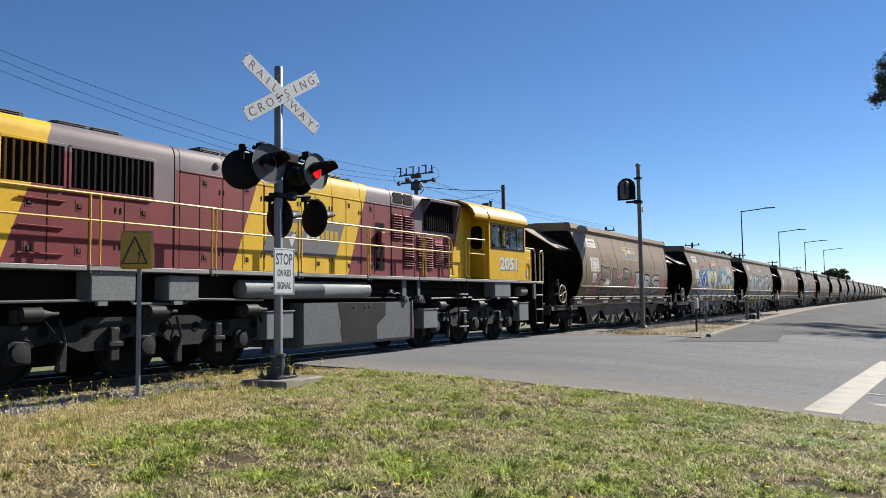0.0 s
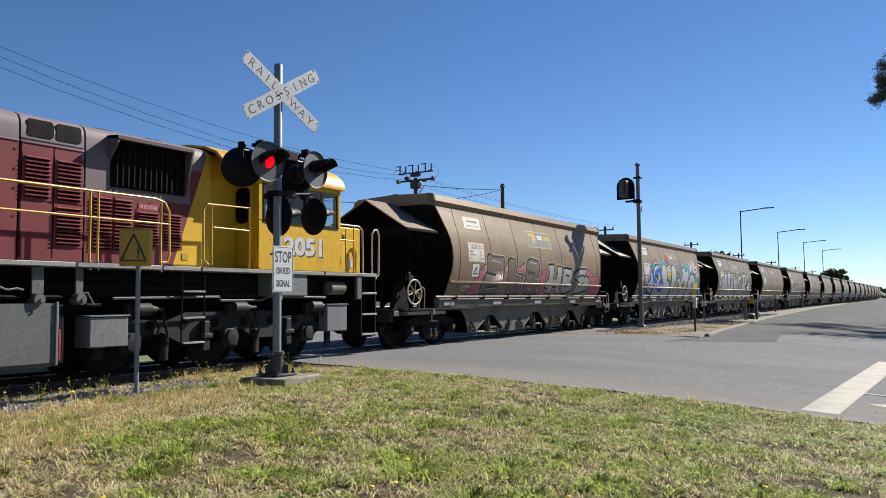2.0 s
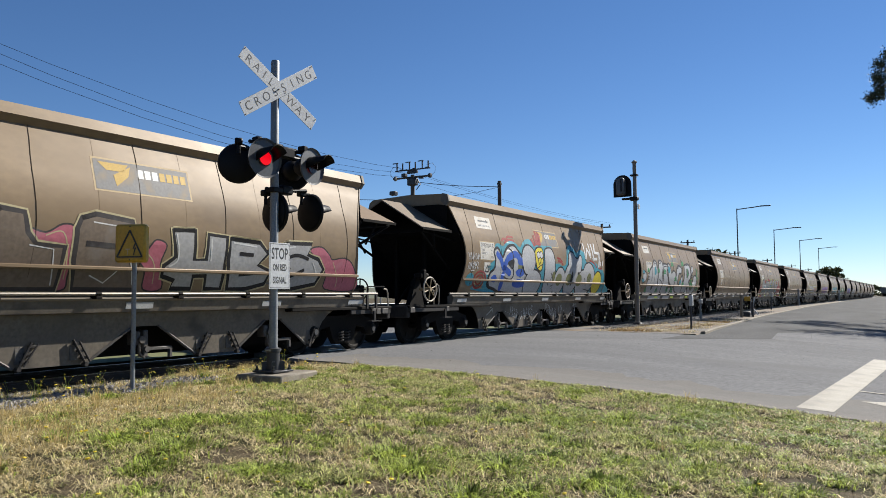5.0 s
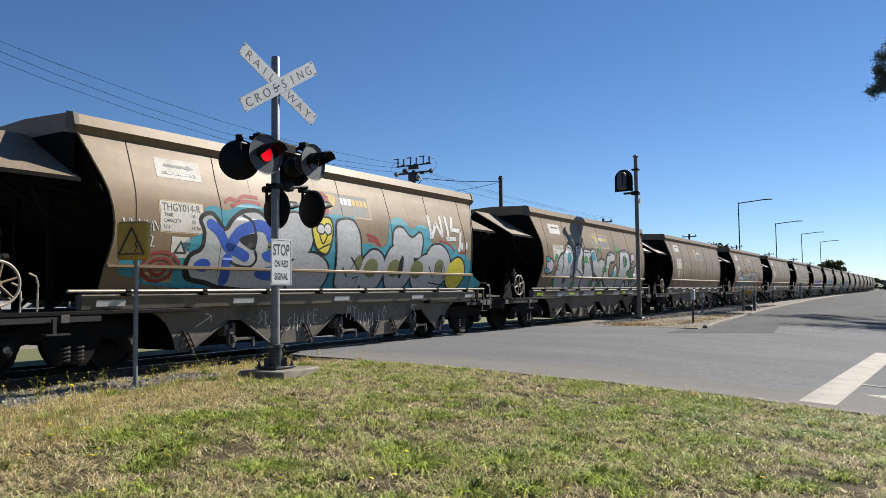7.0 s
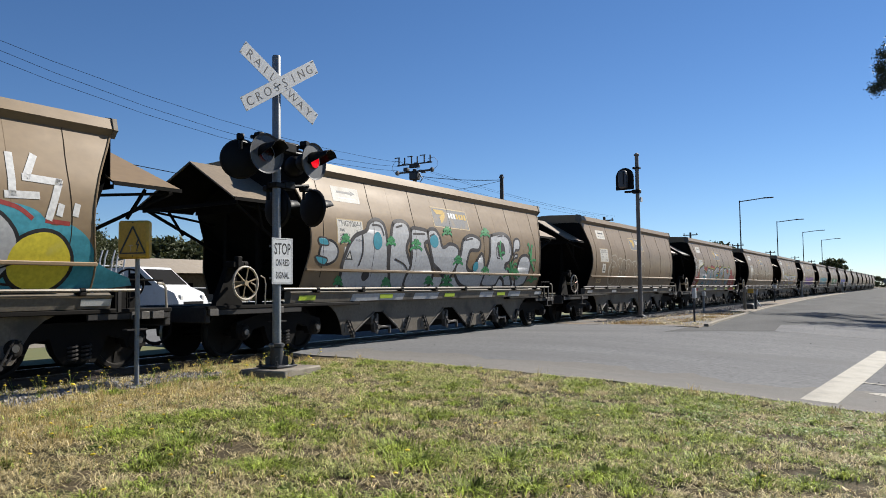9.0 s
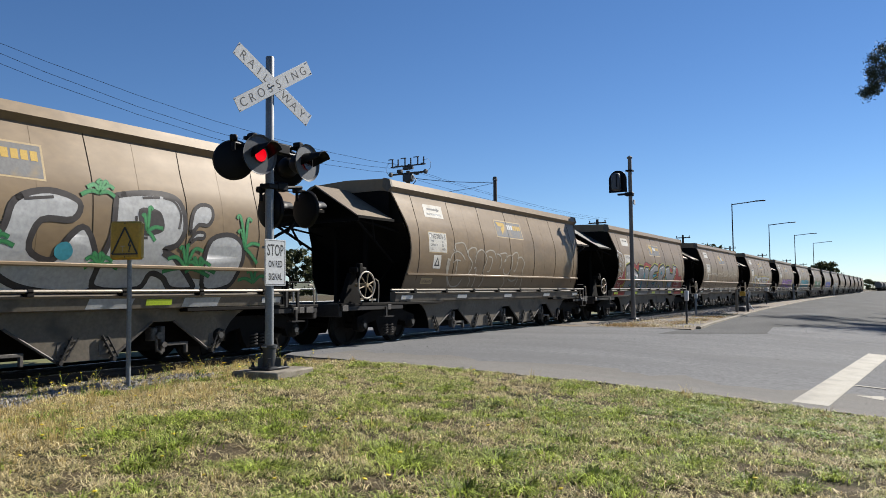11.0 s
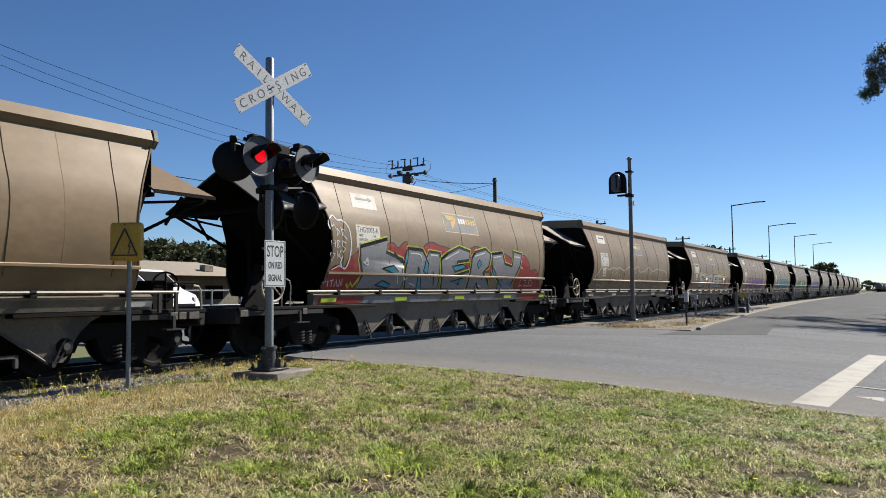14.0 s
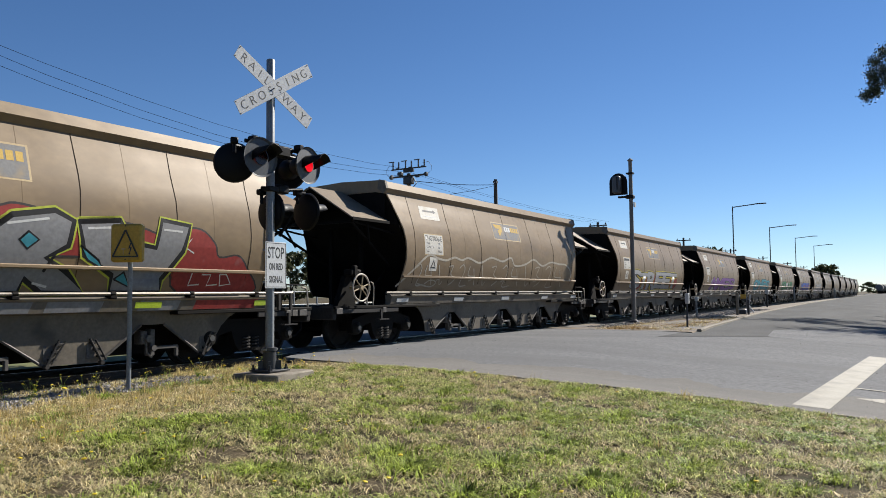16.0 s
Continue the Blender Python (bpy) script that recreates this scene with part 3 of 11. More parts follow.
def wheelset(parent, x, r, z, gauge=0.55):
    """Axle with two wheels in one piece, turning about its own axle."""
    s = Shape().cyl((0, -gauge - 0.34, 0), (0, gauge + 0.34, 0), 0.07, seg=10)
    for sgn in (-1, 1):
        s.lathe((0, sgn * gauge, 0), (0, sgn, 0), [(-0.075, r * 0.4), (-0.075, r + 0.028), (-0.045, r + 0.028), (-0.035, r), (0.06, r - 0.005), (0.06, r - 0.055), (0.02, r - 0.08), (0.01, r * 0.45), (0.05, r * 0.3), (0.05, 0.08)], 28)
        for k in range(4):
            a = 2 * math.pi * k / 4
            s.box(r * 0.35, r * 0.8, sgn * gauge + (0.01 if sgn > 0 else -0.03), sgn * gauge + (0.03 if sgn > 0 else -0.01), -0.02, 0.02, turn=Matrix.Rotation(a, 3, "Y"))
    e = part("wheelset", s, [M_WHEEL, M_TYRE], parent)
    for p in e.data.polygons:
        c = p.center
        if r - 0.012 < math.hypot(c.x, c.z) < r + 0.012 and abs(c.y) > gauge - 0.02:
            p.material_index = 1
    e.location = (x, 0, z)
    return e


# ---- grain hopper wagon: x from its roof's front corner, y from the track's middle, z from the rail ----
BODY_L = 10.8
SIDE = [(3.40, 1.14, 0.00), (3.30, 1.16, 0.05), (3.12, 1.22, 0.13), (2.92, 1.275, 0.22), (2.72, 1.335, 0.31), (2.52, 1.39, 0.38), (2.30, 1.42, 0.43), (2.08, 1.43, 0.45), (1.86, 1.42, 0.44), (1.64, 1.38, 0.40), (1.50, 1.345, 0.37), (1.36, 1.30, 0.36), (1.20, 1.235, 0.36), (1.08, 1.18, 0.36)]


def side_at(z):
    """Half width and end inset of the barrel-shaped side at height z."""
    for (z1, w1, i1), (z0, w0, i0) in zip(SIDE, SIDE[1:]):
        if z0 <= z <= z1:
            f = (z - z0) / (z1 - z0)
            return w0 + (w1 - w0) * f, i0 + (i1 - i0) * f
    return SIDE[0][1:] if z > SIDE[0][0] else SIDE[-1][1:]


def on_side(name, vs, fs, material, parent, lift=0.004, label=""):
    """Lays a flat drawing (x along the wagon, y up) on the near barrel side."""
    bm = bmesh.new()
    bv = [bm.verts.new((v[0], 0, v[1])) for v in vs]
    for f in fs:
        try:
            bm.faces.new([bv[i] for i in f])
        except ValueError:
            pass
    zs = [v[1] for v in vs]
    for z, _, _ in SIDE:
        if min(zs) + 0.01 < z < max(zs) - 0.01:
            bmesh.ops.bisect_plane(bm, geom=bm.verts[:] + bm.edges[:] + bm.faces[:], plane_co=(0, 0, z), plane_no=(0, 0, 1))
    for v in bm.verts:
        v.co.y = -side_at(v.co.z)[0] - 0.4 * lift
    bmesh.ops.recalc_face_normals(bm, faces=bm.faces)
    for f in bm.faces:
        if f.normal.y > 0:
            f.normal_flip()
    me = bpy.data.meshes.new(name)
    for f in bm.faces:
        f.smooth = True
    bm.to_mesh(me)
    bm.free()
    me.materials.append(material)
    ob = new(name, me)
    ob.parent = parent
    return tagged(ob, label)


def rect(x0, x1, z0, z1):
    return [(x0, z0), (x1, z0), (x1, z1), (x0, z1)], [[0, 1, 2, 3]]


def bogie(parent, x, wheelbase=1.8, r=0.42):
    """Cast three-piece bogie with springs, axle boxes and two wheelsets."""
    b = part("bogie", Shape().box(-0.17, 0.17, -0.95, 0.95, 0.42, 0.66, 0.03), M_UNDER, parent, "near-black cast-steel bogie")
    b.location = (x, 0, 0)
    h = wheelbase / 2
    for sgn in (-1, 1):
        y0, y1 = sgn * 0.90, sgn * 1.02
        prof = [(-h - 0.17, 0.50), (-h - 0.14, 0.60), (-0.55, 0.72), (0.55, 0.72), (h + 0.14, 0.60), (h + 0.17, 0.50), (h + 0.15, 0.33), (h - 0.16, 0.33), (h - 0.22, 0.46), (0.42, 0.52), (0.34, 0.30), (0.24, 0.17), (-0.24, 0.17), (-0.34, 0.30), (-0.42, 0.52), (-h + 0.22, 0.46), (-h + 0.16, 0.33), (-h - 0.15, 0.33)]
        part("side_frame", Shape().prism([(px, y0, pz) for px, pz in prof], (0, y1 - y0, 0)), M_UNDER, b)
        for sx in (-1, 1):
            s = Shape().lathe((sx * h, sgn * 0.88, 0.43), (0, sgn, 0), [(0, 0.14), (0.15, 0.14), (0.17, 0.11), (0.2, 0.1), (0.21, 0.04)], 14)
            for k in range(3):
                a = 2 * math.pi * k / 3 + 0.5
                s.cyl((sx * h + 0.07 * math.cos(a), sgn * 1.08, 0.43 + 0.07 * math.sin(a)), (sx * h + 0.07 * math.cos(a), sgn * 1.10, 0.43 + 0.07 * math.sin(a)), 0.02, seg=6)
            part("hub_cap", Shape().cyl((sx * h, sgn * 1.085, 0.43), (sx * h, sgn * 1.105, 0.43), 0.05, seg=12), M_TYRE, part("axle_box", s, M_WHEEL, b))
            sp = Shape().helix((sx * 0.10, sgn * 1.02, 0.19), 0.065, 0.018, 0.22, 4.0)
            part("spring", sp, M_SPRING, b)
    for sx in (-1, 1):
        wheelset(b, sx * h, r, r)
    return b


def canopy(parent, x0, x1, apex0, apex1, sheet_paint):
    """Folded steel canopy over the end platform, with its struts."""
    t = 0.012
    s = Shape()
    for sgn in (-1, 1):
        s.prism([(x0, sgn * 1.25, 2.67), (x1, sgn * 1.25, 2.67), (apex1, 0, 3.40), (apex0, 0, 3.40)], (0, 0, -0.03))
    c = part("canopy", s, sheet_paint, parent, "tan folded steel end canopy")
    # added sheet below each slope: shade under the canopy as a near-black surface
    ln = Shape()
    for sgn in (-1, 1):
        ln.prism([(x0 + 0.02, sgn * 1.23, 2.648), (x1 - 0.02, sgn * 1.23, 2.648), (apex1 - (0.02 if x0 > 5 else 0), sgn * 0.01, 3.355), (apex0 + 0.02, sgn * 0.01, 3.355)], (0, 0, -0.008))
    part("lining", ln, M_END_SHADE, c, "near-black sheet that stands for shade under the canopy")
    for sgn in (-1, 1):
        part("eave_flange", Shape().box(x0, x1, sgn * 1.25 - 0.012, sgn * 1.25 + 0.012, 2.62, 2.676), M_END_SHADE, c)
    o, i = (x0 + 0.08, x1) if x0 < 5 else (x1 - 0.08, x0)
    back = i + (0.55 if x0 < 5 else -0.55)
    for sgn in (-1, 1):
        part("strut", Shape().tube([(o, sgn * 1.12, 2.62), (back, sgn * 0.85, 1.75)], 0.03, 6), M_END_SHADE, c)
        part("strut", Shape().tube([(o * 0.55 + i * 0.45, sgn * 1.15, 2.62), (o * 0.35 + i * 0.65, sgn * 1.03, 2.18)], 0.028, 6), M_END_SHADE, c)
        part("strut", Shape().tube([(o * 0.9 + i * 0.1, sgn * 1.12, 2.60), (back, sgn * 1.1, 2.42)], 0.022, 6), M_END_SHADE, c)
    part("tie_bar", Shape().box(min(o, i), min(o, i) + 0.05, -1.2, 1.2, 2.57, 2.63), M_END_SHADE, c)
    return c


def skirt_at(z):
    """Half width of the hopper pocket plates at height z."""
    return 1.015 + (z - 0.2) * 0.09


def hopper_wagon():
    w = empty("hopper_wagon", "brown weathered steel grain hopper wagon on the track", "railway wagon", pose(0, TRACK_Y, 0), "hopper wagons of the train")
    # barrel sides
    for sgn, name in ((-1, "side_panel"), (1, "side_panel")):
        s = Shape()
        nx = 12
        for z, hw, inset in SIDE:
            s.v += [(inset + (BODY_L - 2 * inset) * i / nx, sgn * hw, z) for i in range(nx + 1)]
        k = nx + 1
        s.f = [[j * k + i, j * k + i + 1, (j + 1) * k + i + 1, (j + 1) * k + i] for j in range(len(SIDE) - 1) for i in range(nx)]
        panel = part(name, s, M_WAGON, w, "curved dusty brown side sheet", fix=False)
        if sgn < 0:
            panel.data.flip_normals() if panel.data.polygons[0].normal.y > 0 else None
            for x in (0.80, 2.35, 3.87, 5.42, 6.98, 8.53, 10.03):
                pts = [(x + 0.012 * math.sin(z * 5 + x), -hw - 0.001, z) for z, hw, _ in SIDE[:-2]]
                part("seam", Shape().tube(pts, 0.0055, 5), M_SEAM, panel)
            for x in (3.05, 4.75, 6.20, 7.72, 9.25):
                pts = [(x, -hw + 0.004, z) for z, hw, _ in SIDE[:-2]]
                part("weld_line", Shape().tube(pts, 0.006, 5), M_WAGON, panel)
            for z, r in ((1.50, 0.028),):
                part("belt_rail", Shape().box(0.36, BODY_L - 0.36, -1.40, -1.33, 1.47, 1.525, 0.012), M_WAGON, panel)
            edge = Shape().tube([(inset, -hw, z) for z, hw, inset in SIDE], 0.016, 6)
            part("edge_bead", edge, M_WAGON, panel)
            part("edge_bead", Shape().tube([(BODY_L - inset, -hw, z) for z, hw, inset in SIDE], 0.016, 6), M_WAGON, panel)
    # roof with its folded lip
    s = Shape().prism([(0, -1.15, 3.29), (0, -1.225, 3.40), (0, -1.18, 3.55), (0, -1.05, 3.58), (0, 0, 3.62), (0, 1.05, 3.57), (0, 1.17, 3.50), (0, 1.21, 3.36), (0, 1.155, 3.30), (0, 0.9, 3.33), (0, -0.9, 3.33)], (BODY_L, 0, 0))
    part("roof", s, M_WAGON, w, "brown roof with folded lip")
    for x in (0.0, BODY_L):
        s = Shape().prism([(x - 0.035, -1.15, 3.28), (x - 0.035, -1.24, 3.39), (x - 0.035, -1.195, 3.56), (x - 0.035, -1.04, 3.595), (x - 0.035, -1.0, 3.4)], (0.07, 0, 0))
        part("roof_cap", s, M_WAGON_LOW, w)
    # end sheets, coloured near black for their shade: upright cheek above, slope sheet below
    for end in (0, 1):
        def mx(x):
            return x if not end else BODY_L - x
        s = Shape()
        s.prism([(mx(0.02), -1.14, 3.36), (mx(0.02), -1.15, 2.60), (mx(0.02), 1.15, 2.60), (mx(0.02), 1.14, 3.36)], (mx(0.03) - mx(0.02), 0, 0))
        part("end_cheek", s, M_END_SHADE, w)
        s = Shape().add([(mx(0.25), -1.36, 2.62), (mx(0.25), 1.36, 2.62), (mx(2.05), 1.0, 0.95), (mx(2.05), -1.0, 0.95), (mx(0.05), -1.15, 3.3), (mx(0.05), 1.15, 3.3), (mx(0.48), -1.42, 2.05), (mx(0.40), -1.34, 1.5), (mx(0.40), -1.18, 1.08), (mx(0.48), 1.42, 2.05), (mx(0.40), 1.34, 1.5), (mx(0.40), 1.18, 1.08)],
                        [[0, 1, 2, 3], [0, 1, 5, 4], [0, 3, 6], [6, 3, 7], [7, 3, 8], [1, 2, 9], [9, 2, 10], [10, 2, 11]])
        part("end_slope", s, M_END_SHADE, w, fix=False)
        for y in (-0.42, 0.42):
            part("end_post", Shape().box(mx(0.10), mx(0.18), y - 0.04, y + 0.04, 0.9, 2.6), M_END_SHADE, w)
            part("end_brace", Shape().tube([(mx(0.2), y, 0.95), (mx(1.2), y, 1.75)], 0.035, 6), M_END_SHADE, w)
        o = -0.96 if end else -1.76
        deck = Shape().box(mx(o), mx(2.1), -1.25, 1.25, 0.83, 0.89, 0.01)
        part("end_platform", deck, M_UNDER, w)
        bs = Shape().box(mx(o - 0.02), mx(o + 0.10), -1.2, 1.2, 0.62, 0.88, 0.02)
        bs.box(mx(o + 0.02), mx(0.4), -1.24, -1.20, 0.74, 0.83, 0.01)
        bs.box(mx(o + 0.02), mx(0.4), 1.20, 1.24, 0.74, 0.83, 0.01)
        part("headstock", bs, M_SPRING, w)
        cp = Shape().box(mx(o), mx(o - 0.36), -0.10, 0.10, 0.52, 0.76, 0.03).box(mx(o - 0.28), mx(o - 0.42), -0.14, 0.14, 0.48, 0.80, 0.04)
        part("coupler", cp, M_UNDER, w)
        part("brake_hose", Shape().tube([(mx(o), -0.38, 0.66), (mx(o - 0.06), -0.42, 0.45), (mx(o - 0.22), -0.44, 0.33), (mx(o - 0.40), -0.44, 0.30)], 0.026, 7), M_UNDER, w)
        # bolted plates on the end of the side beam
        for d, wide in ((0.25, 0.10), (0.47, 0.07), (0.63, 0.07)) if end else ((0.12, 0.09), (1.62, 0.06)):
            part("side_plate", Shape().box(mx(o + d - wide), mx(o + d + wide), -1.262, -1.238, 0.735, 0.845, 0.01), M_GEAR, w)
        part("foot_step", Shape().box(mx(-0.33), mx(-0.28), -1.30, -1.26, 0.60, 0.80).box(mx(-0.45), mx(-0.12), -1.36, -1.24, 0.585, 0.605), M_SPRING, w)
    canopy(w, -1.22, 0.05, -1.09, 0.05, M_CANOPY)
    canopy(w, BODY_L - 0.05, BODY_L + 1.12, BODY_L - 0.05, BODY_L + 0.55, M_WAGON)
    # side sill, its hand tube and brackets, reflectors
    s = Shape().prism([(0.10, -1.20, 1.12), (0.10, -1.275, 1.075), (0.10, -1.27, 1.05), (0.10, -1.23, 0.90), (0.10, -1.10, 0.88), (0.10, -1.1, 1.10)], (BODY_L - 0.16, 0, 0))
    sill = part("side_sill", s, M_WAGON_LOW, w, "brown folded side sill")
    part("sill_lip", Shape().box(0.08, BODY_L - 0.04, -1.29, -1.26, 1.055, 1.085, 0.006), M_WAGON, sill)
    part("hand_tube", Shape().tube([(-0.15, -1.31, 1.15), (BODY_L + 0.36, -1.31, 1.15)], 0.024, 8), M_TUBE, w, "scuffed cream side tube")
    for i in range(8):
        x = 0.75 + i * 1.36
        part("tube_bracket", Shape().box(x - 0.05, x + 0.05, -1.34, -1.2, 1.08, 1.125, 0.008).cyl((x - 0.035, -1.31, 1.15), (x + 0.035, -1.31, 1.15), 0.034, seg=8), M_UNDER, w)
    # end frame behind the tube's far end
    for x in (BODY_L + 0.02, BODY_L + 0.32):
        part("tube_post", Shape().box(x - 0.025, x + 0.025, -1.33, -1.29, 0.85, 1.15), M_SPRING, w)
    # hopper pockets
    low = [(1.05, 0.90), (1.25, 0.86), (1.45, 0.78), (1.60, 0.66), (1.70, 0.52), (1.76, 0.40), (1.81, 0.26), (1.88, 0.22), (2.08, 0.22), (2.80, 0.66), (3.12, 0.66), (3.85, 0.20), (4.85, 0.20), (5.55, 0.68), (6.0, 0.68), (6.75, 0.2), (7.55, 0.2), (8.2, 0.69), (8.6, 0.69), (9.3, 0.22), (9.52, 0.22), (9.58, 0.30), (9.64, 0.46), (9.74, 0.62), (9.90, 0.76), (10.10, 0.85), (10.30, 0.90)]
    for sgn in (-1, 1):
        def hw(z):
            return skirt_at(z)
        poly = [(x, sgn * hw(z), z) for x, z in low]
        s = Shape().prism(poly, (0, -sgn * 0.02, 0))
        sk = part("hopper_skirt", s, M_WAGON_LOW, w, "dusty hopper pocket plate")
        if sgn < 0:
            for xa, za, xb, zb in ((2.08, 0.22, 2.80, 0.66), (3.12, 0.66, 3.85, 0.20), (4.85, 0.20, 5.55, 0.68), (6.0, 0.68, 6.75, 0.2), (7.55, 0.2, 8.2, 0.69), (8.6, 0.69, 9.3, 0.22)):
                part("pocket_flange", Shape().tube([(xa, -hw(za) - 0.01, za), (xb, -hw(zb) - 0.01, zb)], 0.02, 6), M_GEAR, sk)
            for x, lean in ((1.98, 0.09), (3.98, -0.09), (4.72, 0.09), (6.84, -0.09), (7.46, 0.09), (9.42, -0.09)):
                y0 = -hw(0.35)
                cl = Shape().tube([(x - lean, y0 - 0.05, 0.54), (x + lean, y0 - 0.06, 0.21)], 0.016, 6)
                cl.tube([(x - lean + 0.09, y0 - 0.05, 0.52), (x + lean + 0.07, y0 - 0.06, 0.23)], 0.012, 6)
                for q in (0.15, 0.45, 0.75):
                    cl.box(x - lean + 2 * lean * q - 0.01, x - lean + 2 * lean * q + 0.10, y0 - 0.055, y0, 0.53 - 0.32 * q - 0.018, 0.53 - 0.32 * q + 0.018, 0.004)
                cl.cyl((x + lean, y0 - 0.09, 0.20), (x + lean, y0 - 0.01, 0.20), 0.03, seg=8)
                part("door_clamp", cl, M_SPRING, sk)
                part("clamp_plate", Shape().box(x - 0.11, x + 0.01, y0 - 0.012, y0 + 0.006, 0.26, 0.48, 0.006), M_GEAR, sk)
    # sills and end sheets added near black, so the gaps underneath look shaded
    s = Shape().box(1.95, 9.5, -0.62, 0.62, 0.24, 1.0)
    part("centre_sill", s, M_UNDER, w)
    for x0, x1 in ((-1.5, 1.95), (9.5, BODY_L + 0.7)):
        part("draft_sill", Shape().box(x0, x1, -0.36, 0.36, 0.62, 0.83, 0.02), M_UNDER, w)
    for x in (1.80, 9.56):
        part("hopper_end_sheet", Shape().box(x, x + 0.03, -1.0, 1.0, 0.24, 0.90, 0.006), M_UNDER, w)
    for x in (2.95, 5.78, 8.40):
        s = Shape().box(x - 0.13, x - 0.02, -0.98, -0.80, 0.40, 0.60, 0.015).box(x + 0.02, x + 0.10, -1.0, -0.85, 0.22, 0.62, 0.012)
        s.cyl((x - 0.02, -1.03, 0.48), (x - 0.02, -0.9, 0.48), 0.055, seg=10).cyl((x + 0.06, -1.04, 0.34), (x + 0.06, -0.92, 0.34), 0.045, seg=10)
        s.tube([(x - 0.06, -1.0, 0.42), (x - 0.05, -1.0, 0.28), (x + 0.04, -1.0, 0.2)], 0.018, 6)
        s.box(x + 0.10, x + 0.52, -1.02, -0.96, 0.315, 0.365, 0.008).box(x + 0.47, x + 0.52, -1.02, -0.96, 0.19, 0.33, 0.008)
        part("discharge_gear", s, M_GEAR, w)
    bogie(w, 0.10)
    bogie(w, 10.42)
    # brake stand with handwheel
    s = Shape().prism([(-1.42, -1.02, 0.86), (-0.80, -1.02, 0.86), (-0.86, -1.02, 1.0), (-1.0, -1.02, 1.5), (-1.14, -1.02, 1.5), (-1.36, -1.02, 1.0)], (0, 0.12, 0))
    st = part("brake_stand", s, M_END_SHADE, w)
    gear = Shape().box(-1.18, -0.92, -1.18, -0.98, 1.5, 1.62, 0.02).box(-1.1, -0.98, -1.2, -1.1, 1.45, 1.7, 0.02).cyl((-0.9, -1.1, 1.57), (-0.82, -1.1, 1.57), 0.06)
    part("brake_gear", gear, M_UNDER, st)
    c = (-1.06, -1.34, 1.25)
    hwheel = part("handwheel", Shape().ring(c, (0, 1, 0), 0.27, 0.019, 32), M_CREAM, w, "cream brake handwheel")
    sp = Shape().lathe(c, (0, 1, 0), [(-0.03, 0.03), (-0.03, 0.045), (0.06, 0.045), (0.28, 0.03)], 10)
    for k in range(6):
        a = 2 * math.pi * k / 6 + 0.3
        sp.tube([(c[0], c[1], c[2]), (c[0] + 0.26 * math.cos(a), c[1], c[2] + 0.26 * math.sin(a))], 0.014, 6)
    part("spokes", sp, M_BRASSY, hwheel)
    for x, h in ((-0.72, 0.36), (-0.50, 0.48)):
        part("grab_loop", Shape().tube([(x, -1.22, 0.84), (x, -1.24, 0.86 + h * 0.8), (x - 0.03, -1.24, 0.86 + h), (x - 0.12, -1.24, 0.86 + h + 0.04)], 0.013, 6), M_CREAM, w)
    s = Shape().tube([(BODY_L + 0.90, -1.2, 0.86), (BODY_L + 0.88, -1.2, 1.18), (BODY_L + 0.84, -1.2, 1.24), (BODY_L + 0.74, -1.2, 1.25)], 0.018, 6)
    part("grab_loop", s, M_CREAM, w)
    part("rear_rail", Shape().tube([(BODY_L + 0.3, -1.1, 0.86), (BODY_L + 0.3, -1.1, 1.3), (BODY_L + 0.9, -1.1, 1.3)], 0.016, 6), M_UNDER, w)
    part("valve_box", Shape().box(BODY_L + 0.42, BODY_L + 0.86, -0.62, -0.1, 0.86, 1.34, 0.03), M_UNDER, w)
    part("rear_wheel", Shape().ring((BODY_L + 0.68, -0.62, 1.25), (0.25, 1, 0), 0.22, 0.016, 24).tube([(BODY_L + 0.48, -0.62, 1.25), (BODY_L + 0.88, -0.62, 1.25)], 0.014, 6).tube([(BODY_L + 0.68, -0.62, 1.46), (BODY_L + 0.68, -0.62, 0.86)], 0.016, 6), M_UNDER, w, "dark brake wheel")
    # lettered plates
    on_side("arrow_plate", *rect(1.22, 2.05, 2.83, 3.13), M_WHITE, w, 0.006, "faded cream instruction plate")
    on_side("logo_plate", *rect(4.70, 6.34, 2.55, 3.03), M_CREAMTRIM, w, 0.004, "slate and gold company plate")
    on_side("plate_face", *rect(4.73, 6.31, 2.575, 3.005), M_LOGOBLUE, w, 0.008)
    on_side("bird_mark", [(4.80, 2.97), (5.28, 2.97), (5.18, 2.86), (4.92, 2.86), (5.31, 2.95), (5.26, 2.80), (5.05, 2.64), (5.02, 2.80)], [[0, 1, 2, 3], [4, 5, 6, 7]], M_GOLD, w, 0.012)
    for i in range(7):
        x = 5.42 + i * 0.125
        on_side("name_bar", *rect(x, x + 0.095, 2.80, 2.93), M_REFLECT if i < 3 else M_GOLD, w, 0.012)
    on_side("number_plate", *rect(1.18, 2.00, 2.00, 2.49), M_CREAMTRIM, w, 0.004)
    on_side("plate_face", *rect(1.20, 1.98, 2.02, 2.47), M_WHITE, w, 0.008, "white data plate")
    on_side("warning_plate", *rect(1.40, 1.73, 1.64, 1.95), M_WHITE, w, 0.006)
    on_side("warning_triangle", [(1.445, 1.70), (1.685, 1.70), (1.565, 1.90)], [[0, 1, 2]], M_INK, w, 0.010)
    on_side("warning_triangle", [(1.50, 1.73), (1.63, 1.73), (1.565, 1.845)], [[0, 1, 2]], M_WHITE, w, 0.013)
    on_side("arrow_mark", [(1.37, 3.005), (1.80, 3.005), (1.80, 2.975), (1.93, 3.025), (1.80, 3.075), (1.80, 3.045), (1.37, 3.045)], [[0, 1, 5, 6], [2, 3, 4]], M_DARKMETAL, w, 0.012)
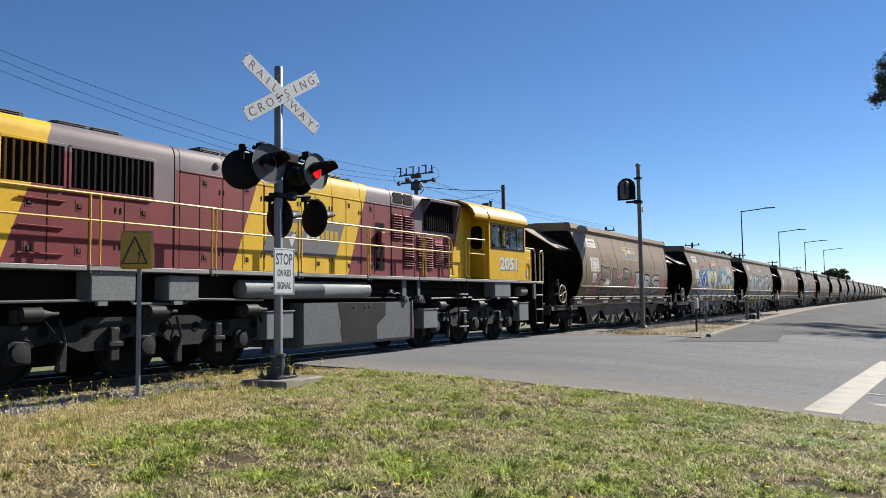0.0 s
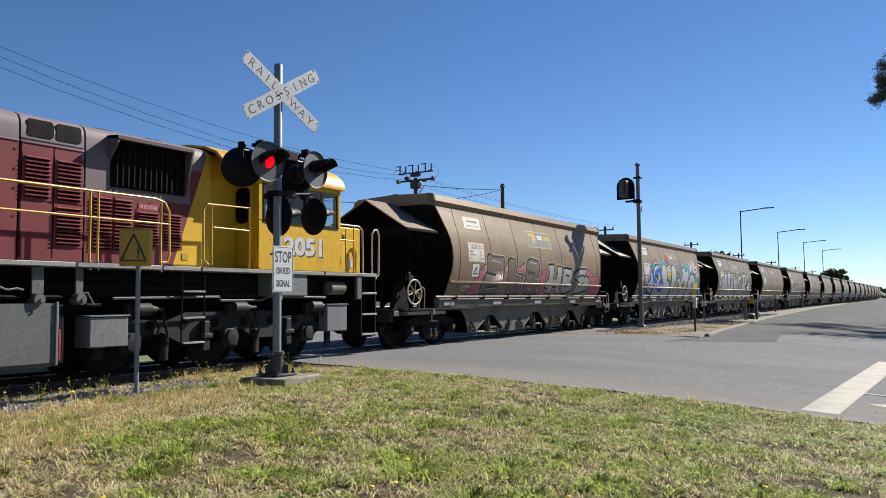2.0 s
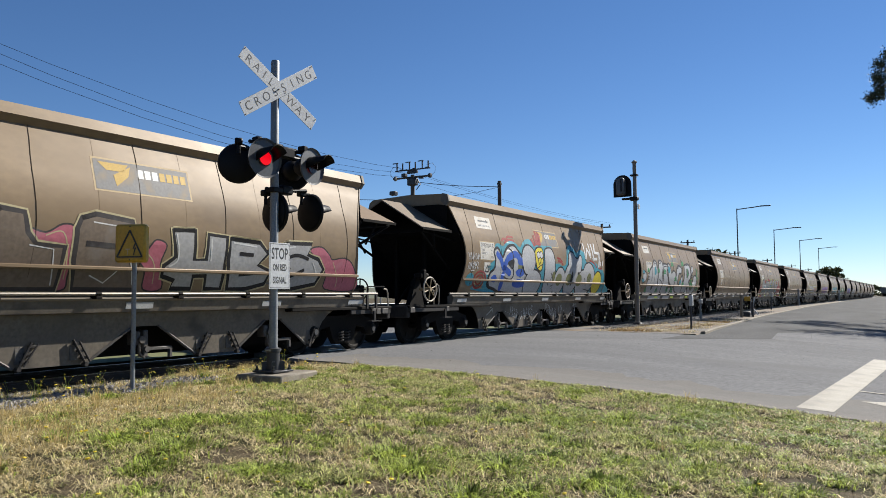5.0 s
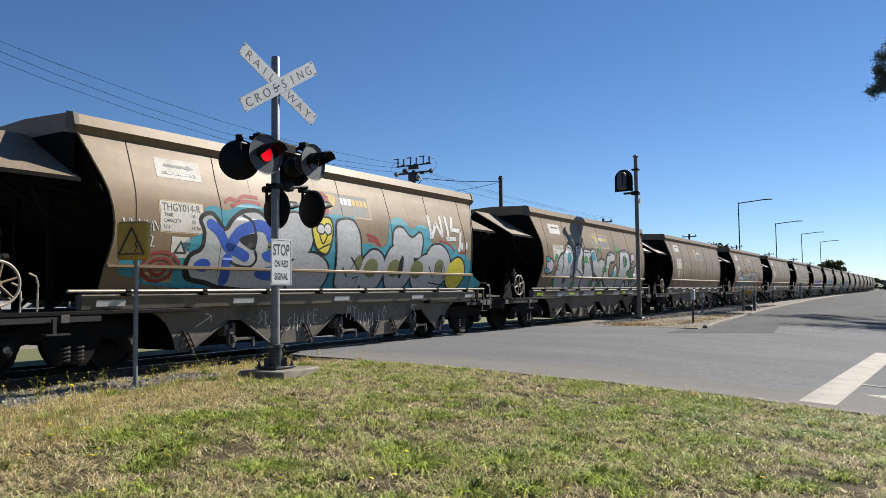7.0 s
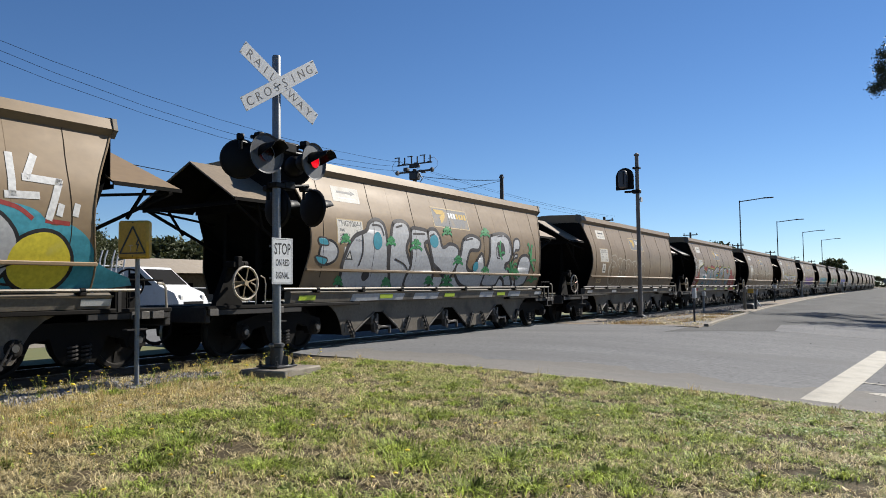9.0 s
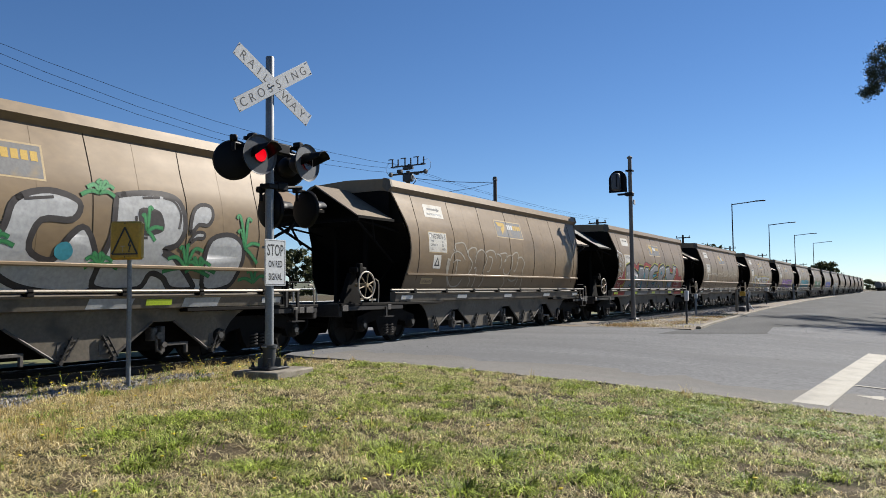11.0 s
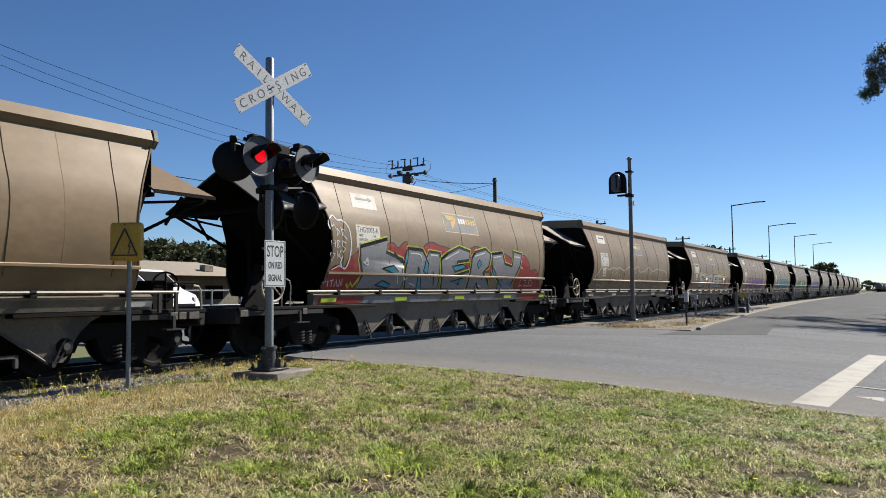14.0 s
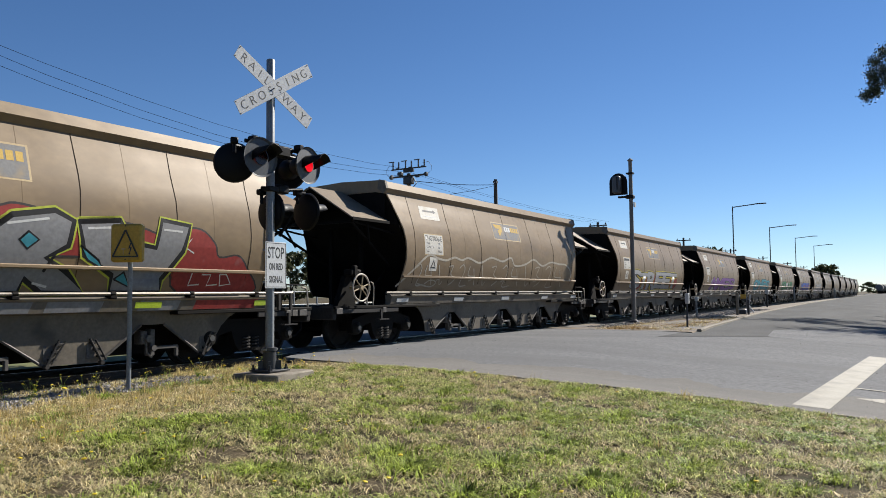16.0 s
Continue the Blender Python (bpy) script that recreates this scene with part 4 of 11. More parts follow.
    for i, (a, b) in enumerate((("TARE", "18"), ("CAPACITY", "53"), ("U.L", "14.2m"))):
        for words, x, wide in ((a, 1.26, 0.038 * len(a)), (b, 1.84, 0.034 * len(b))):
            vs, fs = text_shape(words, 0.072, wide)
            on_side("plate_text", [(x + wide / 2 + v.x - (0.08 if x > 1.5 else 0), 2.27 - i * 0.088 + v.y) for v in vs], fs, M_DARKMETAL, w, 0.012)
    on_side("faded_print", *rect(1.40, 1.90, 2.895, 2.92), M_REFLECT, w, 0.012)
    return w


# ---- diesel locomotive: same axes as the wagons ----
def livery():
    """Slanted bands of yellow and maroon, grey along the shoulders of the maroon parts."""
    m = bpy.data.materials.new("loco_livery")
    m.use_nodes = True
    n, l = m.node_tree.nodes, m.node_tree.links
    p = n["Principled BSDF"]
    tc = n.new("ShaderNodeTexCoord")
    sep = n.new("ShaderNodeSeparateXYZ")
    l.new(tc.outputs["Object"], sep.inputs[0])

    def op(kind, a, b):
        x = n.new("ShaderNodeMath")
        x.operation = kind
        for i, v in enumerate((a, b)):
            if hasattr(v, "links"):
                l.new(v, x.inputs[i])
            else:
                x.inputs[i].default_value = v
        return x.outputs[0]

    u = op("SUBTRACT", op("ADD", sep.outputs[0], 1.26), op("MULTIPLY", sep.outputs[2], 0.36))

    def band(a, b):
        return op("MULTIPLY", op("GREATER_THAN", u, a), op("LESS_THAN", u, b))

    yellow = op("ADD", op("ADD", op("LESS_THAN", u, -17.3), band(-13.45, -10.40)), op("GREATER_THAN", u, -6.5))
    high = op("GREATER_THAN", sep.outputs[2], 3.178)
    x = sep.outputs[0]
    pane = op("MULTIPLY", op("MULTIPLY", op("GREATER_THAN", x, -15.72), op("LESS_THAN", x, -15.30)), op("GREATER_THAN", sep.outputs[2], 2.64))
    scoop = op("MULTIPLY", op("MULTIPLY", op("GREATER_THAN", x, -8.72), op("LESS_THAN", x, -6.86)), op("GREATER_THAN", sep.outputs[2], 2.62))
    grey = op("MINIMUM", op("ADD", op("ADD", high, pane), scoop), 1.0)

    def mix(f, a, b):
        k = n.new("ShaderNodeMix")
        k.data_type = "RGBA"
        for i, v in ((0, f), (6, a), (7, b)):
            if hasattr(v, "links"):
                l.new(v, k.inputs[i])
            else:
                k.inputs[i].default_value = v if i == 0 else (*v, 1)
        return k.outputs[2]

    def tex(s, z=0.4):
        mp = n.new("ShaderNodeMapping")
        mp.inputs["Scale"].default_value = (1, 1, z)
        l.new(tc.outputs["Object"], mp.inputs[0])
        t = n.new("ShaderNodeTexNoise")
        t.inputs["Scale"].default_value, t.inputs["Detail"].default_value = s, 6
        l.new(mp.outputs[0], t.inputs[0])
        r = n.new("ShaderNodeMapRange")
        r.inputs[1].default_value, r.inputs[2].default_value = 0.38, 0.66
        l.new(t.outputs[0], r.inputs[0])
        return r.outputs[0]

    grain = tex(2.2)
    yel = mix(grain, (0.61, 0.375, 0.016), (0.545, 0.325, 0.017))
    mar = mix(grain, (0.1741, 0.0292, 0.034), (0.1337, 0.0243, 0.0284))
    gry = mix(grain, (0.1741, 0.1393, 0.1474), (0.1417, 0.1134, 0.1215))
    col = mix(op("MINIMUM", yellow, 1.0), mix(grey, mar, gry), yel)
    fine = tex(24, 1.0)
    col = mix(op("MULTIPLY", fine, 0.12), col, (0.09, 0.06, 0.04))
    l.new(col, p.inputs["Base Color"])
    p.inputs["Roughness"].default_value = 0.55
    p.inputs["Specular IOR Level"].default_value = 0.25
    return m


M_HINGE = mat("greasy_hinge", (0.055, 0.030, 0.016), (0.035, 0.020, 0.013), 0.6, bump=0.1, spec=0.3)
M_GRILLE = mat("dark_grille", (0.0178, 0.0146, 0.0162), (0.0113, 0.0097, 0.0113), 0.8, bump=0.1, spec=0.1)
M_GRILLE_OCHRE = mat("ochre_grille", (0.0972, 0.0446, 0.0065), (0.0567, 0.0284, 0.0065), 0.8, bump=0.1, spec=0.1)
M_LOCKER = mat("locker_grey", (0.195, 0.203, 0.205), (0.158, 0.165, 0.167), 0.55, scale=1.8, fine=20, bump=0.08, dirt=(0.1377, 0.1337, 0.1215), dirt_at=0.6, dirt_scale=2.0, spec=0.2)
M_LIVERY = livery()


def loco_bogie(parent, x):
    b = part("bogie", Shape().box(-2.3, 2.3, -0.62, 0.62, 0.62, 0.98, 0.05), M_UNDER, parent, "black three-axle bogie")
    b.location = (x, 0, 0)
    for sgn in (-1, 1):
        prof = [(-2.45, 0.62), (-2.35, 0.86), (-1.2, 0.80), (-0.9, 0.92), (0.9, 0.92), (1.2, 0.80), (2.35, 0.86), (2.45, 0.62), (2.1, 0.46), (1.35, 0.62), (1.0, 0.46), (0.55, 0.46), (0.3, 0.62), (-0.3, 0.62), (-0.55, 0.46), (-1.0, 0.46), (-1.35, 0.62), (-2.1, 0.46)]
        f = part("side_frame", Shape().prism([(px, sgn * 0.86, pz) for px, pz in prof], (0, sgn * 0.13, 0)), M_BOGIE, b)
        for k in range(-3, 4):
            part("frame_hole", Shape().cyl((k * 0.62 + 0.31, sgn * 0.985, 0.74), (k * 0.62 + 0.31, sgn * 1.0, 0.74), 0.075, seg=14), M_VOID, b)
        for k in (-1, 0, 1):
            s = Shape().box(k * 1.88 - 0.17, k * 1.88 + 0.17, sgn * 0.9, sgn * 1.04, 0.34, 0.66, 0.04)
            s.lathe((k * 1.88, sgn * 1.04, 0.5), (0, sgn, 0), [(0, 0.13), (0.05, 0.12), (0.06, 0.05)], 12)
            part("axle_box", s, M_BOGIE, b)
            s = Shape().lathe((k * 1.88 - 0.05, sgn * 1.13, 0.98), (1, 0, 0), [(-0.02, 0.05), (0.0, 0.1), (0.26, 0.1), (0.28, 0.07), (0.42, 0.03), (0.5, 0.03)], 14)
            s.box(k * 1.88 - 0.12, k * 1.88 - 0.02, sgn * 0.98, sgn * 1.12, 0.86, 1.04, 0.02)
            part("brake_cylinder", s, M_SPRING, b, "dark brake cylinder")
            s = Shape().tube([(k * 1.88 + 0.2, sgn * 1.10, 1.08), (k * 1.88 + 0.25, sgn * 1.12, 0.92), (k * 1.88 + 0.42, sgn * 1.10, 0.72), (k * 1.88 + 0.40, sgn * 1.06, 0.56)], 0.016, 6)
            part("brake_hose", s, M_UNDER, b)
            s = Shape().box(k * 1.88 - 0.62, k * 1.88 - 0.46, sgn * 0.97, sgn * 1.07, 0.30, 0.78, 0.03).box(k * 1.88 - 0.66, k * 1.88 - 0.42, sgn * 0.99, sgn * 1.10, 0.50, 0.58, 0.02)
            part("shock_strut", s, M_BOGIE, b)
            s = Shape().box(k * 1.88 + 0.52, k * 1.88 + 0.64, sgn * 0.95, sgn * 1.05, 0.2, 0.62, 0.02)
            s.tube([(k * 1.88 + 0.5, sgn * 1.08, 0.9), (k * 1.88 + 0.58, sgn * 1.08, 0.6), (k * 1.88 + 0.5, sgn * 1.02, 0.25)], 0.025, 6)
            part("brake_hanger", s, M_BOGIE, b)
        part("sand_pipe", Shape().tube([(-2.4, sgn * 0.95, 1.2), (-2.45, sgn * 0.8, 0.6), (-2.3, sgn * 0.56, 0.12)], 0.025, 6), M_UNDER, b)
        part("brake_pipe", Shape().tube([(-2.3, sgn * 1.18, 1.14), (-0.4, sgn * 1.18, 1.16), (-0.3, sgn * 1.12, 1.10), (0.6, sgn * 1.12, 1.10), (0.7, sgn * 1.18, 1.16), (2.2, sgn * 1.18, 1.14)], 0.02, 6), M_TANK, b)
    for k in (-1, 0, 1):
        wheelset(b, k * 1.88, 0.48, 0.48)
    return b


def louvres(parent, x0, x1, z0, z1, n, y, material):
    panel = part("louvre_panel", Shape().box(x0 - 0.03, x1 + 0.03, y - 0.004, y + 0.01, z0 - 0.03, z1 + 0.03), material, parent)
    for i in range(n):
        z = z0 + (z1 - z0) * (i + 0.5) / n
        h = (z1 - z0) / n
        s = Shape().prism([(x0, y, z - h * 0.06), (x0, y - 0.034, z - h * 0.10), (x0, y - 0.036, z), (x0, y, z + h * 0.46)], (x1 - x0, 0, 0))
        part("louvre", s, material, panel)
        part("louvre_gap", Shape().box(x0 + 0.01, x1 - 0.01, y - 0.008, y, z - h * 0.5, z - h * 0.10), M_VOID, panel)
    return panel


def latch(parent, x, z, y):
    s = Shape().box(x - 0.055, x + 0.055, y - 0.004, y + 0.004, z - 0.075, z + 0.075, 0.003)
    k = part("latch", s, M_LIVERY, parent)
    part("latch_cup", Shape().box(x - 0.034, x + 0.034, y - 0.006, y, z - 0.05, z + 0.02), M_VOID, k)
    part("latch_handle", Shape().box(x - 0.022, x + 0.022, y - 0.012, y, z - 0.03, z + 0.035, 0.004), M_HINGE, k)


def locomotive():
    L = empty("locomotive", "yellow and maroon diesel locomotive with walkway handrails", "locomotive", pose(run(0), TRACK_Y, 0))
    HY = -0.95
    # frame and running boards
    part("main_frame", Shape().box(-20.3, -2.5, -0.9, 0.9, 1.15, 1.55, 0.03), M_UNDER, L)
    for x0, x1 in ((-20.3, -16.98), (-16.95, -14.9), (-14.86, -12.9), (-12.87, -10.86), (-10.83, -8.98), (-8.95, -7.62), (-7.6, -6.9), (-6.87, -4.0), (-3.97, -2.36)):
        part("running_board", Shape().box(x0, x1, -1.285, 1.285, 1.555, 1.62, 0.008), M_PLATE, L, "scuffed grey running board")
    # long hood
    prof = [(-0.95, 1.62), (-0.95, 3.19), (-0.945, 3.38), (-0.925, 3.47), (-0.885, 3.535), (-0.80, 3.575), (-0.5, 3.61), (0, 3.63), (0.5, 3.61), (0.80, 3.575), (0.885, 3.535), (0.925, 3.47), (0.945, 3.38), (0.95, 3.19), (0.95, 1.62)]
    for x0, x1 in ((-20.0, -15.33), (-15.305, -15.225), (-15.21, -14.35), (-14.335, -13.42), (-13.405, -12.51), (-12.495, -11.58), (-11.565, -10.67), (-10.655, -9.59), (-9.56, -8.68), (-8.65, -6.45)):
        part("hood_section", Shape().prism([(x0, y, z) for y, z in prof], (x1 - x0, 0, 0)), M_LIVERY, L)
    part("hood_core", Shape().box(-19.9, -5.75, -0.62, 0.62, 1.6, 3.5), M_VOID, L)
    prof2 = [(y * 0.78 if abs(y) > 0.5 else y, z) for y, z in prof]
    part("hood_neck", Shape().prism([(-6.448, y, z) for y, z in prof2], (0.76, 0, 0)), M_LIVERY, L)
    # door joints and latches on the hood
    for x in (-19.0, -18.1, -17.35, -16.75, -16.19, -15.33, -14.82, -14.34, -13.89, -13.39, -12.97, -12.44, -12.05, -11.53, -11.12, -10.61, -10.18, -9.55, -9.11, -8.66, -7.6):
        part("door_joint", Shape().box(x - 0.006, x + 0.006, HY - 0.003, HY + 0.02, 1.68, 3.16 if -15.3 < x < -8.7 else 2.58), M_VOID, L)
    for x0, x1 in ((-15.21, -14.35), (-14.335, -13.42), (-13.405, -12.51), (-12.495, -11.58), (-11.565, -10.67), (-10.655, -9.59), (-9.56, -8.68)):
        part("gutter", Shape().box(x0, x1, HY - 0.010, HY + 0.01, 3.165, 3.19, 0.004), M_LIVERY, L)
    for x, zs in ((-14.72, (3.05, 1.84)), (-13.80, (3.05, 1.84)), (-12.88, (3.05, 1.84)), (-11.96, (3.05, 1.84)), (-11.03, (3.05, 1.83)), (-10.28, (3.05, 1.84)), (-15.87, (2.45, 1.84)), (-16.9, (2.45, 1.84)), (-17.6, (2.45, 1.84)), (-18.6, (2.45, 1.84))):
        for z in zs:
            latch(L, x, z, HY)
    for x in (-16.29, -14.36, -13.42, -12.49, -11.59, -10.66):
        for z in ((2.93, 1.93) if x > -15.3 else (2.45, 1.93)):
            for d in (-0.04, 0.04):
                part("hinge", Shape().box(x + d - 0.011, x + d + 0.011, HY - 0.010, HY + 0.004, z - 0.045, z + 0.04, 0.004), M_HINGE, L)
    for z in (3.07, 2.81, 2.56, 2.2, 1.95):
        part("hinge", Shape().cyl((-9.63, HY - 0.008, z), (-9.63, HY + 0.01, z), 0.016, seg=8), M_HINGE, L)
    part("hood_lamp", Shape().lathe((-14.48, HY + 0.01, 3.355), (0, -1, 0), [(0, 0.06), (0.02, 0.06), (0.03, 0.045), (0.04, 0.02), (0.042, 0.0)], 14), M_MAUVE, L)
    part("vent_surround", Shape().box(-9.55, -8.69, -0.958, -0.90, 3.215, 3.235, 0.005), M_MAUVE, L)
    # side grilles with upright slats
    for x0, x1 in ((-19.4, -18.1), (-17.98, -17.16), (-17.03, -15.74)):
        g = part("side_grille", Shape().box(x0, x1, HY - 0.006, HY + 0.02, 2.69, 3.24), M_VOID, L, "dark engine-room grille")
        n = int((x1 - x0) / 0.095)
        for i in range(n):
            x = x0 + (i + 0.5) * (x1 - x0) / n
            part("slat", Shape().box(x - 0.018, x + 0.018, HY - 0.03, HY, 2.70, 3.23, 0.004), M_GRILLE if x > -17.4 else M_GRILLE_OCHRE, g)
        for z in (2.67, 3.255):
            part("grille_frame", Shape().box(x0 - 0.03, x1 + 0.03, HY - 0.035, HY + 0.01, z - 0.022, z + 0.022, 0.006), M_LIVERY, g)
        for x in (x0 - 0.03, x1 + 0.03):
            part("grille_frame", Shape().box(x - 0.022, x + 0.022, HY - 0.035, HY + 0.01, 2.66, 3.26, 0.006), M_LIVERY, g)
    for i in range(3):
        part("grab_bar", Shape().tube([(-17.75, HY - 0.018, 2.5 - i * 0.36), (-17.12, HY - 0.018, 2.49 - i * 0.36)], 0.014, 6), M_MAROON, L)
    # company panel
    g = part("company_panel", Shape().prism([(-13.44, HY - 0.004, 1.97), (-11.44, HY - 0.004, 1.97), (-11.16, HY - 0.004, 2.68), (-13.18, HY - 0.004, 2.68)], (0, 0.006, 0)), M_SLATE, L, "slate company panel with bird mark")
    yy = HY - 0.007
    part("bird_mark", Shape().prism([(-13.02, yy, 2.56), (-12.42, yy, 2.56), (-12.36, yy, 2.46), (-12.5, yy, 2.3), (-12.7, yy, 2.4), (-12.92, yy, 2.4)], (0, 0.006, 0)), M_GOLD, g)
    part("bird_wing", Shape().prism([(-12.78, yy, 2.26), (-12.56, yy, 2.42), (-12.7, yy, 2.1)], (0, 0.006, 0)), M_SIGNWHITE, g)
    for i in range(7):
        x = -12.3 + i * 0.135
        part("name_bar", Shape().box(x, x + 0.1, yy, yy + 0.006, 2.3, 2.48), M_SIGNWHITE if i < 3 else M_GOLD, g)
    # louvred doors, vent grilles and the radiator scoop
    for x0, x1, z0, z1, n in ((-9.51, -9.17, 2.46, 3.01, 10), (-9.07, -8.72, 2.46, 3.01, 10), (-9.07, -8.71, 1.86, 2.38, 10), (-8.53, -8.24, 1.83, 2.58, 14), (-8.20, -7.91, 1.83, 2.58, 14), (-7.80, -7.45, 1.92, 2.43, 11), (-7.35, -7.03, 1.92, 2.43, 11)):
        louvres(L, x0, x1, z0, z1, n, HY - 0.004, M_MAROON)
    part("notice", Shape().box(-7.80, -7.45, HY - 0.008, HY, 2.455, 2.55), M_EXTRED, L, "red fire equipment notice")
    lettering("notice_text", "FIRE EXTINGUISHER", 0.07, facing(-7.625, HY - 0.010, 2.50), M_SIGNWHITE, L, width=0.31)
    part("caution_label", Shape().box(-7.0, -6.88, HY - 0.008, HY, 1.74, 1.84), M_SIGNYELLOW, L)
    v = part("vent_recess", Shape().box(-10.13, -9.82, HY - 0.004, HY + 0.05, 1.75, 2.77), M_VOID, L)
    part("filler_cap", Shape().box(-10.10, -9.92, HY - 0.12, HY - 0.01, 2.31, 2.58, 0.04).tube([(-10.02, HY - 0.07, 2.34), (-9.99, HY - 0.07, 2.2), (-10.02, HY - 0.06, 2.02), (-10.0, HY - 0.03, 1.84)], 0.024, 7), M_MAROON, v)
    for x0, x1 in ((-9.48, -9.125), (-9.085, -8.725)):
        c = 0.03
        ring = [(x0 + c, 3.27), (x1 - c, 3.27), (x1, 3.27 + c), (x1, 3.50 - c), (x1 - c, 3.50), (x0 + c, 3.50), (x0, 3.50 - c), (x0, 3.27 + c)]
        part("mesh_vent", Shape().prism([(a, -0.957 + 0.16 * max(0, b - 3.38), b) for a, b in ring], (0, 0.012, 0)), M_GRILLE, L, "black mesh vent")
    r = part("radiator_scoop", Shape().prism([(-8.30, HY, 3.12), (-8.30, HY - 0.20, 3.36), (-8.30, HY - 0.20, 3.46), (-8.30, -0.78, 3.47)], (0.03, 0, 0)).prism([(-6.98, HY, 2.72), (-6.98, HY - 0.06, 2.8), (-6.98, HY - 0.20, 3.40), (-6.98, HY - 0.20, 3.46), (-6.98, -0.78, 3.47)], (0.03, 0, 0)).prism([(-8.3, HY - 0.21, 3.41), (-8.3, HY - 0.21, 3.46), (-8.3, -0.74, 3.50), (-8.3, -0.74, 3.46)], (1.35, 0, 0)), M_MAUVE, L, "grey radiator scoop with dark core")
    part("radiator_core", Shape().box(-8.27, -6.98, HY - 0.02, HY + 0.01, 2.74, 3.42), M_VOID, r)
    for i in range(13):
        x = -8.2 + i * 0.095
        part("core_fin", Shape().box(x, x + 0.02, HY - 0.05, HY - 0.02, 2.76, 3.40), M_GRILLE, r)
    # roof hatches and fans
    for x0, x1, h in ((-18.6, -17.5, 0.06), (-17.1, -16.0, 0.04), (-14.55, -13.62, 0.08), (-13.58, -12.25, 0.08), (-12.2, -10.87, 0.08)):
        s = Shape().box(x0, x1, -0.62, 0.62, 3.54, 3.63 + h, 0.015)
        rh = part("roof_hatch", s, M_DARKMETAL, L, "dark louvred roof hatch")
        for i in range(3):
            for xa, xb in ((x0 + 0.06, (x0 + x1) / 2 - 0.04), ((x0 + x1) / 2 + 0.04, x1 - 0.06)):
                part("hatch_slat", Shape().prism([(xa, -0.618, 3.615 + i * 0.026), (xa, -0.640, 3.612 + i * 0.026), (xa, -0.618, 3.632 + i * 0.026)], (xb - xa, 0, 0)), M_TANK, rh)
    for x in (-8.0, -7.1):
        part("fan_cowl", Shape().lathe((x, 0, 3.55), (0, 0, 1), [(0, 0.46), (0.1, 0.46), (0.14, 0.40), (0.14, 0.1), (0.16, 0.1)], 22), M_DARKMETAL, L)
    part("roof_plate", Shape().prism([(-10.84, -0.6, 3.58), (-10.72, -0.6, 3.65), (-10.60, -0.6, 3.69), (-10.42, -0.6, 3.60)], (0, 1.2, 0)), M_DARKMETAL, L, "dark raised roof plate")
    part("exhaust", Shape().cyl((-12.0, 0, 3.56), (-12.0, 0, 3.72), 0.14), M_UNDER, L)
    # handrails
    rail = Shape().tube([(-20.2, -1.24, 2.60), (-7.72, -1.24, 2.60), (-7.56, -1.24, 2.56), (-7.48, -1.24, 2.44), (-7.46, -1.24, 1.80), (-7.5, -1.24, 1.68), (-7.62, -1.24, 1.66)], 0.019, 8)
    part("handrail", rail, M_RAILYELLOW, L, "yellow tubular walkway handrail")
    part("mid_rail", Shape().tube([(-20.2, -1.24, 2.24), (-7.47, -1.24, 2.24)], 0.016, 8), M_RAILYELLOW, L)
    for x in (-18.95, -18.80, -16.92, -16.77, -14.82, -14.74, -12.83, -12.75, -10.80, -10.72, -8.76, -8.64, -7.62):
        s = Shape().tube([(x, -1.24, 1.6), (x, -1.24, 2.6)], 0.017, 8)
        part("foot", Shape().box(x - 0.022, x + 0.022, -1.275, -1.225, 1.52, 1.64, 0.008), M_TANK, part("stanchion", s, M_RAILYELLOW, L))
    part("door_rail", Shape().tube([(-6.72, -1.24, 1.66), (-6.82, -1.24, 1.74), (-6.83, -1.24, 2.52), (-6.76, -1.24, 2.62), (-5.86, -1.24, 2.64), (-5.86, -1.24, 1.62)], 0.018, 8), M_RAILYELLOW, L)
    part("door_rail", Shape().tube([(-6.62, -1.24, 2.26), (-5.86, -1.24, 2.26)], 0.015, 8).tube([(-6.66, -1.24, 1.66), (-6.66, -1.24, 2.62)], 0.015, 8), M_RAILYELLOW, L)
    # cab
    C0, C1, W = -5.69, -3.52, 1.285
    for sgn in (-1, 1):
        y0, y1 = sgn * W, sgn * (W - 0.05)
        side = part("cab_side", Shape().box(C0, C1, y0, y1, 1.62, 2.46, 0.01), M_YELLOW, L, "yellow cab side")
        part("cab_pillar", Shape().box(C0, C0 + 0.11, y0, y1, 2.461, 3.22, 0.01), M_YELLOW, side)
        part("cab_pillar", Shape().box(C1 - 0.09, C1, y0, y1, 2.461, 3.22, 0.01), M_YELLOW, side)
        part("cab_header", Shape().box(C0 + 0.111, C1 - 0.091, y0, y1, 3.09, 3.22, 0.01), M_YELLOW, side)
        wf = part("window_frame", Shape().box(C0 + 0.1, C1 - 0.08, y0 - sgn * 0.012, y0 + sgn * 0.012, 2.43, 2.475).box(C0 + 0.1, C1 - 0.08, y0 - sgn * 0.012, y0 + sgn * 0.012, 3.065, 3.105), M_BLACK, side, "black cab window frame")
        for i, x in enumerate((C0 + 0.125, -4.97, -4.51, -4.06, C1 - 0.105)):
            part("mullion", Shape().box(x - 0.022, x + 0.022, y0 - sgn * 0.014, y0 + sgn * 0.012, 2.45, 3.09), M_BLACK, wf)
        xs4 = (C0 + 0.125, -4.97, -4.51, -4.06, C1 - 0.105)
        for a, b2 in zip(xs4, xs4[1:]):
            g = part("pane", Shape().box(a + 0.022, b2 - 0.022, y0 + sgn * 0.0 - 0.003, y0 + 0.003, 2.475, 3.065), M_GLASS, wf)
            g.visible_shadow = False
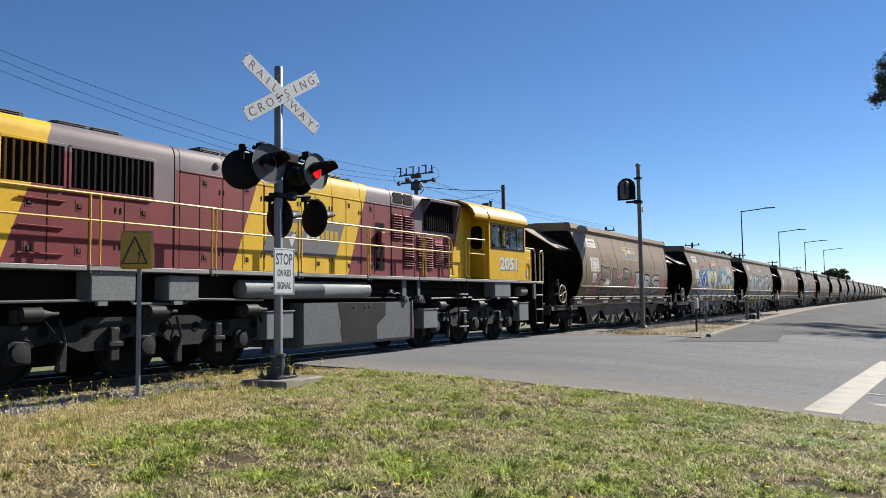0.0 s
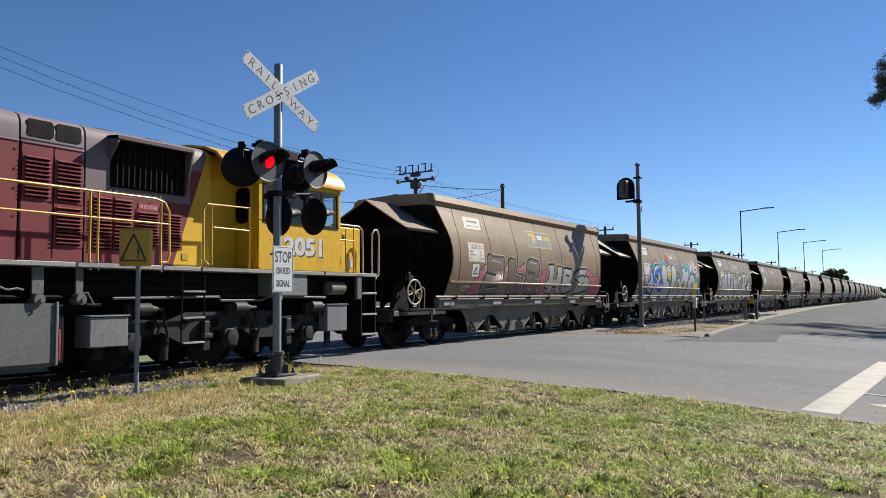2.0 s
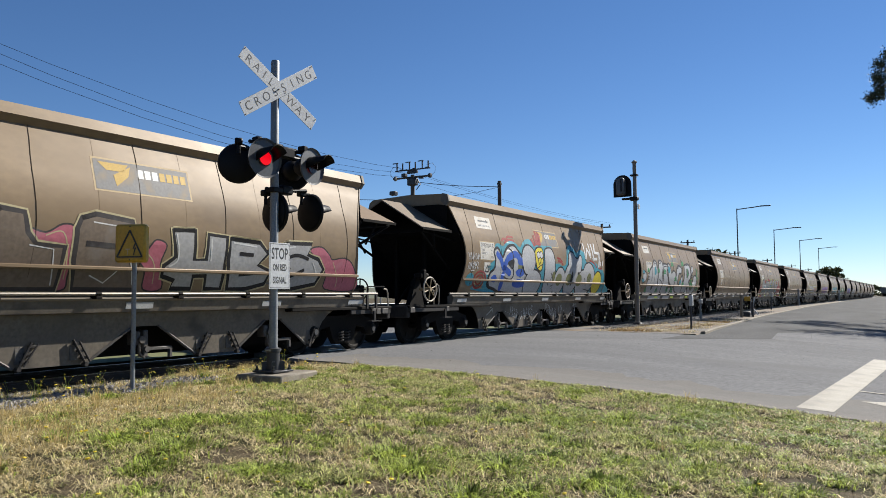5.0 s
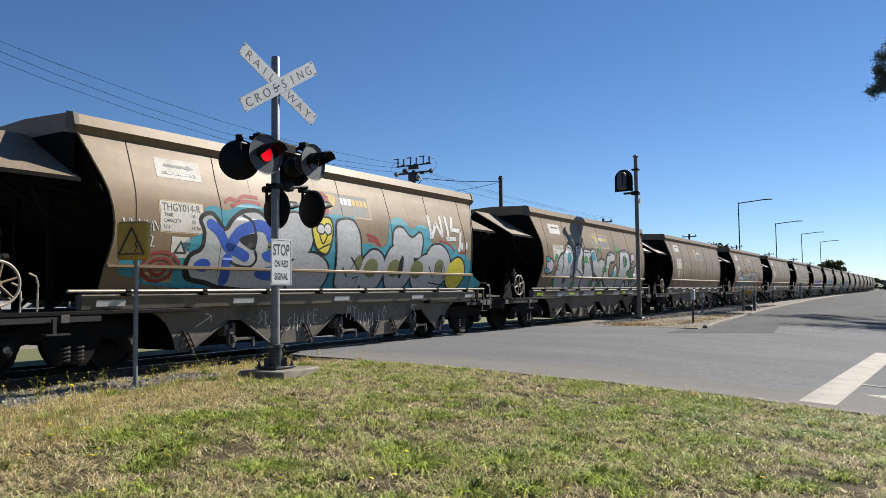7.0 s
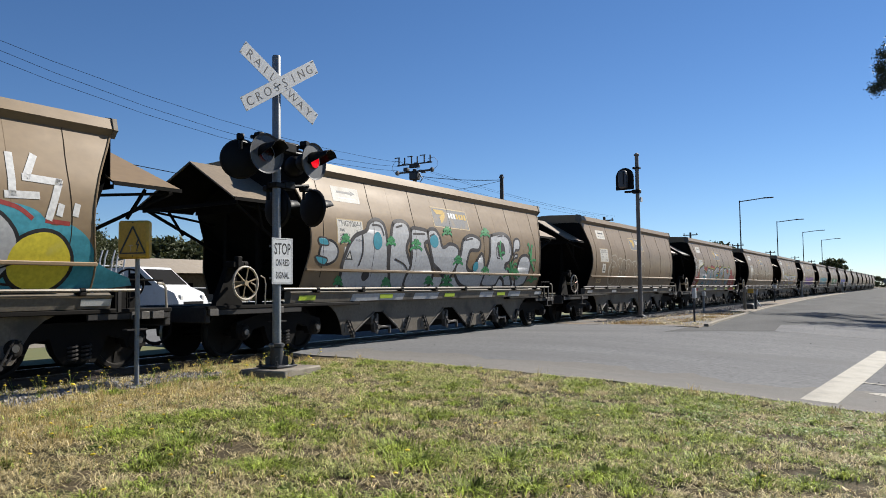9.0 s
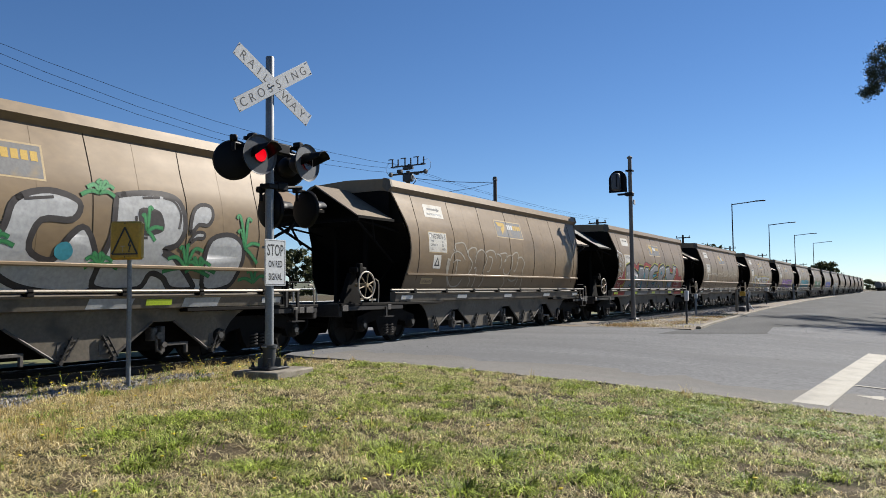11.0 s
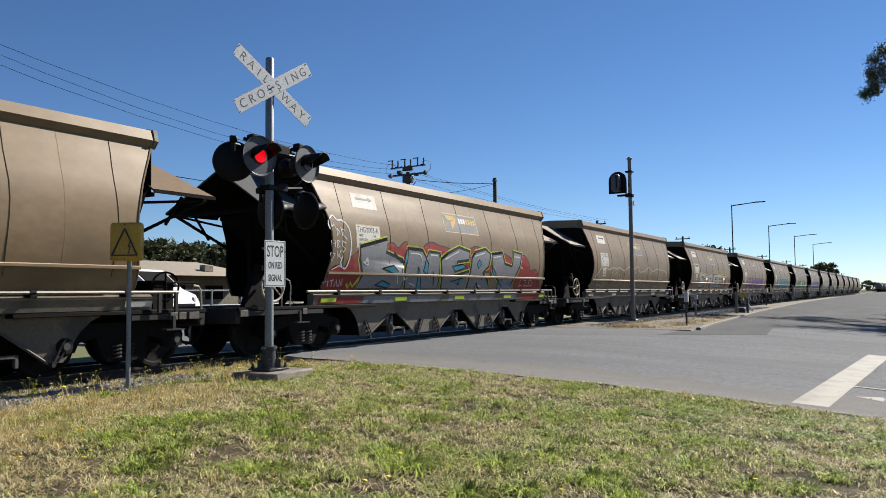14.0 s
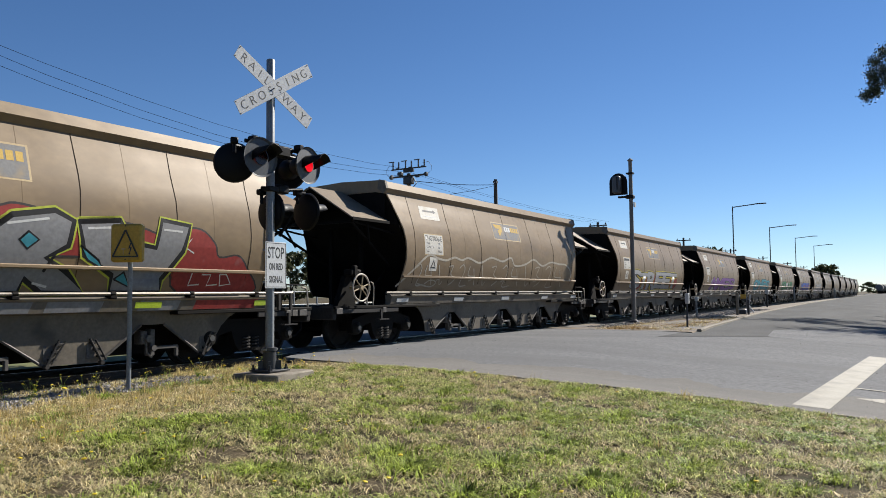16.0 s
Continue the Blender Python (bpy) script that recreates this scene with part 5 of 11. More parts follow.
    for x in (C0, C1):
        s = Shape().box(x, x + (0.05 if x == C0 else -0.05), -W + 0.05, W - 0.05, 1.62, 2.30)
        s.box(x, x + (0.05 if x == C0 else -0.05), -0.62, 0.62, 2.3, 3.2)
        for sgn in (-1, 1):
            s.box(x, x + (0.05 if x == C0 else -0.05), sgn * (W - 0.05), sgn * (W - 0.16), 2.3, 3.2)
            s.box(x, x + (0.05 if x == C0 else -0.05), sgn * (W - 0.16), sgn * 0.62, 3.08, 3.3)
        part("cab_end", s, M_YELLOW, L)
    d = part("cab_door", Shape().box(C0 - 0.03, C0 + 0.01, -1.17, -0.70, 1.66, 3.12, 0.012), M_YELLOW, L, "yellow cab door with oval window")
    s = Shape().prism([(C0 - 0.036, -0.935 + 0.17 * math.copysign(abs(math.cos(a)) ** 0.5, math.cos(a)), 2.72 + 0.31 * math.copysign(abs(math.sin(a)) ** 0.5, math.sin(a))) for a in (2 * math.pi * i / 24 for i in range(24))], (0.008, 0, 0))
    part("door_window", s, M_BLACK, d)
    s = Shape().prism([(C0 - 0.040, -0.935 + 0.14 * math.copysign(abs(math.cos(a)) ** 0.5, math.cos(a)), 2.72 + 0.28 * math.copysign(abs(math.sin(a)) ** 0.5, math.sin(a))) for a in (2 * math.pi * i / 24 for i in range(24))], (0.006, 0, 0))
    part("door_glass", s, M_VOID, d)
    part("door_handle", Shape().tube([(C0 - 0.05, -1.12, 2.25), (C0 - 0.08, -1.12, 2.25), (C0 - 0.08, -1.12, 2.38), (C0 - 0.03, -1.12, 2.38)], 0.012, 6), M_DARKMETAL, d)
    roofp = [(-1.33, 3.20), (-1.335, 3.26), (-1.27, 3.40), (-1.12, 3.53), (-0.85, 3.64), (-0.45, 3.71), (0, 3.735), (0.45, 3.71), (0.85, 3.64), (1.12, 3.53), (1.27, 3.40), (1.335, 3.26), (1.33, 3.20)]
    inner = [(y * 0.97, z - 0.035) for y, z in roofp[::-1]]
    roof = part("cab_roof", Shape().prism([(-5.72, y, z) for y, z in roofp], (2.28, 0, 0)), M_ROOFYELLOW, L, "faded orange-yellow curved cab roof")
    part("roof_overhang", Shape().prism([(-6.46, y * 0.985, z) for y, z in roofp] + [(-6.46, y * 0.985, z) for y, z in inner], (0.74, 0, 0)), M_ROOFYELLOW, roof)
    part("gutter", Shape().box(-5.7, -3.46, -1.345, -1.325, 3.20, 3.235), M_YELLOW, roof)
    s = Shape().prism([(-6.44, -W, 3.20), (-5.7, -W, 3.20), (-5.7, -W, 3.3), (-6.44, -W, 3.3)], (0, 0.03, 0))
    part("horn", Shape().cyl((-4.3, -0.6, 3.68), (-4.3, -0.6, 3.86), 0.035).box(-4.6, -4.5, -0.7, -0.5, 3.7, 3.78), M_DARKMETAL, roof)
    part("aerial", Shape().cyl((-4.05, -0.5, 3.68), (-4.0, -0.5, 4.0), 0.008, seg=6), M_DARKMETAL, roof)
    lettering("cab_number", "2051", 0.43, facing(-4.58, -W - 0.0024, 2.06), M_SIGNWHITE, L, width=1.02, bold=0.018, label="white painted fleet number")
    lettering("number_shadow", "2051", 0.43, facing(-4.555, -W - 0.0012, 2.035), M_INK, L, width=1.02, bold=0.018)
    # inside the cab
    part("cab_floor", Shape().box(C0 + 0.05, C1 - 0.05, -1.2, 1.2, 1.63, 1.7), M_UNDER, L)
    for x, y in ((-4.9, -0.75), (-4.1, 0.7), (-5.1, 0.7)):
        seat = part("driver_seat", Shape().box(x - 0.22, x + 0.22, y - 0.22, y + 0.22, 2.1, 2.22, 0.04).cyl((x, y, 1.7), (x, y, 2.1), 0.06), M_SEAT, L, "dark cab seat")
        part("seat_back", Shape().box(x + 0.15, x + 0.25, y - 0.22, y + 0.22, 2.2, 2.78, 0.04), M_SEAT, seat)
    part("control_desk", Shape().box(-4.0, -3.7, -0.9, 0.3, 1.7, 2.62, 0.05).box(-5.5, -5.2, 0.0, 0.9, 1.7, 2.75, 0.05), M_SEAT, L)
    part("notice", Shape().box(-5.13, -5.05, -1.26, -1.255, 2.93, 3.02), M_SIGNWHITE, L)
    # nose
    nose = part("nose", Shape().box(-3.518, -2.56, -1.02, 1.02, 1.62, 2.55, 0.03), M_YELLOW, L, "yellow short nose")
    part("nose_joint", Shape().box(-3.05, -3.04, -1.024, -1.0, 1.66, 2.52), M_VOID, nose)
    for i in range(4):
        part("nose_louvre", Shape().box(-3.42, -3.2, -1.03, -1.01, 1.88 + i * 0.03, 1.738 + i * 0.03), M_ROOFYELLOW, nose)
        part("nose_louvre", Shape().box(-3.42, -3.2, -1.03, -1.01, 2.22 + i * 0.03, 2.238 + i * 0.03), M_ROOFYELLOW, nose)
    latch(nose, -3.12, 2.36, -1.02)
    part("nose_label", Shape().box(-2.98, -2.86, -1.03, -1.015, 1.74, 1.92), M_WHITE, nose)
    part("nose_rail", Shape().tube([(-3.5, -1.22, 2.56), (-2.86, -1.22, 2.56), (-2.76, -1.22, 2.48), (-2.74, -1.22, 1.62)], 0.018, 8), M_STEELRAIL, L, "cream nose handrail")
    part("nose_rail", Shape().tube([(-3.5, -1.22, 2.26), (-3.06, -1.22, 2.26)], 0.015, 8).tube([(-3.04, -1.22, 1.62), (-3.04, -1.22, 2.56)], 0.016, 8), M_RAILYELLOW, L)
    part("end_rail", Shape().tube([(-2.34, -1.22, 1.52), (-2.22, -1.22, 1.6), (-2.2, -1.22, 2.42), (-2.26, -1.22, 2.53), (-2.36, -1.22, 2.53), (-2.44, -1.22, 2.44), (-2.44, -1.22, 1.62)], 0.02, 8), M_STEELRAIL, L)
    # steps and ladder
    st = part("corner_steps", Shape().box(-2.86, -2.83, -1.26, -0.95, 0.36, 1.56).box(-2.40, -2.37, -1.26, -0.95, 0.36, 1.56).box(-2.83, -2.40, -0.97, -0.95, 0.36, 1.56), M_UNDER, L, "dark end steps with pale treads")
    for z in (0.40, 0.80, 1.22):
        part("tread", Shape().box(-2.83, -2.34, -1.27, -1.0, z - 0.02, z + 0.02, 0.006), M_PLATE, st)
    part("step_post", Shape().box(-3.0, -2.84, -1.27, -1.2, 1.1, 1.56, 0.02), M_TANK, st)
    ld = part("ladder", Shape().tube([(-7.24, -1.26, 1.5), (-7.24, -1.26, 0.42)], 0.015, 6).tube([(-6.81, -1.26, 1.5), (-6.81, -1.26, 0.42)], 0.015, 6), M_UNDER, L, "black ladder with pale rungs")
    for z in (0.46, 0.84, 1.24):
        part("rung", Shape().box(-7.23, -6.82, -1.30, -1.22, z - 0.014, z + 0.014, 0.004), M_PLATE, ld)
    # tanks and lockers below the boards
    part("air_reservoir", Shape().lathe((-14.16, -1.1, 1.32), (1, 0, 0), [(0, 0.05), (0.02, 0.13), (0.06, 0.165), (2.0, 0.165), (2.01, 0.17), (2.03, 0.17), (2.04, 0.165), (3.46, 0.165), (3.5, 0.13), (3.52, 0.05)], 22), M_LOCKER, L, "grey cylindrical air reservoir")
    s = Shape().prism([(-12.67, -1.22, 1.08), (-12.67, -1.22, 0.32), (-12.67, -1.16, 0.26), (-12.67, 1.16, 0.26), (-12.67, 1.22, 0.32), (-12.67, 1.22, 1.08)], (3.46, 0, 0))
    ft = part("fuel_tank", s, M_TANK, L, "oil-stained grey fuel tank")
    # added dark box that fills the bright gap between reservoir and tank
    part("main_frame", Shape().box(-13.6, -8.6, -0.85, 0.85, 0.95, 1.5, 0.02), M_UNDER, L)
    part("oil_stain", Shape().prism([(-11.70, -1.224, 1.07), (-11.66, -1.224, 0.86), (-11.60, -1.224, 0.72), (-11.63, -1.224, 0.55), (-11.58, -1.224, 0.33), (-10.46, -1.224, 0.33), (-10.48, -1.224, 0.60), (-10.40, -1.224, 0.66), (-10.17, -1.224, 0.80), (-10.16, -1.224, 1.07)], (0, 0.006, 0)), M_OIL, ft, "dark oily streak")
    part("tank_strap", Shape().box(-9.21, -9.17, -1.245, -1.2, 0.28, 1.10, 0.01), M_LOCKER, ft)
    part("tank_band", Shape().box(-9.165, -9.135, -1.240, -1.2, 0.34, 0.74, 0.006), M_EXTRED, ft)
    part("tank_end", Shape().box(-9.21, -9.06, -1.19, 1.19, 0.30, 1.06, 0.01), M_UNDER, ft)
    for x, z in ((-11.2, 1.0), (-10.85, 0.99), (-10.7, 1.0), (-9.5, 0.98)):
        part("tank_stud", Shape().cyl((x, -1.24, z), (x, -1.2, z), 0.018, seg=8), M_TANK, ft)
    for x0, x1, z0, z1, y in ((-16.90, -16.20, 1.14, 1.56, -1.25), (-15.62, -15.05, 1.14, 1.52, -1.22), (-8.72, -8.12, 0.47, 0.89, -1.22), (-13.6, -12.93, 0.46, 0.93, -1.22), (-5.33, -4.42, 1.17, 1.56, -1.25), (-3.82, -3.22, 0.5, 1.0, -1.2)):
        b = part("locker", Shape().box(x0, x1, y, y + 0.35, z0, z1, 0.015), M_LOCKER, L, "grey underframe locker")
        part("locker_lid", Shape().box(x0 - 0.015, x1 + 0.015, y - 0.02, y + 0.36, z1, z1 + 0.02, 0.006) if z1 < 1.5 else Shape().box(x0 + 0.1, x0 + 0.25, y - 0.01, y + 0.05, z0 - 0.06, z0 - 0.001), M_LOCKER, b)
    for x, wide in ((-9.435, 0.08), (-8.865, 0.055)):
        part("hanger_bracket", Shape().box(x - wide, x + wide, -1.20, -1.17, 1.20, 1.55, 0.008).cyl((x, -1.26, 1.13), (x, -1.08, 1.13), 0.075, seg=12).cyl((x + 0.02, -1.28, 1.12), (x + 0.02, -1.26, 1.12), 0.03, seg=8), M_TANK, L)
    part("drain_lever", Shape().prism([(-8.93, -1.21, 1.08), (-8.80, -1.21, 1.08), (-8.84, -1.21, 1.2), (-8.89, -1.21, 1.2)], (0, 0.03, 0)).tube([(-8.84, -1.2, 1.2), (-8.76, -1.22, 1.22), (-8.66, -1.22, 1.05)], 0.014, 6), M_LOCKER, L)
    part("breather", Shape().box(-10.02, -9.93, -1.24, -1.17, 1.26, 1.33, 0.01).tube([(-9.93, -1.2, 1.29), (-9.82, -1.2, 1.25), (-9.70, -1.2, 1.27), (-9.62, -1.2, 1.25)], 0.014, 6), M_LOCKER, L)
    part("horn_tank", Shape().lathe((-3.7, -1.08, 1.32), (1, 0, 0), [(0, 0.05), (0.03, 0.13), (0.45, 0.13), (0.48, 0.05)], 14), M_WAGON_LOW, L)
    part("pipe_run", Shape().tube([(-12.6, -1.12, 1.16), (-8.9, -1.12, 1.16), (-8.7, -1.12, 1.05), (-8.5, -1.12, 1.05)], 0.025, 6).tube([(-10.7, -1.1, 1.3), (-6.0, -1.1, 1.3)], 0.03, 6).tube([(-10.7, -1.05, 1.42), (-6.0, -1.05, 1.42)], 0.03, 6), M_UNDER, L)
    # unseen near-black boxes, added to darken the see-through space in the bogies
    for x0, x1 in ((-18.3, -13.4), (-8.6, -3.5)):
        part("traction_motor", Shape().box(x0, x1, -0.42, 0.42, 0.25, 1.2, 0.05), M_UNDER, L)
    part("coupler", Shape().box(-2.5, -2.1, -0.12, 0.12, 0.55, 0.8, 0.03), M_UNDER, L)
    part("headstock", Shape().box(-2.56, -2.46, -1.1, 1.1, 0.7, 1.55, 0.02), M_UNDER, L)
    loco_bogie(L, -15.85)
    loco_bogie(L, -6.05)
    return L


LOCO = locomotive()


# ---- the train's wagons ----
first = hopper_wagon()
first.matrix_basis = pose(run(0), TRACK_Y, 0)
WAGONS = [first] + [copy_thing(first, pose(run(0) + PITCH * k, TRACK_Y, 0)) for k in range(1, 18)]


M_CANOPY_GREY = mat("grey_canopy_steel", (0.0851, 0.0867, 0.0794), (0.0689, 0.0697, 0.0648), 0.65, scale=1.2, fine=18, bump=0.12, dirt=(0.0486, 0.047, 0.0421), dirt_at=0.58, spec=0.25)
for o in WAGONS[4].children:
    if o.name.startswith("canopy") and o.data.vertices[0].co.x < 5:
        o.material_slots[0].link = "OBJECT"
        o.material_slots[0].material = M_CANOPY_GREY


# ---- painted markings and graffiti on the wagons ----
def spray(name, colour, rough=0.45):
    colour = tuple(min(0.7, c * 1.06) for c in colour)
    return mat("spray_" + name, colour, tuple(c * 0.85 for c in colour), rough + 0.1, scale=1.5, fine=18, bump=0.04, spec=0.16, dirt=tuple(c * 0.6 + 0.06 for c in colour), dirt_at=0.6, dirt_scale=2.5)


INK = spray("black", (0.02, 0.02, 0.022))
SILVER = spray("silver", (0.36, 0.36, 0.36))
GREYP = spray("pale_grey", (0.42, 0.425, 0.43))
PALE = spray("white", (0.58, 0.58, 0.57))
BLUE = spray("blue", (0.035, 0.10, 0.42))
TEAL = spray("teal", (0.05, 0.26, 0.33))
RED = spray("red", (0.27, 0.04, 0.035))
PINK = spray("pink", (0.42, 0.13, 0.17))
YELLOW = spray("yellow", (0.62, 0.52, 0.05))
LIMEP = spray("lime", (0.42, 0.46, 0.06))
GREEN = spray("green", (0.05, 0.20, 0.09))
OLIVE = spray("olive", (0.17, 0.18, 0.075))
PURPLE = spray("purple", (0.20, 0.09, 0.30))
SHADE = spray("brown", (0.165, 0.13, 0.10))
SMOKE = spray("smoke", (0.05, 0.045, 0.045))
CREAMP = spray("cream", (0.46, 0.40, 0.24))
STEEL = spray("steel", (0.22, 0.222, 0.23))
LEAFY = spray("leaf_green", (0.06, 0.27, 0.10))
CHALK = spray("chalk", (0.40, 0.36, 0.29))


def ribbon(pts, w):
    """A brush stroke of even width through points (x, z)."""
    v, f = [], []
    n = len(pts)
    for i, p in enumerate(pts):
        a, b = pts[max(0, i - 1)], pts[min(n - 1, i + 1)]
        d = Vector((b[0] - a[0], b[1] - a[1]))
        d = d.normalized() if d.length else Vector((1, 0))
        v += [(p[0] - d.y * w / 2, p[1] + d.x * w / 2), (p[0] + d.y * w / 2, p[1] - d.x * w / 2)]
    f = [[2 * i, 2 * i + 1, 2 * i + 3, 2 * i + 2] for i in range(n - 1)]
    return v, f


def curve(pts, n=6):
    """A smooth line through points."""
    out = []
    m = len(pts)
    for i in range(m - 1):
        p0, p1, p2, p3 = (Vector(pts[min(max(k, 0), m - 1)]) for k in (i - 1, i, i + 1, i + 2))
        for j in range(n):
            t = j / n
            out.append(tuple(0.5 * (2 * p1 + (p2 - p0) * t + (2 * p0 - 5 * p1 + 4 * p2 - p3) * t * t + (3 * p1 - p0 - 3 * p2 + p3) * t ** 3)))
    return out + [tuple(pts[-1])]


def stroke(w, pts, width, m, lift=0.012, smooth=True):
    return on_side("spray_line", *ribbon(curve(pts) if smooth else pts, width), m, w, lift)


def blob(w, x, z, rx, rz, m, lift=0.010, wob=0.0, seed=0, outline=0.0):
    pts = []
    for i in range(28):
        a = 2 * math.pi * i / 28
        k = 1 + wob * math.sin(3 * a + seed) + 0.5 * wob * math.sin(5 * a + 2 * seed)
        pts.append((x + rx * k * math.cos(a), min(max(z + rz * k * math.sin(a), 1.14), 3.28)))
    if outline:
        big = [(x + (px - x) * (1 + outline / rx), min(max(z + (pz - z) * (1 + outline / rz), 1.12), 3.29)) for px, pz in pts]
        on_side("spray_outline", big, [list(range(28))], INK, w, lift - 0.0015)
    return on_side("spray_fill", pts, [list(range(28))], m, w, lift)


def fat_letters(w, words, x0, x1, z0, z1, fill, edge=None, halo=None, lift=0.014, hollow=False, drift=0.06, seed=0):
    """Bulging letters side by side, each a little bigger or lower than the last."""
    rg = random.Random(seed)
    n = len(words)
    step = (x1 - x0) / n
    for i, ch in enumerate(words):
        layers = ([(halo, 0.10, 0)] if halo else []) + ([(edge, 0.055, 0.002)] if edge else []) + [(fill, 0.0 if not hollow else 0.02, 0.004)]
        cx, cz = x0 + (i + 0.5) * step, (z0 + z1) / 2 + rg.uniform(-drift, drift)
        k = rg.uniform(0.95, 1.1)
        tilt = rg.uniform(-0.12, 0.12)
        for m, grow, up in layers:
            vs, fs = text_shape(ch, 1.0, None, 0.035 + grow * 0.7)
            bw = max(v.x for v in vs) - min(v.x for v in vs)
            bh = max(v.y for v in vs) - min(v.y for v in vs)
            sx, sz = (step * 1.12 * k + grow) / bw, ((z1 - z0) * k + grow) / bh
            pts = [(cx + v.x * sx + v.y * sz * tilt, min(max(cz + v.y * sz, 1.13), 3.25)) for v in vs]
            on_side("spray_letter", pts, fs, m, w, lift + up + 0.0004 * i)


def worm(w, pts, width, m, lift):
    """A round-ended fat stroke."""
    line = curve(pts)
    v, f = ribbon(line, width)
    for c, o in ((line[0], line[1]), (line[-1], line[-2])):
        a0 = math.atan2(c[1] - o[1], c[0] - o[0])
        k = len(v)
        v += [(c[0] + width / 2 * math.cos(a0 + math.pi * (j / 8 - 0.5)), c[1] + width / 2 * math.sin(a0 + math.pi * (j / 8 - 0.5))) for j in range(9)]
        f.append(list(range(k, k + 9)))
    return on_side("spray_letter", v, f, m, w, lift)


def on_sill(w, x0, x1, m):
    """Overspray carried down onto the side sill."""
    return part("sill_spray", Shape().add([(x0, -1.2335, 0.905), (x1, -1.2335, 0.905), (x1 + 0.05, -1.2715, 1.045), (x0 + 0.04, -1.2715, 1.045)], [[0, 1, 2, 3]]), m, w, fix=False, smooth=False)


def flat_text(w, name, words, x, z, size, m, width=None, lift=0.012):
    vs, fs = text_shape(words, size, width)
    on_side(name, [(x + v.x, z + v.y) for v in vs], fs, m, w, lift)


def reflectors(w, m):
    for x in (0.30, 2.75, 5.30, 7.95, 10.28):
        s = Shape().box(x, x + 0.45, -0.003, 0.003, -0.045, 0.045, turn=Matrix.Rotation(radians(15), 3, "X"))
        s.v = [(a, b - 1.260, c + 0.985) for a, b, c in s.v]
        part("reflector", s, M_REFLECT if x > 10 and w == WAGONS[2] else m, w)


NUMBERS = ["THGY013-X", "THGY014-R", "THGY004-J", "THGY005-S", "THGY003-A", "THGY006-E"]
for k, w in enumerate(WAGONS):
    reflectors(w, M_LIME if k in (2, 4) else M_REFLECT)
    if k < 6:
        flat_text(w, "wagon_number", NUMBERS[k], 1.585, 2.385, 0.165, M_INK, 0.70)
    else:
        on_side("number_bar", *rect(1.26, 1.90, 2.34, 2.43), M_INK, w, 0.012)
for k in (0, 1, 3):
    w = WAGONS[k]
    flat_text(w, "plate_text", "DIRECTION OF TRAVEL", 1.64, 2.908, 0.062, M_DARKMETAL, 0.62, 0.014)
    on_side("speed_plate", *rect(1.02, 1.5, 1.28, 1.42), M_CREAMTRIM, w, 0.006)
    flat_text(w, "speed_text", "100km/h", 1.26, 1.345, 0.10, M_INK, 0.38)

def shape(w, pts, fill, lift, edge=None, wide=0.06, halo=None, smooth=True):
    """A closed sprayed form: fill, a painted edge round it and a thin halo beyond."""
    n = len(pts)
    if smooth:
        ring = []
        for i in range(n):
            p0, p1, p2, p3 = (Vector(pts[(i + j) % n]) for j in (-1, 0, 1, 2))
            for t in (0.0, 0.25, 0.5, 0.75):
                ring.append(0.5 * (2 * p1 + (p2 - p0) * t + (2 * p0 - 5 * p1 + 4 * p2 - p3) * t * t + (3 * p1 - p0 - 3 * p2 + p3) * t ** 3))
    else:
        ring = [Vector(p) for p in pts]
    ring = [Vector((p.x, min(max(p.y, 1.13), 3.25))) for p in ring]
    tris = tessellate_polygon([[Vector((p.x, p.y, 0)) for p in ring]])
    on_side("spray_fill", ring, [list(t) for t in tris], fill, w, lift)
    for m, grow, up in ((halo, wide * 1.8, -0.0005), (edge, wide, 0.0005)):
        if m:
            v, f = ribbon([tuple(p) for p in ring + ring[:2]], grow)
            on_side("spray_edge", [(x, min(max(z, 1.12), 3.26)) for x, z in v], f, m, w, lift + up)


def spiral(w, x, z, rx, rz, m, lift):
    on_side("spray_line", *ribbon([(x + rx * (1 - k / 44) * math.cos(k * 0.4), z + rz * (1 - k / 44) * math.sin(k * 0.4)) for k in range(41)], 0.05), m, w, lift)


# first wagon: shadow-brown block letters, then silver ones, pink runs between
w = WAGONS[0]
shape(w, [(1.29, 1.21), (1.35, 1.33), (1.46, 1.35), (1.5, 1.5), (1.63, 1.61), (1.76, 1.63), (1.76, 1.78), (1.88, 1.88), (2.02, 1.95), (2.21, 1.97), (2.18, 1.8), (2.05, 1.75), (1.96, 1.62), (1.93, 1.43), (1.86, 1.21)], PINK, 0.009, SMOKE, 0.03)
stroke(w, [(1.89, 1.27), (1.89, 1.53), (1.94, 1.75), (2.08, 1.89), (2.12, 2.05)], 0.016, CREAMP, 0.0125)
stroke(w, [(1.93, 1.27), (1.94, 1.53), (2.02, 1.75), (2.14, 1.89), (2.16, 2.08)], 0.016, CREAMP, 0.0125)
stroke(w, [(1.97, 1.27), (1.99, 1.53), (2.1, 1.76), (2.2, 1.89), (2.2, 2.12)], 0.016, CREAMP, 0.0125)
shape(w, [(3.05, 1.94), (3.25, 1.98), (3.32, 1.86), (3.27, 1.57), (3.29, 1.22), (3.08, 1.21), (3.04, 1.66)], PINK, 0.009)
shape(w, [(3.76, 1.98), (4.01, 1.93), (4.23, 2.05), (4.41, 2.01), (4.41, 1.7), (4.38, 1.39), (4.38, 1.22), (4.2, 1.22), (4.15, 1.59), (3.97, 1.75), (3.78, 1.82)], PINK, 0.009, SMOKE, 0.025)
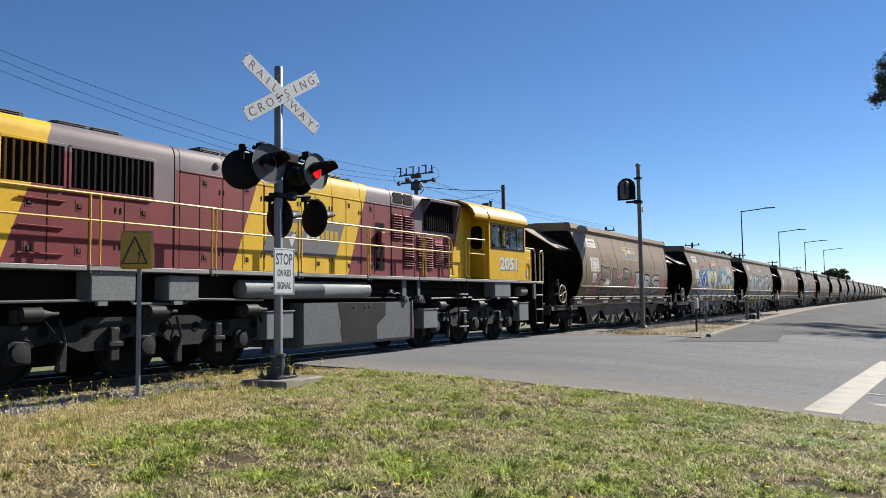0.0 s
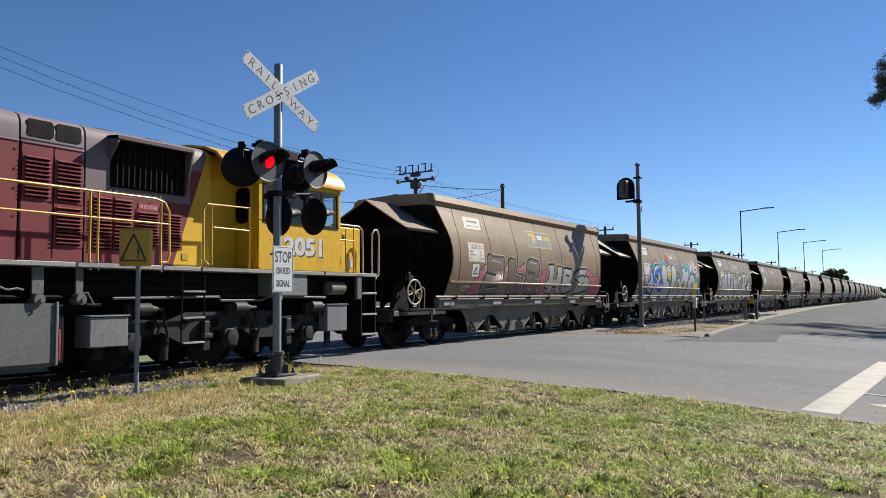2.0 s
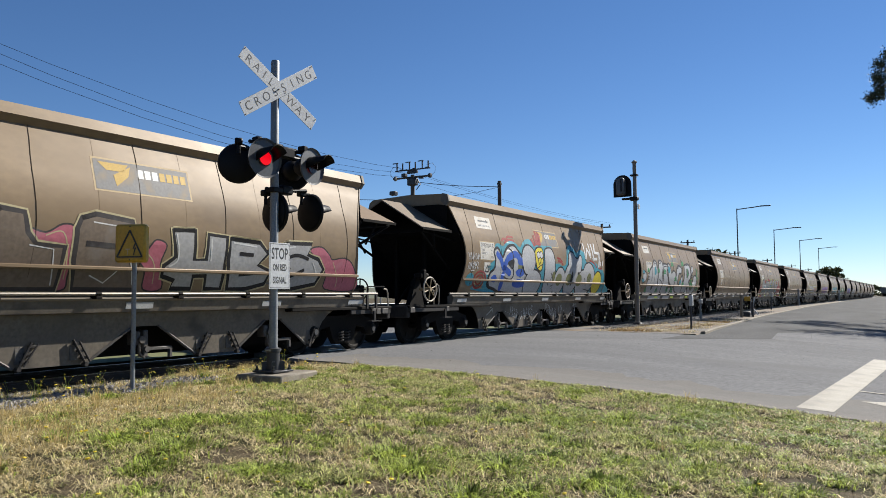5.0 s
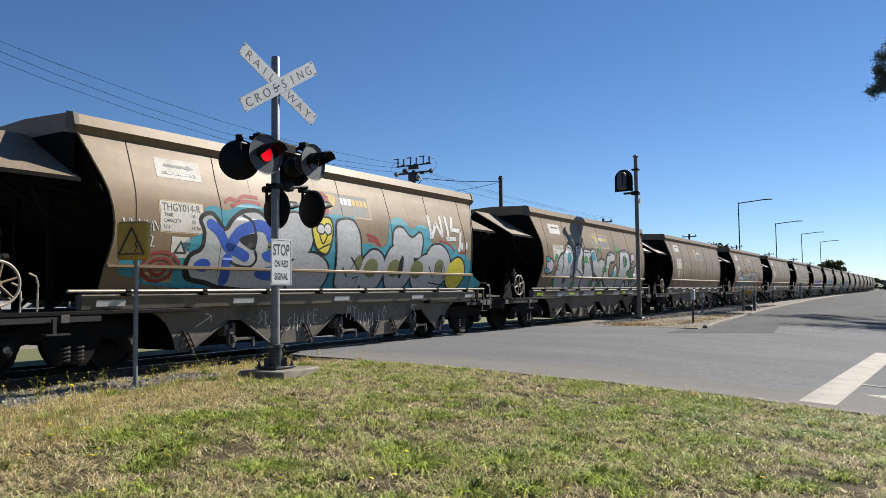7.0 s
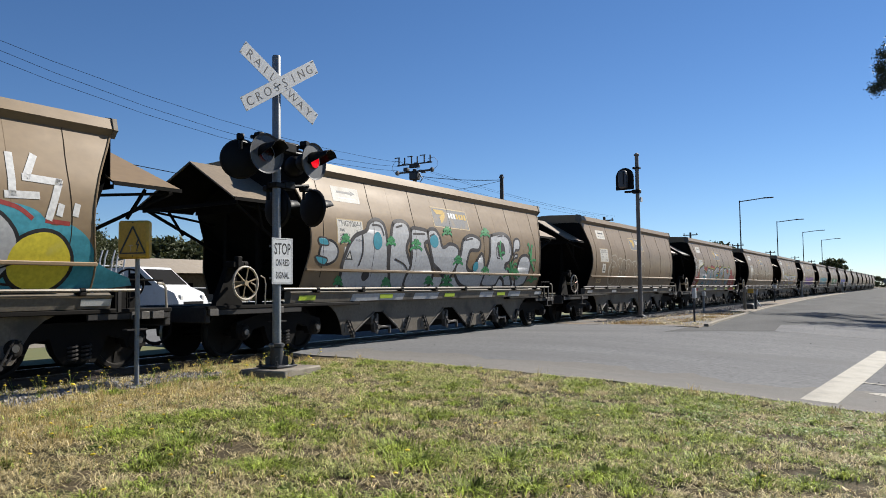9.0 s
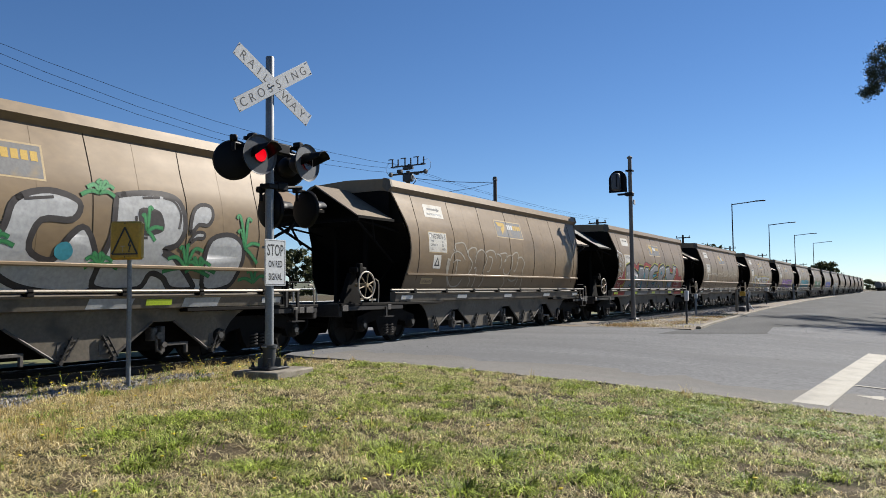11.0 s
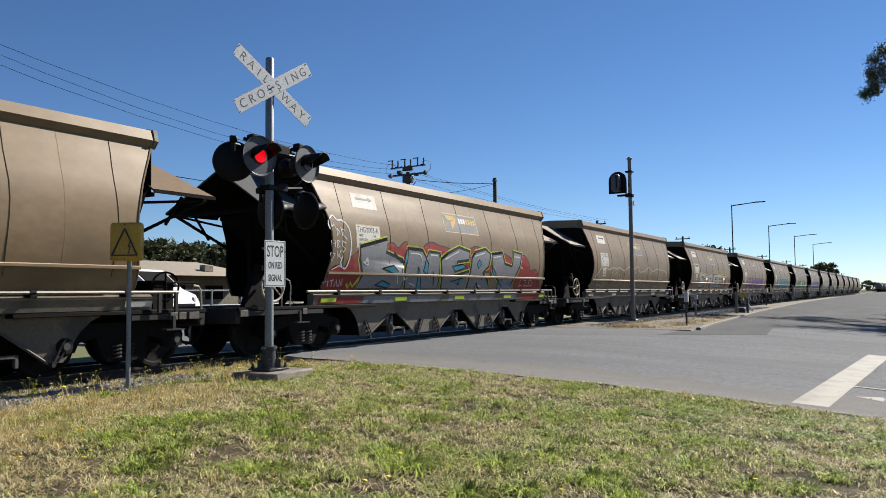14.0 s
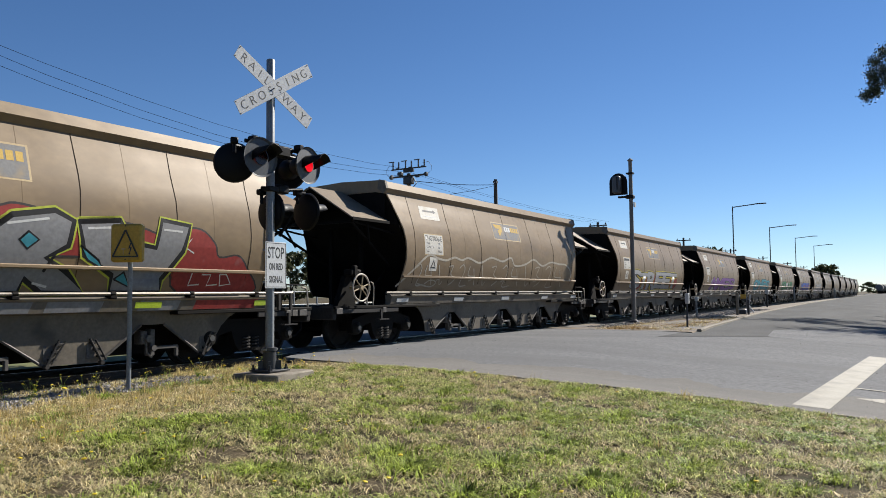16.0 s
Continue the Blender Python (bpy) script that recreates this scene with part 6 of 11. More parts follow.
shape(w, [(5.18, 1.89), (5.37, 1.9), (5.51, 1.78), (5.66, 1.93), (5.85, 1.86), (5.78, 1.58), (5.89, 1.23), (5.57, 1.22), (5.51, 1.52), (5.22, 1.71)], PINK, 0.009, SMOKE, 0.025)
shape(w, [(8.98, 1.92), (9.28, 2.01), (9.52, 1.87), (9.62, 1.79), (9.97, 1.83), (10.26, 1.69), (10.49, 1.24), (9.56, 1.24), (9.47, 1.53)], PINK, 0.009, SMOKE, 0.025)
stroke(w, [(3.18, 1.9), (3.14, 1.56), (3.15, 1.26)], 0.016, CREAMP, 0.0125)
stroke(w, [(4.01, 1.89), (4.23, 1.95), (4.32, 1.7), (4.33, 1.34)], 0.016, CREAMP, 0.0125)
stroke(w, [(5.52, 1.74), (5.67, 1.58), (5.71, 1.3)], 0.016, CREAMP, 0.0125)
stroke(w, [(9.64, 1.74), (9.82, 1.47), (9.86, 1.27)], 0.016, CREAMP, 0.0125)
shape(w, [(2.12, 2.16), (2.27, 2.25), (2.47, 2.18), (3.07, 2.19), (3.12, 1.94), (3.09, 1.64), (3.16, 1.21), (1.94, 1.2), (1.95, 1.45), (2.05, 1.68), (2.17, 1.79)], SHADE, 0.013, SMOKE, 0.07, halo=CREAMP, smooth=False)
shape(w, [(3.28, 2.07), (3.44, 2.19), (3.73, 2.16), (3.78, 1.91), (3.9, 1.77), (4.28, 1.76), (4.24, 1.21), (3.43, 1.21)], SHADE, 0.013, SMOKE, 0.07, halo=CREAMP, smooth=False)
shape(w, [(4.49, 2.15), (4.7, 2.22), (5.27, 2.16), (5.31, 1.93), (5.27, 1.62), (5.47, 1.21), (4.48, 1.21), (4.42, 1.6), (4.43, 2.01)], SHADE, 0.013, SMOKE, 0.07, halo=CREAMP, smooth=False)
stroke(w, [(2.12, 1.75), (2.38, 1.73), (2.66, 1.71)], 0.075, SMOKE, 0.0175)
stroke(w, [(2.29, 1.37), (2.51, 1.39), (2.78, 1.42)], 0.075, SMOKE, 0.0175)
stroke(w, [(4.57, 1.82), (4.8, 1.81), (5.03, 1.8)], 0.075, SMOKE, 0.0175)
stroke(w, [(2.36, 2.08), (2.6, 2.06), (2.91, 2.02), (2.99, 1.65), (3.07, 1.25)], 0.018, PALE, 0.019, False)
stroke(w, [(2.12, 1.7), (2.37, 1.68), (2.64, 1.64)], 0.018, PALE, 0.019, False)
stroke(w, [(2.29, 1.33), (2.51, 1.36), (2.77, 1.37)], 0.018, PALE, 0.019, False)
stroke(w, [(3.81, 1.76), (4.13, 1.72), (4.17, 1.26)], 0.018, PALE, 0.019, False)
stroke(w, [(4.66, 2.11), (5.14, 2.07), (5.11, 1.88)], 0.018, PALE, 0.019, False)
stroke(w, [(4.68, 1.4), (4.91, 1.3), (5.09, 1.47)], 0.018, PALE, 0.019, False)
stroke(w, [(5.1, 1.62), (5.27, 1.63), (5.37, 1.28)], 0.018, PALE, 0.019, False)
shape(w, [(5.95, 2.09), (6.36, 2.11), (6.38, 1.67), (6.61, 1.68), (6.62, 2.07), (7.0, 2.05), (7.0, 1.61), (7.01, 1.23), (6.69, 1.23), (6.65, 1.43), (6.41, 1.42), (6.42, 1.23), (6.04, 1.23), (6.07, 1.35), (5.84, 1.41), (5.84, 1.56), (6.03, 1.7)], SILVER, 0.0135, INK, 0.07, halo=CREAMP, smooth=False)
shape(w, [(7.07, 2.03), (7.72, 2.0), (7.92, 1.82), (7.72, 1.63), (8.03, 1.53), (7.95, 1.32), (7.54, 1.23), (7.15, 1.23), (7.06, 1.67)], SILVER, 0.0145, INK, 0.07, halo=CREAMP, smooth=False)
shape(w, [(8.04, 1.91), (8.41, 2.03), (9.02, 2.05), (8.91, 1.85), (9.21, 1.78), (9.39, 1.6), (9.24, 1.33), (8.68, 1.24), (8.18, 1.23), (8.2, 1.45), (8.5, 1.58), (8.04, 1.7)], SILVER, 0.0155, INK, 0.07, halo=CREAMP, smooth=False)
stroke(w, [(7.28, 1.8), (7.59, 1.79)], 0.06, INK, 0.0205)
stroke(w, [(7.33, 1.46), (7.64, 1.49)], 0.06, INK, 0.0205)
stroke(w, [(8.35, 1.76), (8.64, 1.83), (8.95, 1.77)], 0.06, INK, 0.0205)
stroke(w, [(8.53, 1.45), (8.87, 1.58)], 0.06, INK, 0.0205)
stroke(w, [(6.02, 2.04), (6.08, 1.67), (5.93, 1.55)], 0.025, PALE, 0.0215)
stroke(w, [(6.68, 2.01), (6.7, 1.66)], 0.025, PALE, 0.0215)
stroke(w, [(7.13, 1.97), (7.65, 1.93)], 0.025, PALE, 0.0215)
stroke(w, [(8.18, 1.91), (8.58, 1.98)], 0.025, PALE, 0.0215)
stroke(w, [(9.07, 1.72), (9.23, 1.5)], 0.025, PALE, 0.0215)

# second wagon: blue star, white bubbles, a yellow bird and white ears on a teal cloud
w = WAGONS[1]
shape(w, [(1.54, 1.2), (1.53, 1.5), (1.51, 1.72), (1.61, 1.87), (1.82, 1.97), (1.97, 2.06), (2.02, 2.4), (2.23, 2.48), (2.47, 2.42), (2.7, 2.52), (2.99, 2.59), (3.27, 2.54), (3.53, 2.44), (3.72, 2.57), (4.01, 2.69), (4.29, 2.7), (4.56, 2.54), (5.16, 2.79), (5.57, 2.75), (5.76, 2.6), (5.84, 2.1), (6.21, 2.07), (6.53, 2.0), (6.78, 2.09), (6.89, 2.39), (6.99, 2.58), (7.33, 2.7), (7.58, 2.58), (7.75, 2.46), (8.07, 2.58), (8.41, 2.53), (8.52, 2.22), (8.81, 2.21), (9.19, 2.23), (9.55, 2.16), (9.77, 1.98), (10.03, 2.0), (10.29, 1.82), (10.43, 1.53), (10.43, 1.15)], TEAL, 0.006)
blob(w, 0.76, 1.50, 0.20, 0.16, TEAL, 0.007, 0.02, 4, 0)
shape(w, [(1.76, 1.35), (1.7, 1.56), (1.78, 1.7), (1.96, 1.8), (2.0, 2.05), (1.93, 2.24), (2.05, 2.34), (2.21, 2.33), (2.41, 2.12), (2.59, 2.3), (2.83, 2.44), (3.16, 2.47), (3.38, 2.33), (3.61, 2.21), (3.79, 2.42), (4.17, 2.45), (4.27, 2.2), (4.46, 1.17), (2.65, 1.18), (2.16, 1.27)], GREYP, 0.01, INK, 0.075)
worm(w, [(2.13, 2.18), (2.3, 2.07), (2.47, 1.85), (2.7, 1.77), (2.88, 1.7)], 0.17, BLUE, 0.0145)
worm(w, [(2.54, 1.86), (2.68, 2.05), (2.88, 2.16), (3.19, 2.23), (3.41, 2.14)], 0.2, BLUE, 0.0145)
worm(w, [(2.5, 1.64), (2.5, 1.45), (2.5, 1.32)], 0.2, BLUE, 0.0145)
blob(w, 2.02, 1.54, 0.16, 0.10, BLUE, 0.0147, 0.02, 4, 0)
blob(w, 3.54, 2.04, 0.22, 0.11, BLUE, 0.0148, 0.02, 3, 0)
blob(w, 3.53, 1.73, 0.28, 0.11, BLUE, 0.0148, 0.02, 6, 0)
blob(w, 3.56, 1.43, 0.42, 0.12, BLUE, 0.0148, 0.02, 3, 0)
blob(w, 3.55, 1.88, 0.19, 0.29, OLIVE, 0.0135, 0.02, 4, 0)
shape(w, [(2.71, 1.96), (2.91, 2.06), (3.1, 2.08), (3.1, 1.92), (3.03, 1.81)], INK, 0.0152)
stroke(w, [(3.07, 1.81), (3.13, 1.66), (3.01, 1.54), (2.74, 1.55), (2.56, 1.61)], 0.045, INK, 0.0156)
stroke(w, [(2.8, 2.38), (3.01, 2.28), (3.08, 2.08)], 0.045, INK, 0.0156)
stroke(w, [(3.64, 1.93), (3.77, 1.76), (3.97, 1.69), (4.22, 1.72)], 0.045, INK, 0.0156)
stroke(w, [(3.64, 1.93), (3.54, 1.66)], 0.045, INK, 0.0156)
stroke(w, [(1.76, 1.67), (1.73, 1.5), (1.88, 1.31), (2.16, 1.27)], 0.045, INK, 0.0156)
blob(w, 4.06, 2.11, 0.44, 0.41, GREYP, 0.0162, 0.02, 6, 0.05)
blob(w, 4.45, 1.41, 0.55, 0.41, GREYP, 0.0158, 0.02, 0, 0.05)
shape(w, [(5.2, 1.58), (5.17, 2.35), (5.39, 2.51), (5.72, 2.5), (5.89, 2.25), (5.94, 1.85), (6.06, 1.16), (5.35, 1.17)], GREYP, 0.016, INK, 0.05)
blob(w, 6.37, 1.52, 0.40, 0.43, GREYP, 0.0168, 0.02, 0, 0.05)
shape(w, [(7.08, 1.94), (7.02, 2.32), (7.22, 2.48), (7.44, 2.46), (7.59, 2.33), (7.77, 2.29), (8.03, 2.41), (8.16, 2.32), (8.11, 1.99), (7.93, 1.81)], GREYP, 0.0165, INK, 0.05)
blob(w, 7.28, 1.62, 0.54, 0.51, GREYP, 0.0174, 0.02, 6, 0.05)
blob(w, 8.35, 1.50, 0.56, 0.42, GREYP, 0.0172, 0.02, 5, 0.05)
blob(w, 8.79, 1.66, 0.54, 0.51, GREYP, 0.0178, 0.02, 1, 0.05)
blob(w, 9.66, 1.51, 0.41, 0.37, YELLOW, 0.0184, 0.02, 4, 0.05)
blob(w, 5.88, 1.67, 0.11, 0.16, OLIVE, 0.0196, 0.02, 6, 0)
blob(w, 6.31, 1.58, 0.23, 0.19, OLIVE, 0.0196, 0.02, 5, 0)
blob(w, 7.11, 1.59, 0.23, 0.19, OLIVE, 0.0196, 0.02, 4, 0)
blob(w, 7.98, 1.58, 0.25, 0.20, OLIVE, 0.0196, 0.02, 2, 0)
blob(w, 8.88, 1.66, 0.19, 0.17, OLIVE, 0.0196, 0.02, 6, 0)
blob(w, 7.35, 1.62, 0.09, 0.24, INK, 0.0199, 0.02, 4, 0)
stroke(w, [(4.4, 2.73), (4.53, 2.52)], 0.12, RED, 0.0165)
stroke(w, [(4.61, 2.85), (4.66, 2.55)], 0.12, RED, 0.0165)
stroke(w, [(4.79, 2.99), (4.77, 2.56)], 0.12, RED, 0.0165)
stroke(w, [(4.95, 2.99), (4.85, 2.56)], 0.12, RED, 0.0165)
stroke(w, [(5.04, 2.94), (4.93, 2.57)], 0.12, RED, 0.0165)
shape(w, [(4.49, 2.35), (4.62, 2.47), (4.81, 2.51), (5.02, 2.48), (5.07, 2.25), (4.96, 1.9), (4.85, 1.8), (4.62, 1.88), (4.5, 2.1)], YELLOW, 0.0185, INK, 0.05)
blob(w, 4.72, 2.27, 0.10, 0.08, PALE, 0.0205, 0.02, 4, 0.03)
blob(w, 4.92, 2.28, 0.09, 0.09, PALE, 0.0206, 0.02, 5, 0.03)
stroke(w, [(4.54, 2.03), (4.6, 1.88), (4.8, 1.95), (4.99, 2.01)], 0.03, INK, 0.0212)
stroke(w, [(4.67, 2.17), (4.77, 2.0), (4.91, 2.18)], 0.03, INK, 0.0212)
stroke(w, [(2.45, 2.55), (2.58, 2.63), (2.72, 2.61), (2.89, 2.7), (3.2, 2.7)], 0.06, RED, 0.0085)
stroke(w, [(2.58, 2.51), (2.87, 2.61), (3.23, 2.6)], 0.06, RED, 0.0085)
stroke(w, [(6.11, 2.24), (6.34, 2.21), (6.5, 2.13)], 0.06, RED, 0.0085)
stroke(w, [(6.15, 2.15), (6.37, 2.13), (6.56, 2.05)], 0.06, RED, 0.0085)
stroke(w, [(8.87, 2.26), (9.3, 2.18), (9.52, 2.04)], 0.06, RED, 0.0085)
stroke(w, [(9.68, 2.03), (10.01, 2.01)], 0.06, RED, 0.0085)
stroke(w, [(8.52, 2.83), (8.51, 2.29)], 0.095, PALE, 0.0125, False)
stroke(w, [(8.54, 2.31), (8.78, 2.67)], 0.095, PALE, 0.0125, False)
stroke(w, [(8.78, 2.67), (9.00, 2.36)], 0.095, PALE, 0.0125, False)
stroke(w, [(9.00, 2.36), (9.03, 2.85)], 0.095, PALE, 0.0125, False)
stroke(w, [(9.27, 2.86), (9.27, 2.30)], 0.095, PALE, 0.0125, False)
stroke(w, [(9.17, 2.32), (9.61, 2.34)], 0.095, PALE, 0.0125, False)
stroke(w, [(9.59, 2.87), (9.44, 2.54)], 0.095, PALE, 0.0125, False)
stroke(w, [(9.40, 2.56), (9.92, 2.54)], 0.095, PALE, 0.0125, False)
stroke(w, [(9.89, 2.58), (9.72, 2.04)], 0.095, PALE, 0.0125, False)
stroke(w, [(9.9, 2.26), (9.86, 2.1)], 0.085, PALE, 0.0125, False)
stroke(w, [(10.12, 2.28), (10.08, 2.11)], 0.085, PALE, 0.0125, False)
stroke(w, [(5.63, 1.78), (5.91, 1.54), (5.66, 1.51), (5.78, 1.74)], 0.03, INK, 0.0205, False)
stroke(w, [(5.77, 1.37), (5.95, 1.41), (5.89, 1.29)], 0.03, INK, 0.0205, False)
stroke(w, [(8.44, 1.67), (8.7, 1.39), (8.72, 1.7)], 0.03, INK, 0.0205, False)
stroke(w, [(8.81, 1.54), (8.93, 1.71), (9.13, 1.39)], 0.03, INK, 0.0205, False)
stroke(w, [(9.11, 1.66), (9.16, 1.42), (9.34, 1.49)], 0.03, INK, 0.0205, False)
stroke(w, [(8.55, 1.3), (9.39, 1.22)], 0.03, INK, 0.0205, False)
stroke(w, [(5.41, 1.58), (5.59, 1.39)], 0.03, INK, 0.0205, False)
stroke(w, [(0.58, 2.17), (0.64, 2.0), (0.67, 2.17), (0.69, 1.99)], 0.026, PALE, 0.0105, False)
stroke(w, [(0.57, 1.75), (0.62, 1.93), (0.68, 1.9), (0.65, 1.76), (0.72, 1.78)], 0.026, PALE, 0.0105, False)
stroke(w, [(0.7, 2.17), (0.76, 2.01), (0.79, 2.16), (0.82, 2.0)], 0.026, PALE, 0.0105, False)
stroke(w, [(0.7, 1.76), (0.75, 1.94), (0.81, 1.91), (0.78, 1.77), (0.85, 1.79)], 0.026, PALE, 0.0105, False)
stroke(w, [(0.83, 2.17), (0.89, 2.01), (0.92, 2.16), (0.95, 2.0)], 0.026, PALE, 0.0105, False)
stroke(w, [(0.82, 1.77), (0.88, 1.94), (0.94, 1.92), (0.91, 1.78), (0.98, 1.79)], 0.026, PALE, 0.0105, False)
stroke(w, [(0.96, 2.16), (1.02, 2.02), (1.06, 2.16), (1.08, 2.01)], 0.026, PALE, 0.0105, False)
stroke(w, [(0.95, 1.79), (1.01, 1.95), (1.07, 1.93), (1.04, 1.78), (1.11, 1.8)], 0.026, PALE, 0.0105, False)
stroke(w, [(1.09, 2.16), (1.16, 2.03), (1.19, 2.15), (1.22, 2.02)], 0.026, PALE, 0.0105, False)
stroke(w, [(0.74, 1.71), (0.91, 1.73)], 0.024, PALE, 0.0105, False)
spiral(w, 1.24, 1.48, 0.36, 0.26, RED, 0.0125)

# third wagon: swollen white letters with green fronds
w = WAGONS[2]
shape(w, [(1.34, 1.19), (1.52, 1.3), (2.59, 1.41), (4.18, 1.4), (6.09, 1.39), (8.41, 1.37), (9.3, 1.29), (9.46, 1.14), (1.36, 1.15)], PALE, 0.006, smooth=False)
shape(w, [(1.61, 1.14), (1.39, 1.5), (1.48, 1.9), (1.72, 2.17), (2.09, 2.3), (2.21, 2.46), (2.43, 2.55), (2.65, 2.51), (2.76, 2.31), (2.87, 1.61), (3.1, 1.14)], GREYP, 0.009, SMOKE, 0.085)
shape(w, [(3.01, 2.45), (3.29, 2.58), (3.57, 2.53), (3.64, 2.28), (3.49, 1.96), (3.86, 1.46), (3.91, 1.14), (3.18, 1.14), (2.88, 1.78)], GREYP, 0.0105, SMOKE, 0.085)
shape(w, [(3.68, 2.37), (3.99, 2.46), (4.44, 2.4), (4.5, 2.24), (4.2, 2.13), (4.41, 1.83), (4.65, 1.5), (4.66, 1.25), (4.45, 1.14), (3.7, 1.14), (3.6, 1.39), (3.71, 1.63)], GREYP, 0.012, SMOKE, 0.085)
shape(w, [(4.36, 2.36), (4.64, 2.49), (4.84, 2.35), (4.97, 2.08), (5.31, 2.18), (5.68, 2.07), (5.64, 1.67), (5.47, 1.41), (5.45, 1.14), (5.14, 1.14), (5.13, 1.41), (4.6, 1.7)], GREYP, 0.0135, SMOKE, 0.085)
shape(w, [(5.93, 2.29), (6.36, 2.44), (6.77, 2.33), (6.68, 2.09), (6.25, 2.05), (6.12, 1.68), (6.44, 1.55), (6.64, 1.86), (6.88, 1.98), (7.11, 1.42), (7.03, 1.14), (6.48, 1.14), (5.96, 1.25), (5.61, 1.54), (5.79, 1.94)], GREYP, 0.015, SMOKE, 0.085)
stroke(w, [(1.96, 2.22), (1.97, 1.86), (1.89, 1.59)], 0.04, SMOKE, 0.0192)
stroke(w, [(2.31, 2.43), (2.58, 2.42), (2.68, 2.23)], 0.04, SMOKE, 0.0192)
stroke(w, [(3.13, 2.43), (3.38, 2.49)], 0.04, SMOKE, 0.0192)
stroke(w, [(3.75, 2.33), (4.23, 2.35)], 0.04, SMOKE, 0.0192)
stroke(w, [(4.44, 2.32), (4.64, 2.38)], 0.04, SMOKE, 0.0192)
stroke(w, [(6.03, 2.3), (6.42, 2.36)], 0.04, SMOKE, 0.0192)
stroke(w, [(3.08, 1.76), (3.46, 1.65), (3.69, 1.46)], 0.04, SMOKE, 0.0192)
stroke(w, [(4.63, 1.7), (5.22, 1.43)], 0.04, SMOKE, 0.0192)
blob(w, 0.95, 1.83, 0.24, 0.20, GREYP, 0.009, 0.02, 2, 0.05)
shape(w, [(0.66, 2.09), (0.88, 2.08), (0.93, 1.96), (0.69, 1.97)], TEAL, 0.0115, SMOKE, 0.03)
shape(w, [(0.6, 1.75), (0.92, 1.71), (0.87, 1.59), (0.69, 1.63)], TEAL, 0.0115, SMOKE, 0.03)
blob(w, 2.17, 1.41, 0.12, 0.11, SMOKE, 0.0195, 0.02, 1, 0)
blob(w, 4.61, 2.21, 0.18, 0.15, TEAL, 0.0192, 0.02, 4, 0)
blob(w, 6.58, 1.67, 0.13, 0.12, TEAL, 0.0192, 0.02, 4, 0)
blob(w, 2.46, 2.11, 0.15, 0.18, TEAL, 0.0188, 0.02, 3, 0)
shape(w, [(7.41, 2.49), (7.83, 2.56), (8.19, 2.57), (8.4, 2.49), (8.49, 2.28), (8.48, 2.02), (8.35, 1.83), (8.14, 1.75), (8.31, 1.66), (8.44, 1.55), (8.69, 1.33), (8.8, 1.18), (8.39, 1.18), (8.2, 1.34), (7.96, 1.4), (7.8, 1.18), (7.13, 1.19), (7.1, 1.46), (7.26, 1.93), (7.33, 2.41)], GREYP, 0.0165, SMOKE, 0.085)
shape(w, [(7.69, 2.31), (7.99, 2.33), (8.1, 2.21), (8.09, 2.02), (7.83, 1.94), (7.72, 2.0)], SMOKE, 0.0205)
stroke(w, [(7.64, 2.21), (7.65, 1.97), (7.71, 1.91), (7.83, 1.91)], 0.04, SMOKE, 0.0207)
stroke(w, [(7.76, 2.48), (8.06, 2.52)], 0.04, SMOKE, 0.0207)
stroke(w, [(8.12, 2.52), (8.32, 2.47), (8.42, 2.29), (8.38, 2.07)], 0.04, SMOKE, 0.0207)
stroke(w, [(8.11, 1.69), (8.24, 1.62)], 0.04, SMOKE, 0.0207)
shape(w, [(8.6, 2.02), (8.65, 2.32), (8.8, 2.47), (9.01, 2.46), (9.04, 2.31), (8.94, 2.17), (8.76, 2.16)], GREYP, 0.0165, SMOKE, 0.06)
shape(w, [(8.59, 1.87), (8.7, 2.03), (8.86, 2.04), (8.85, 1.96), (8.72, 1.95)], GREYP, 0.0165, SMOKE, 0.05)
shape(w, [(9.01, 1.18), (8.91, 1.64), (9.03, 1.96), (9.42, 2.04), (9.66, 1.9), (9.71, 1.69), (9.64, 1.42), (9.49, 1.21)], GREYP, 0.0175, SMOKE, 0.08)
stroke(w, [(8.58, 1.5), (8.36, 1.48), (8.16, 1.43)], 0.06, GREEN, 0.0225)
stroke(w, [(8.58, 1.5), (8.36, 1.48), (8.16, 1.43)], 0.028, LEAFY, 0.0237)
stroke(w, [(8.58, 1.5), (8.38, 1.65), (8.22, 1.62)], 0.06, GREEN, 0.0225)
stroke(w, [(8.58, 1.5), (8.38, 1.65), (8.22, 1.62)], 0.028, LEAFY, 0.0237)
stroke(w, [(8.58, 1.5), (8.47, 1.8), (8.42, 1.77)], 0.06, GREEN, 0.0225)
stroke(w, [(8.58, 1.5), (8.47, 1.8), (8.42, 1.77)], 0.028, LEAFY, 0.0237)
stroke(w, [(8.58, 1.5), (8.55, 1.83), (8.58, 1.81)], 0.06, GREEN, 0.0225)
stroke(w, [(8.58, 1.5), (8.55, 1.83), (8.58, 1.81)], 0.028, LEAFY, 0.0237)
stroke(w, [(8.58, 1.5), (8.69, 1.78), (8.86, 1.76)], 0.06, GREEN, 0.0225)
stroke(w, [(8.58, 1.5), (8.69, 1.78), (8.86, 1.76)], 0.028, LEAFY, 0.0237)
stroke(w, [(8.58, 1.5), (8.82, 1.46), (9.07, 1.37)], 0.06, GREEN, 0.0225)
stroke(w, [(8.58, 1.5), (8.82, 1.46), (9.07, 1.37)], 0.028, LEAFY, 0.0237)
stroke(w, [(9.71, 1.85), (9.63, 2.35), (9.55, 2.32)], 0.06, GREEN, 0.0225)
stroke(w, [(9.71, 1.85), (9.63, 2.35), (9.55, 2.32)], 0.028, LEAFY, 0.0237)
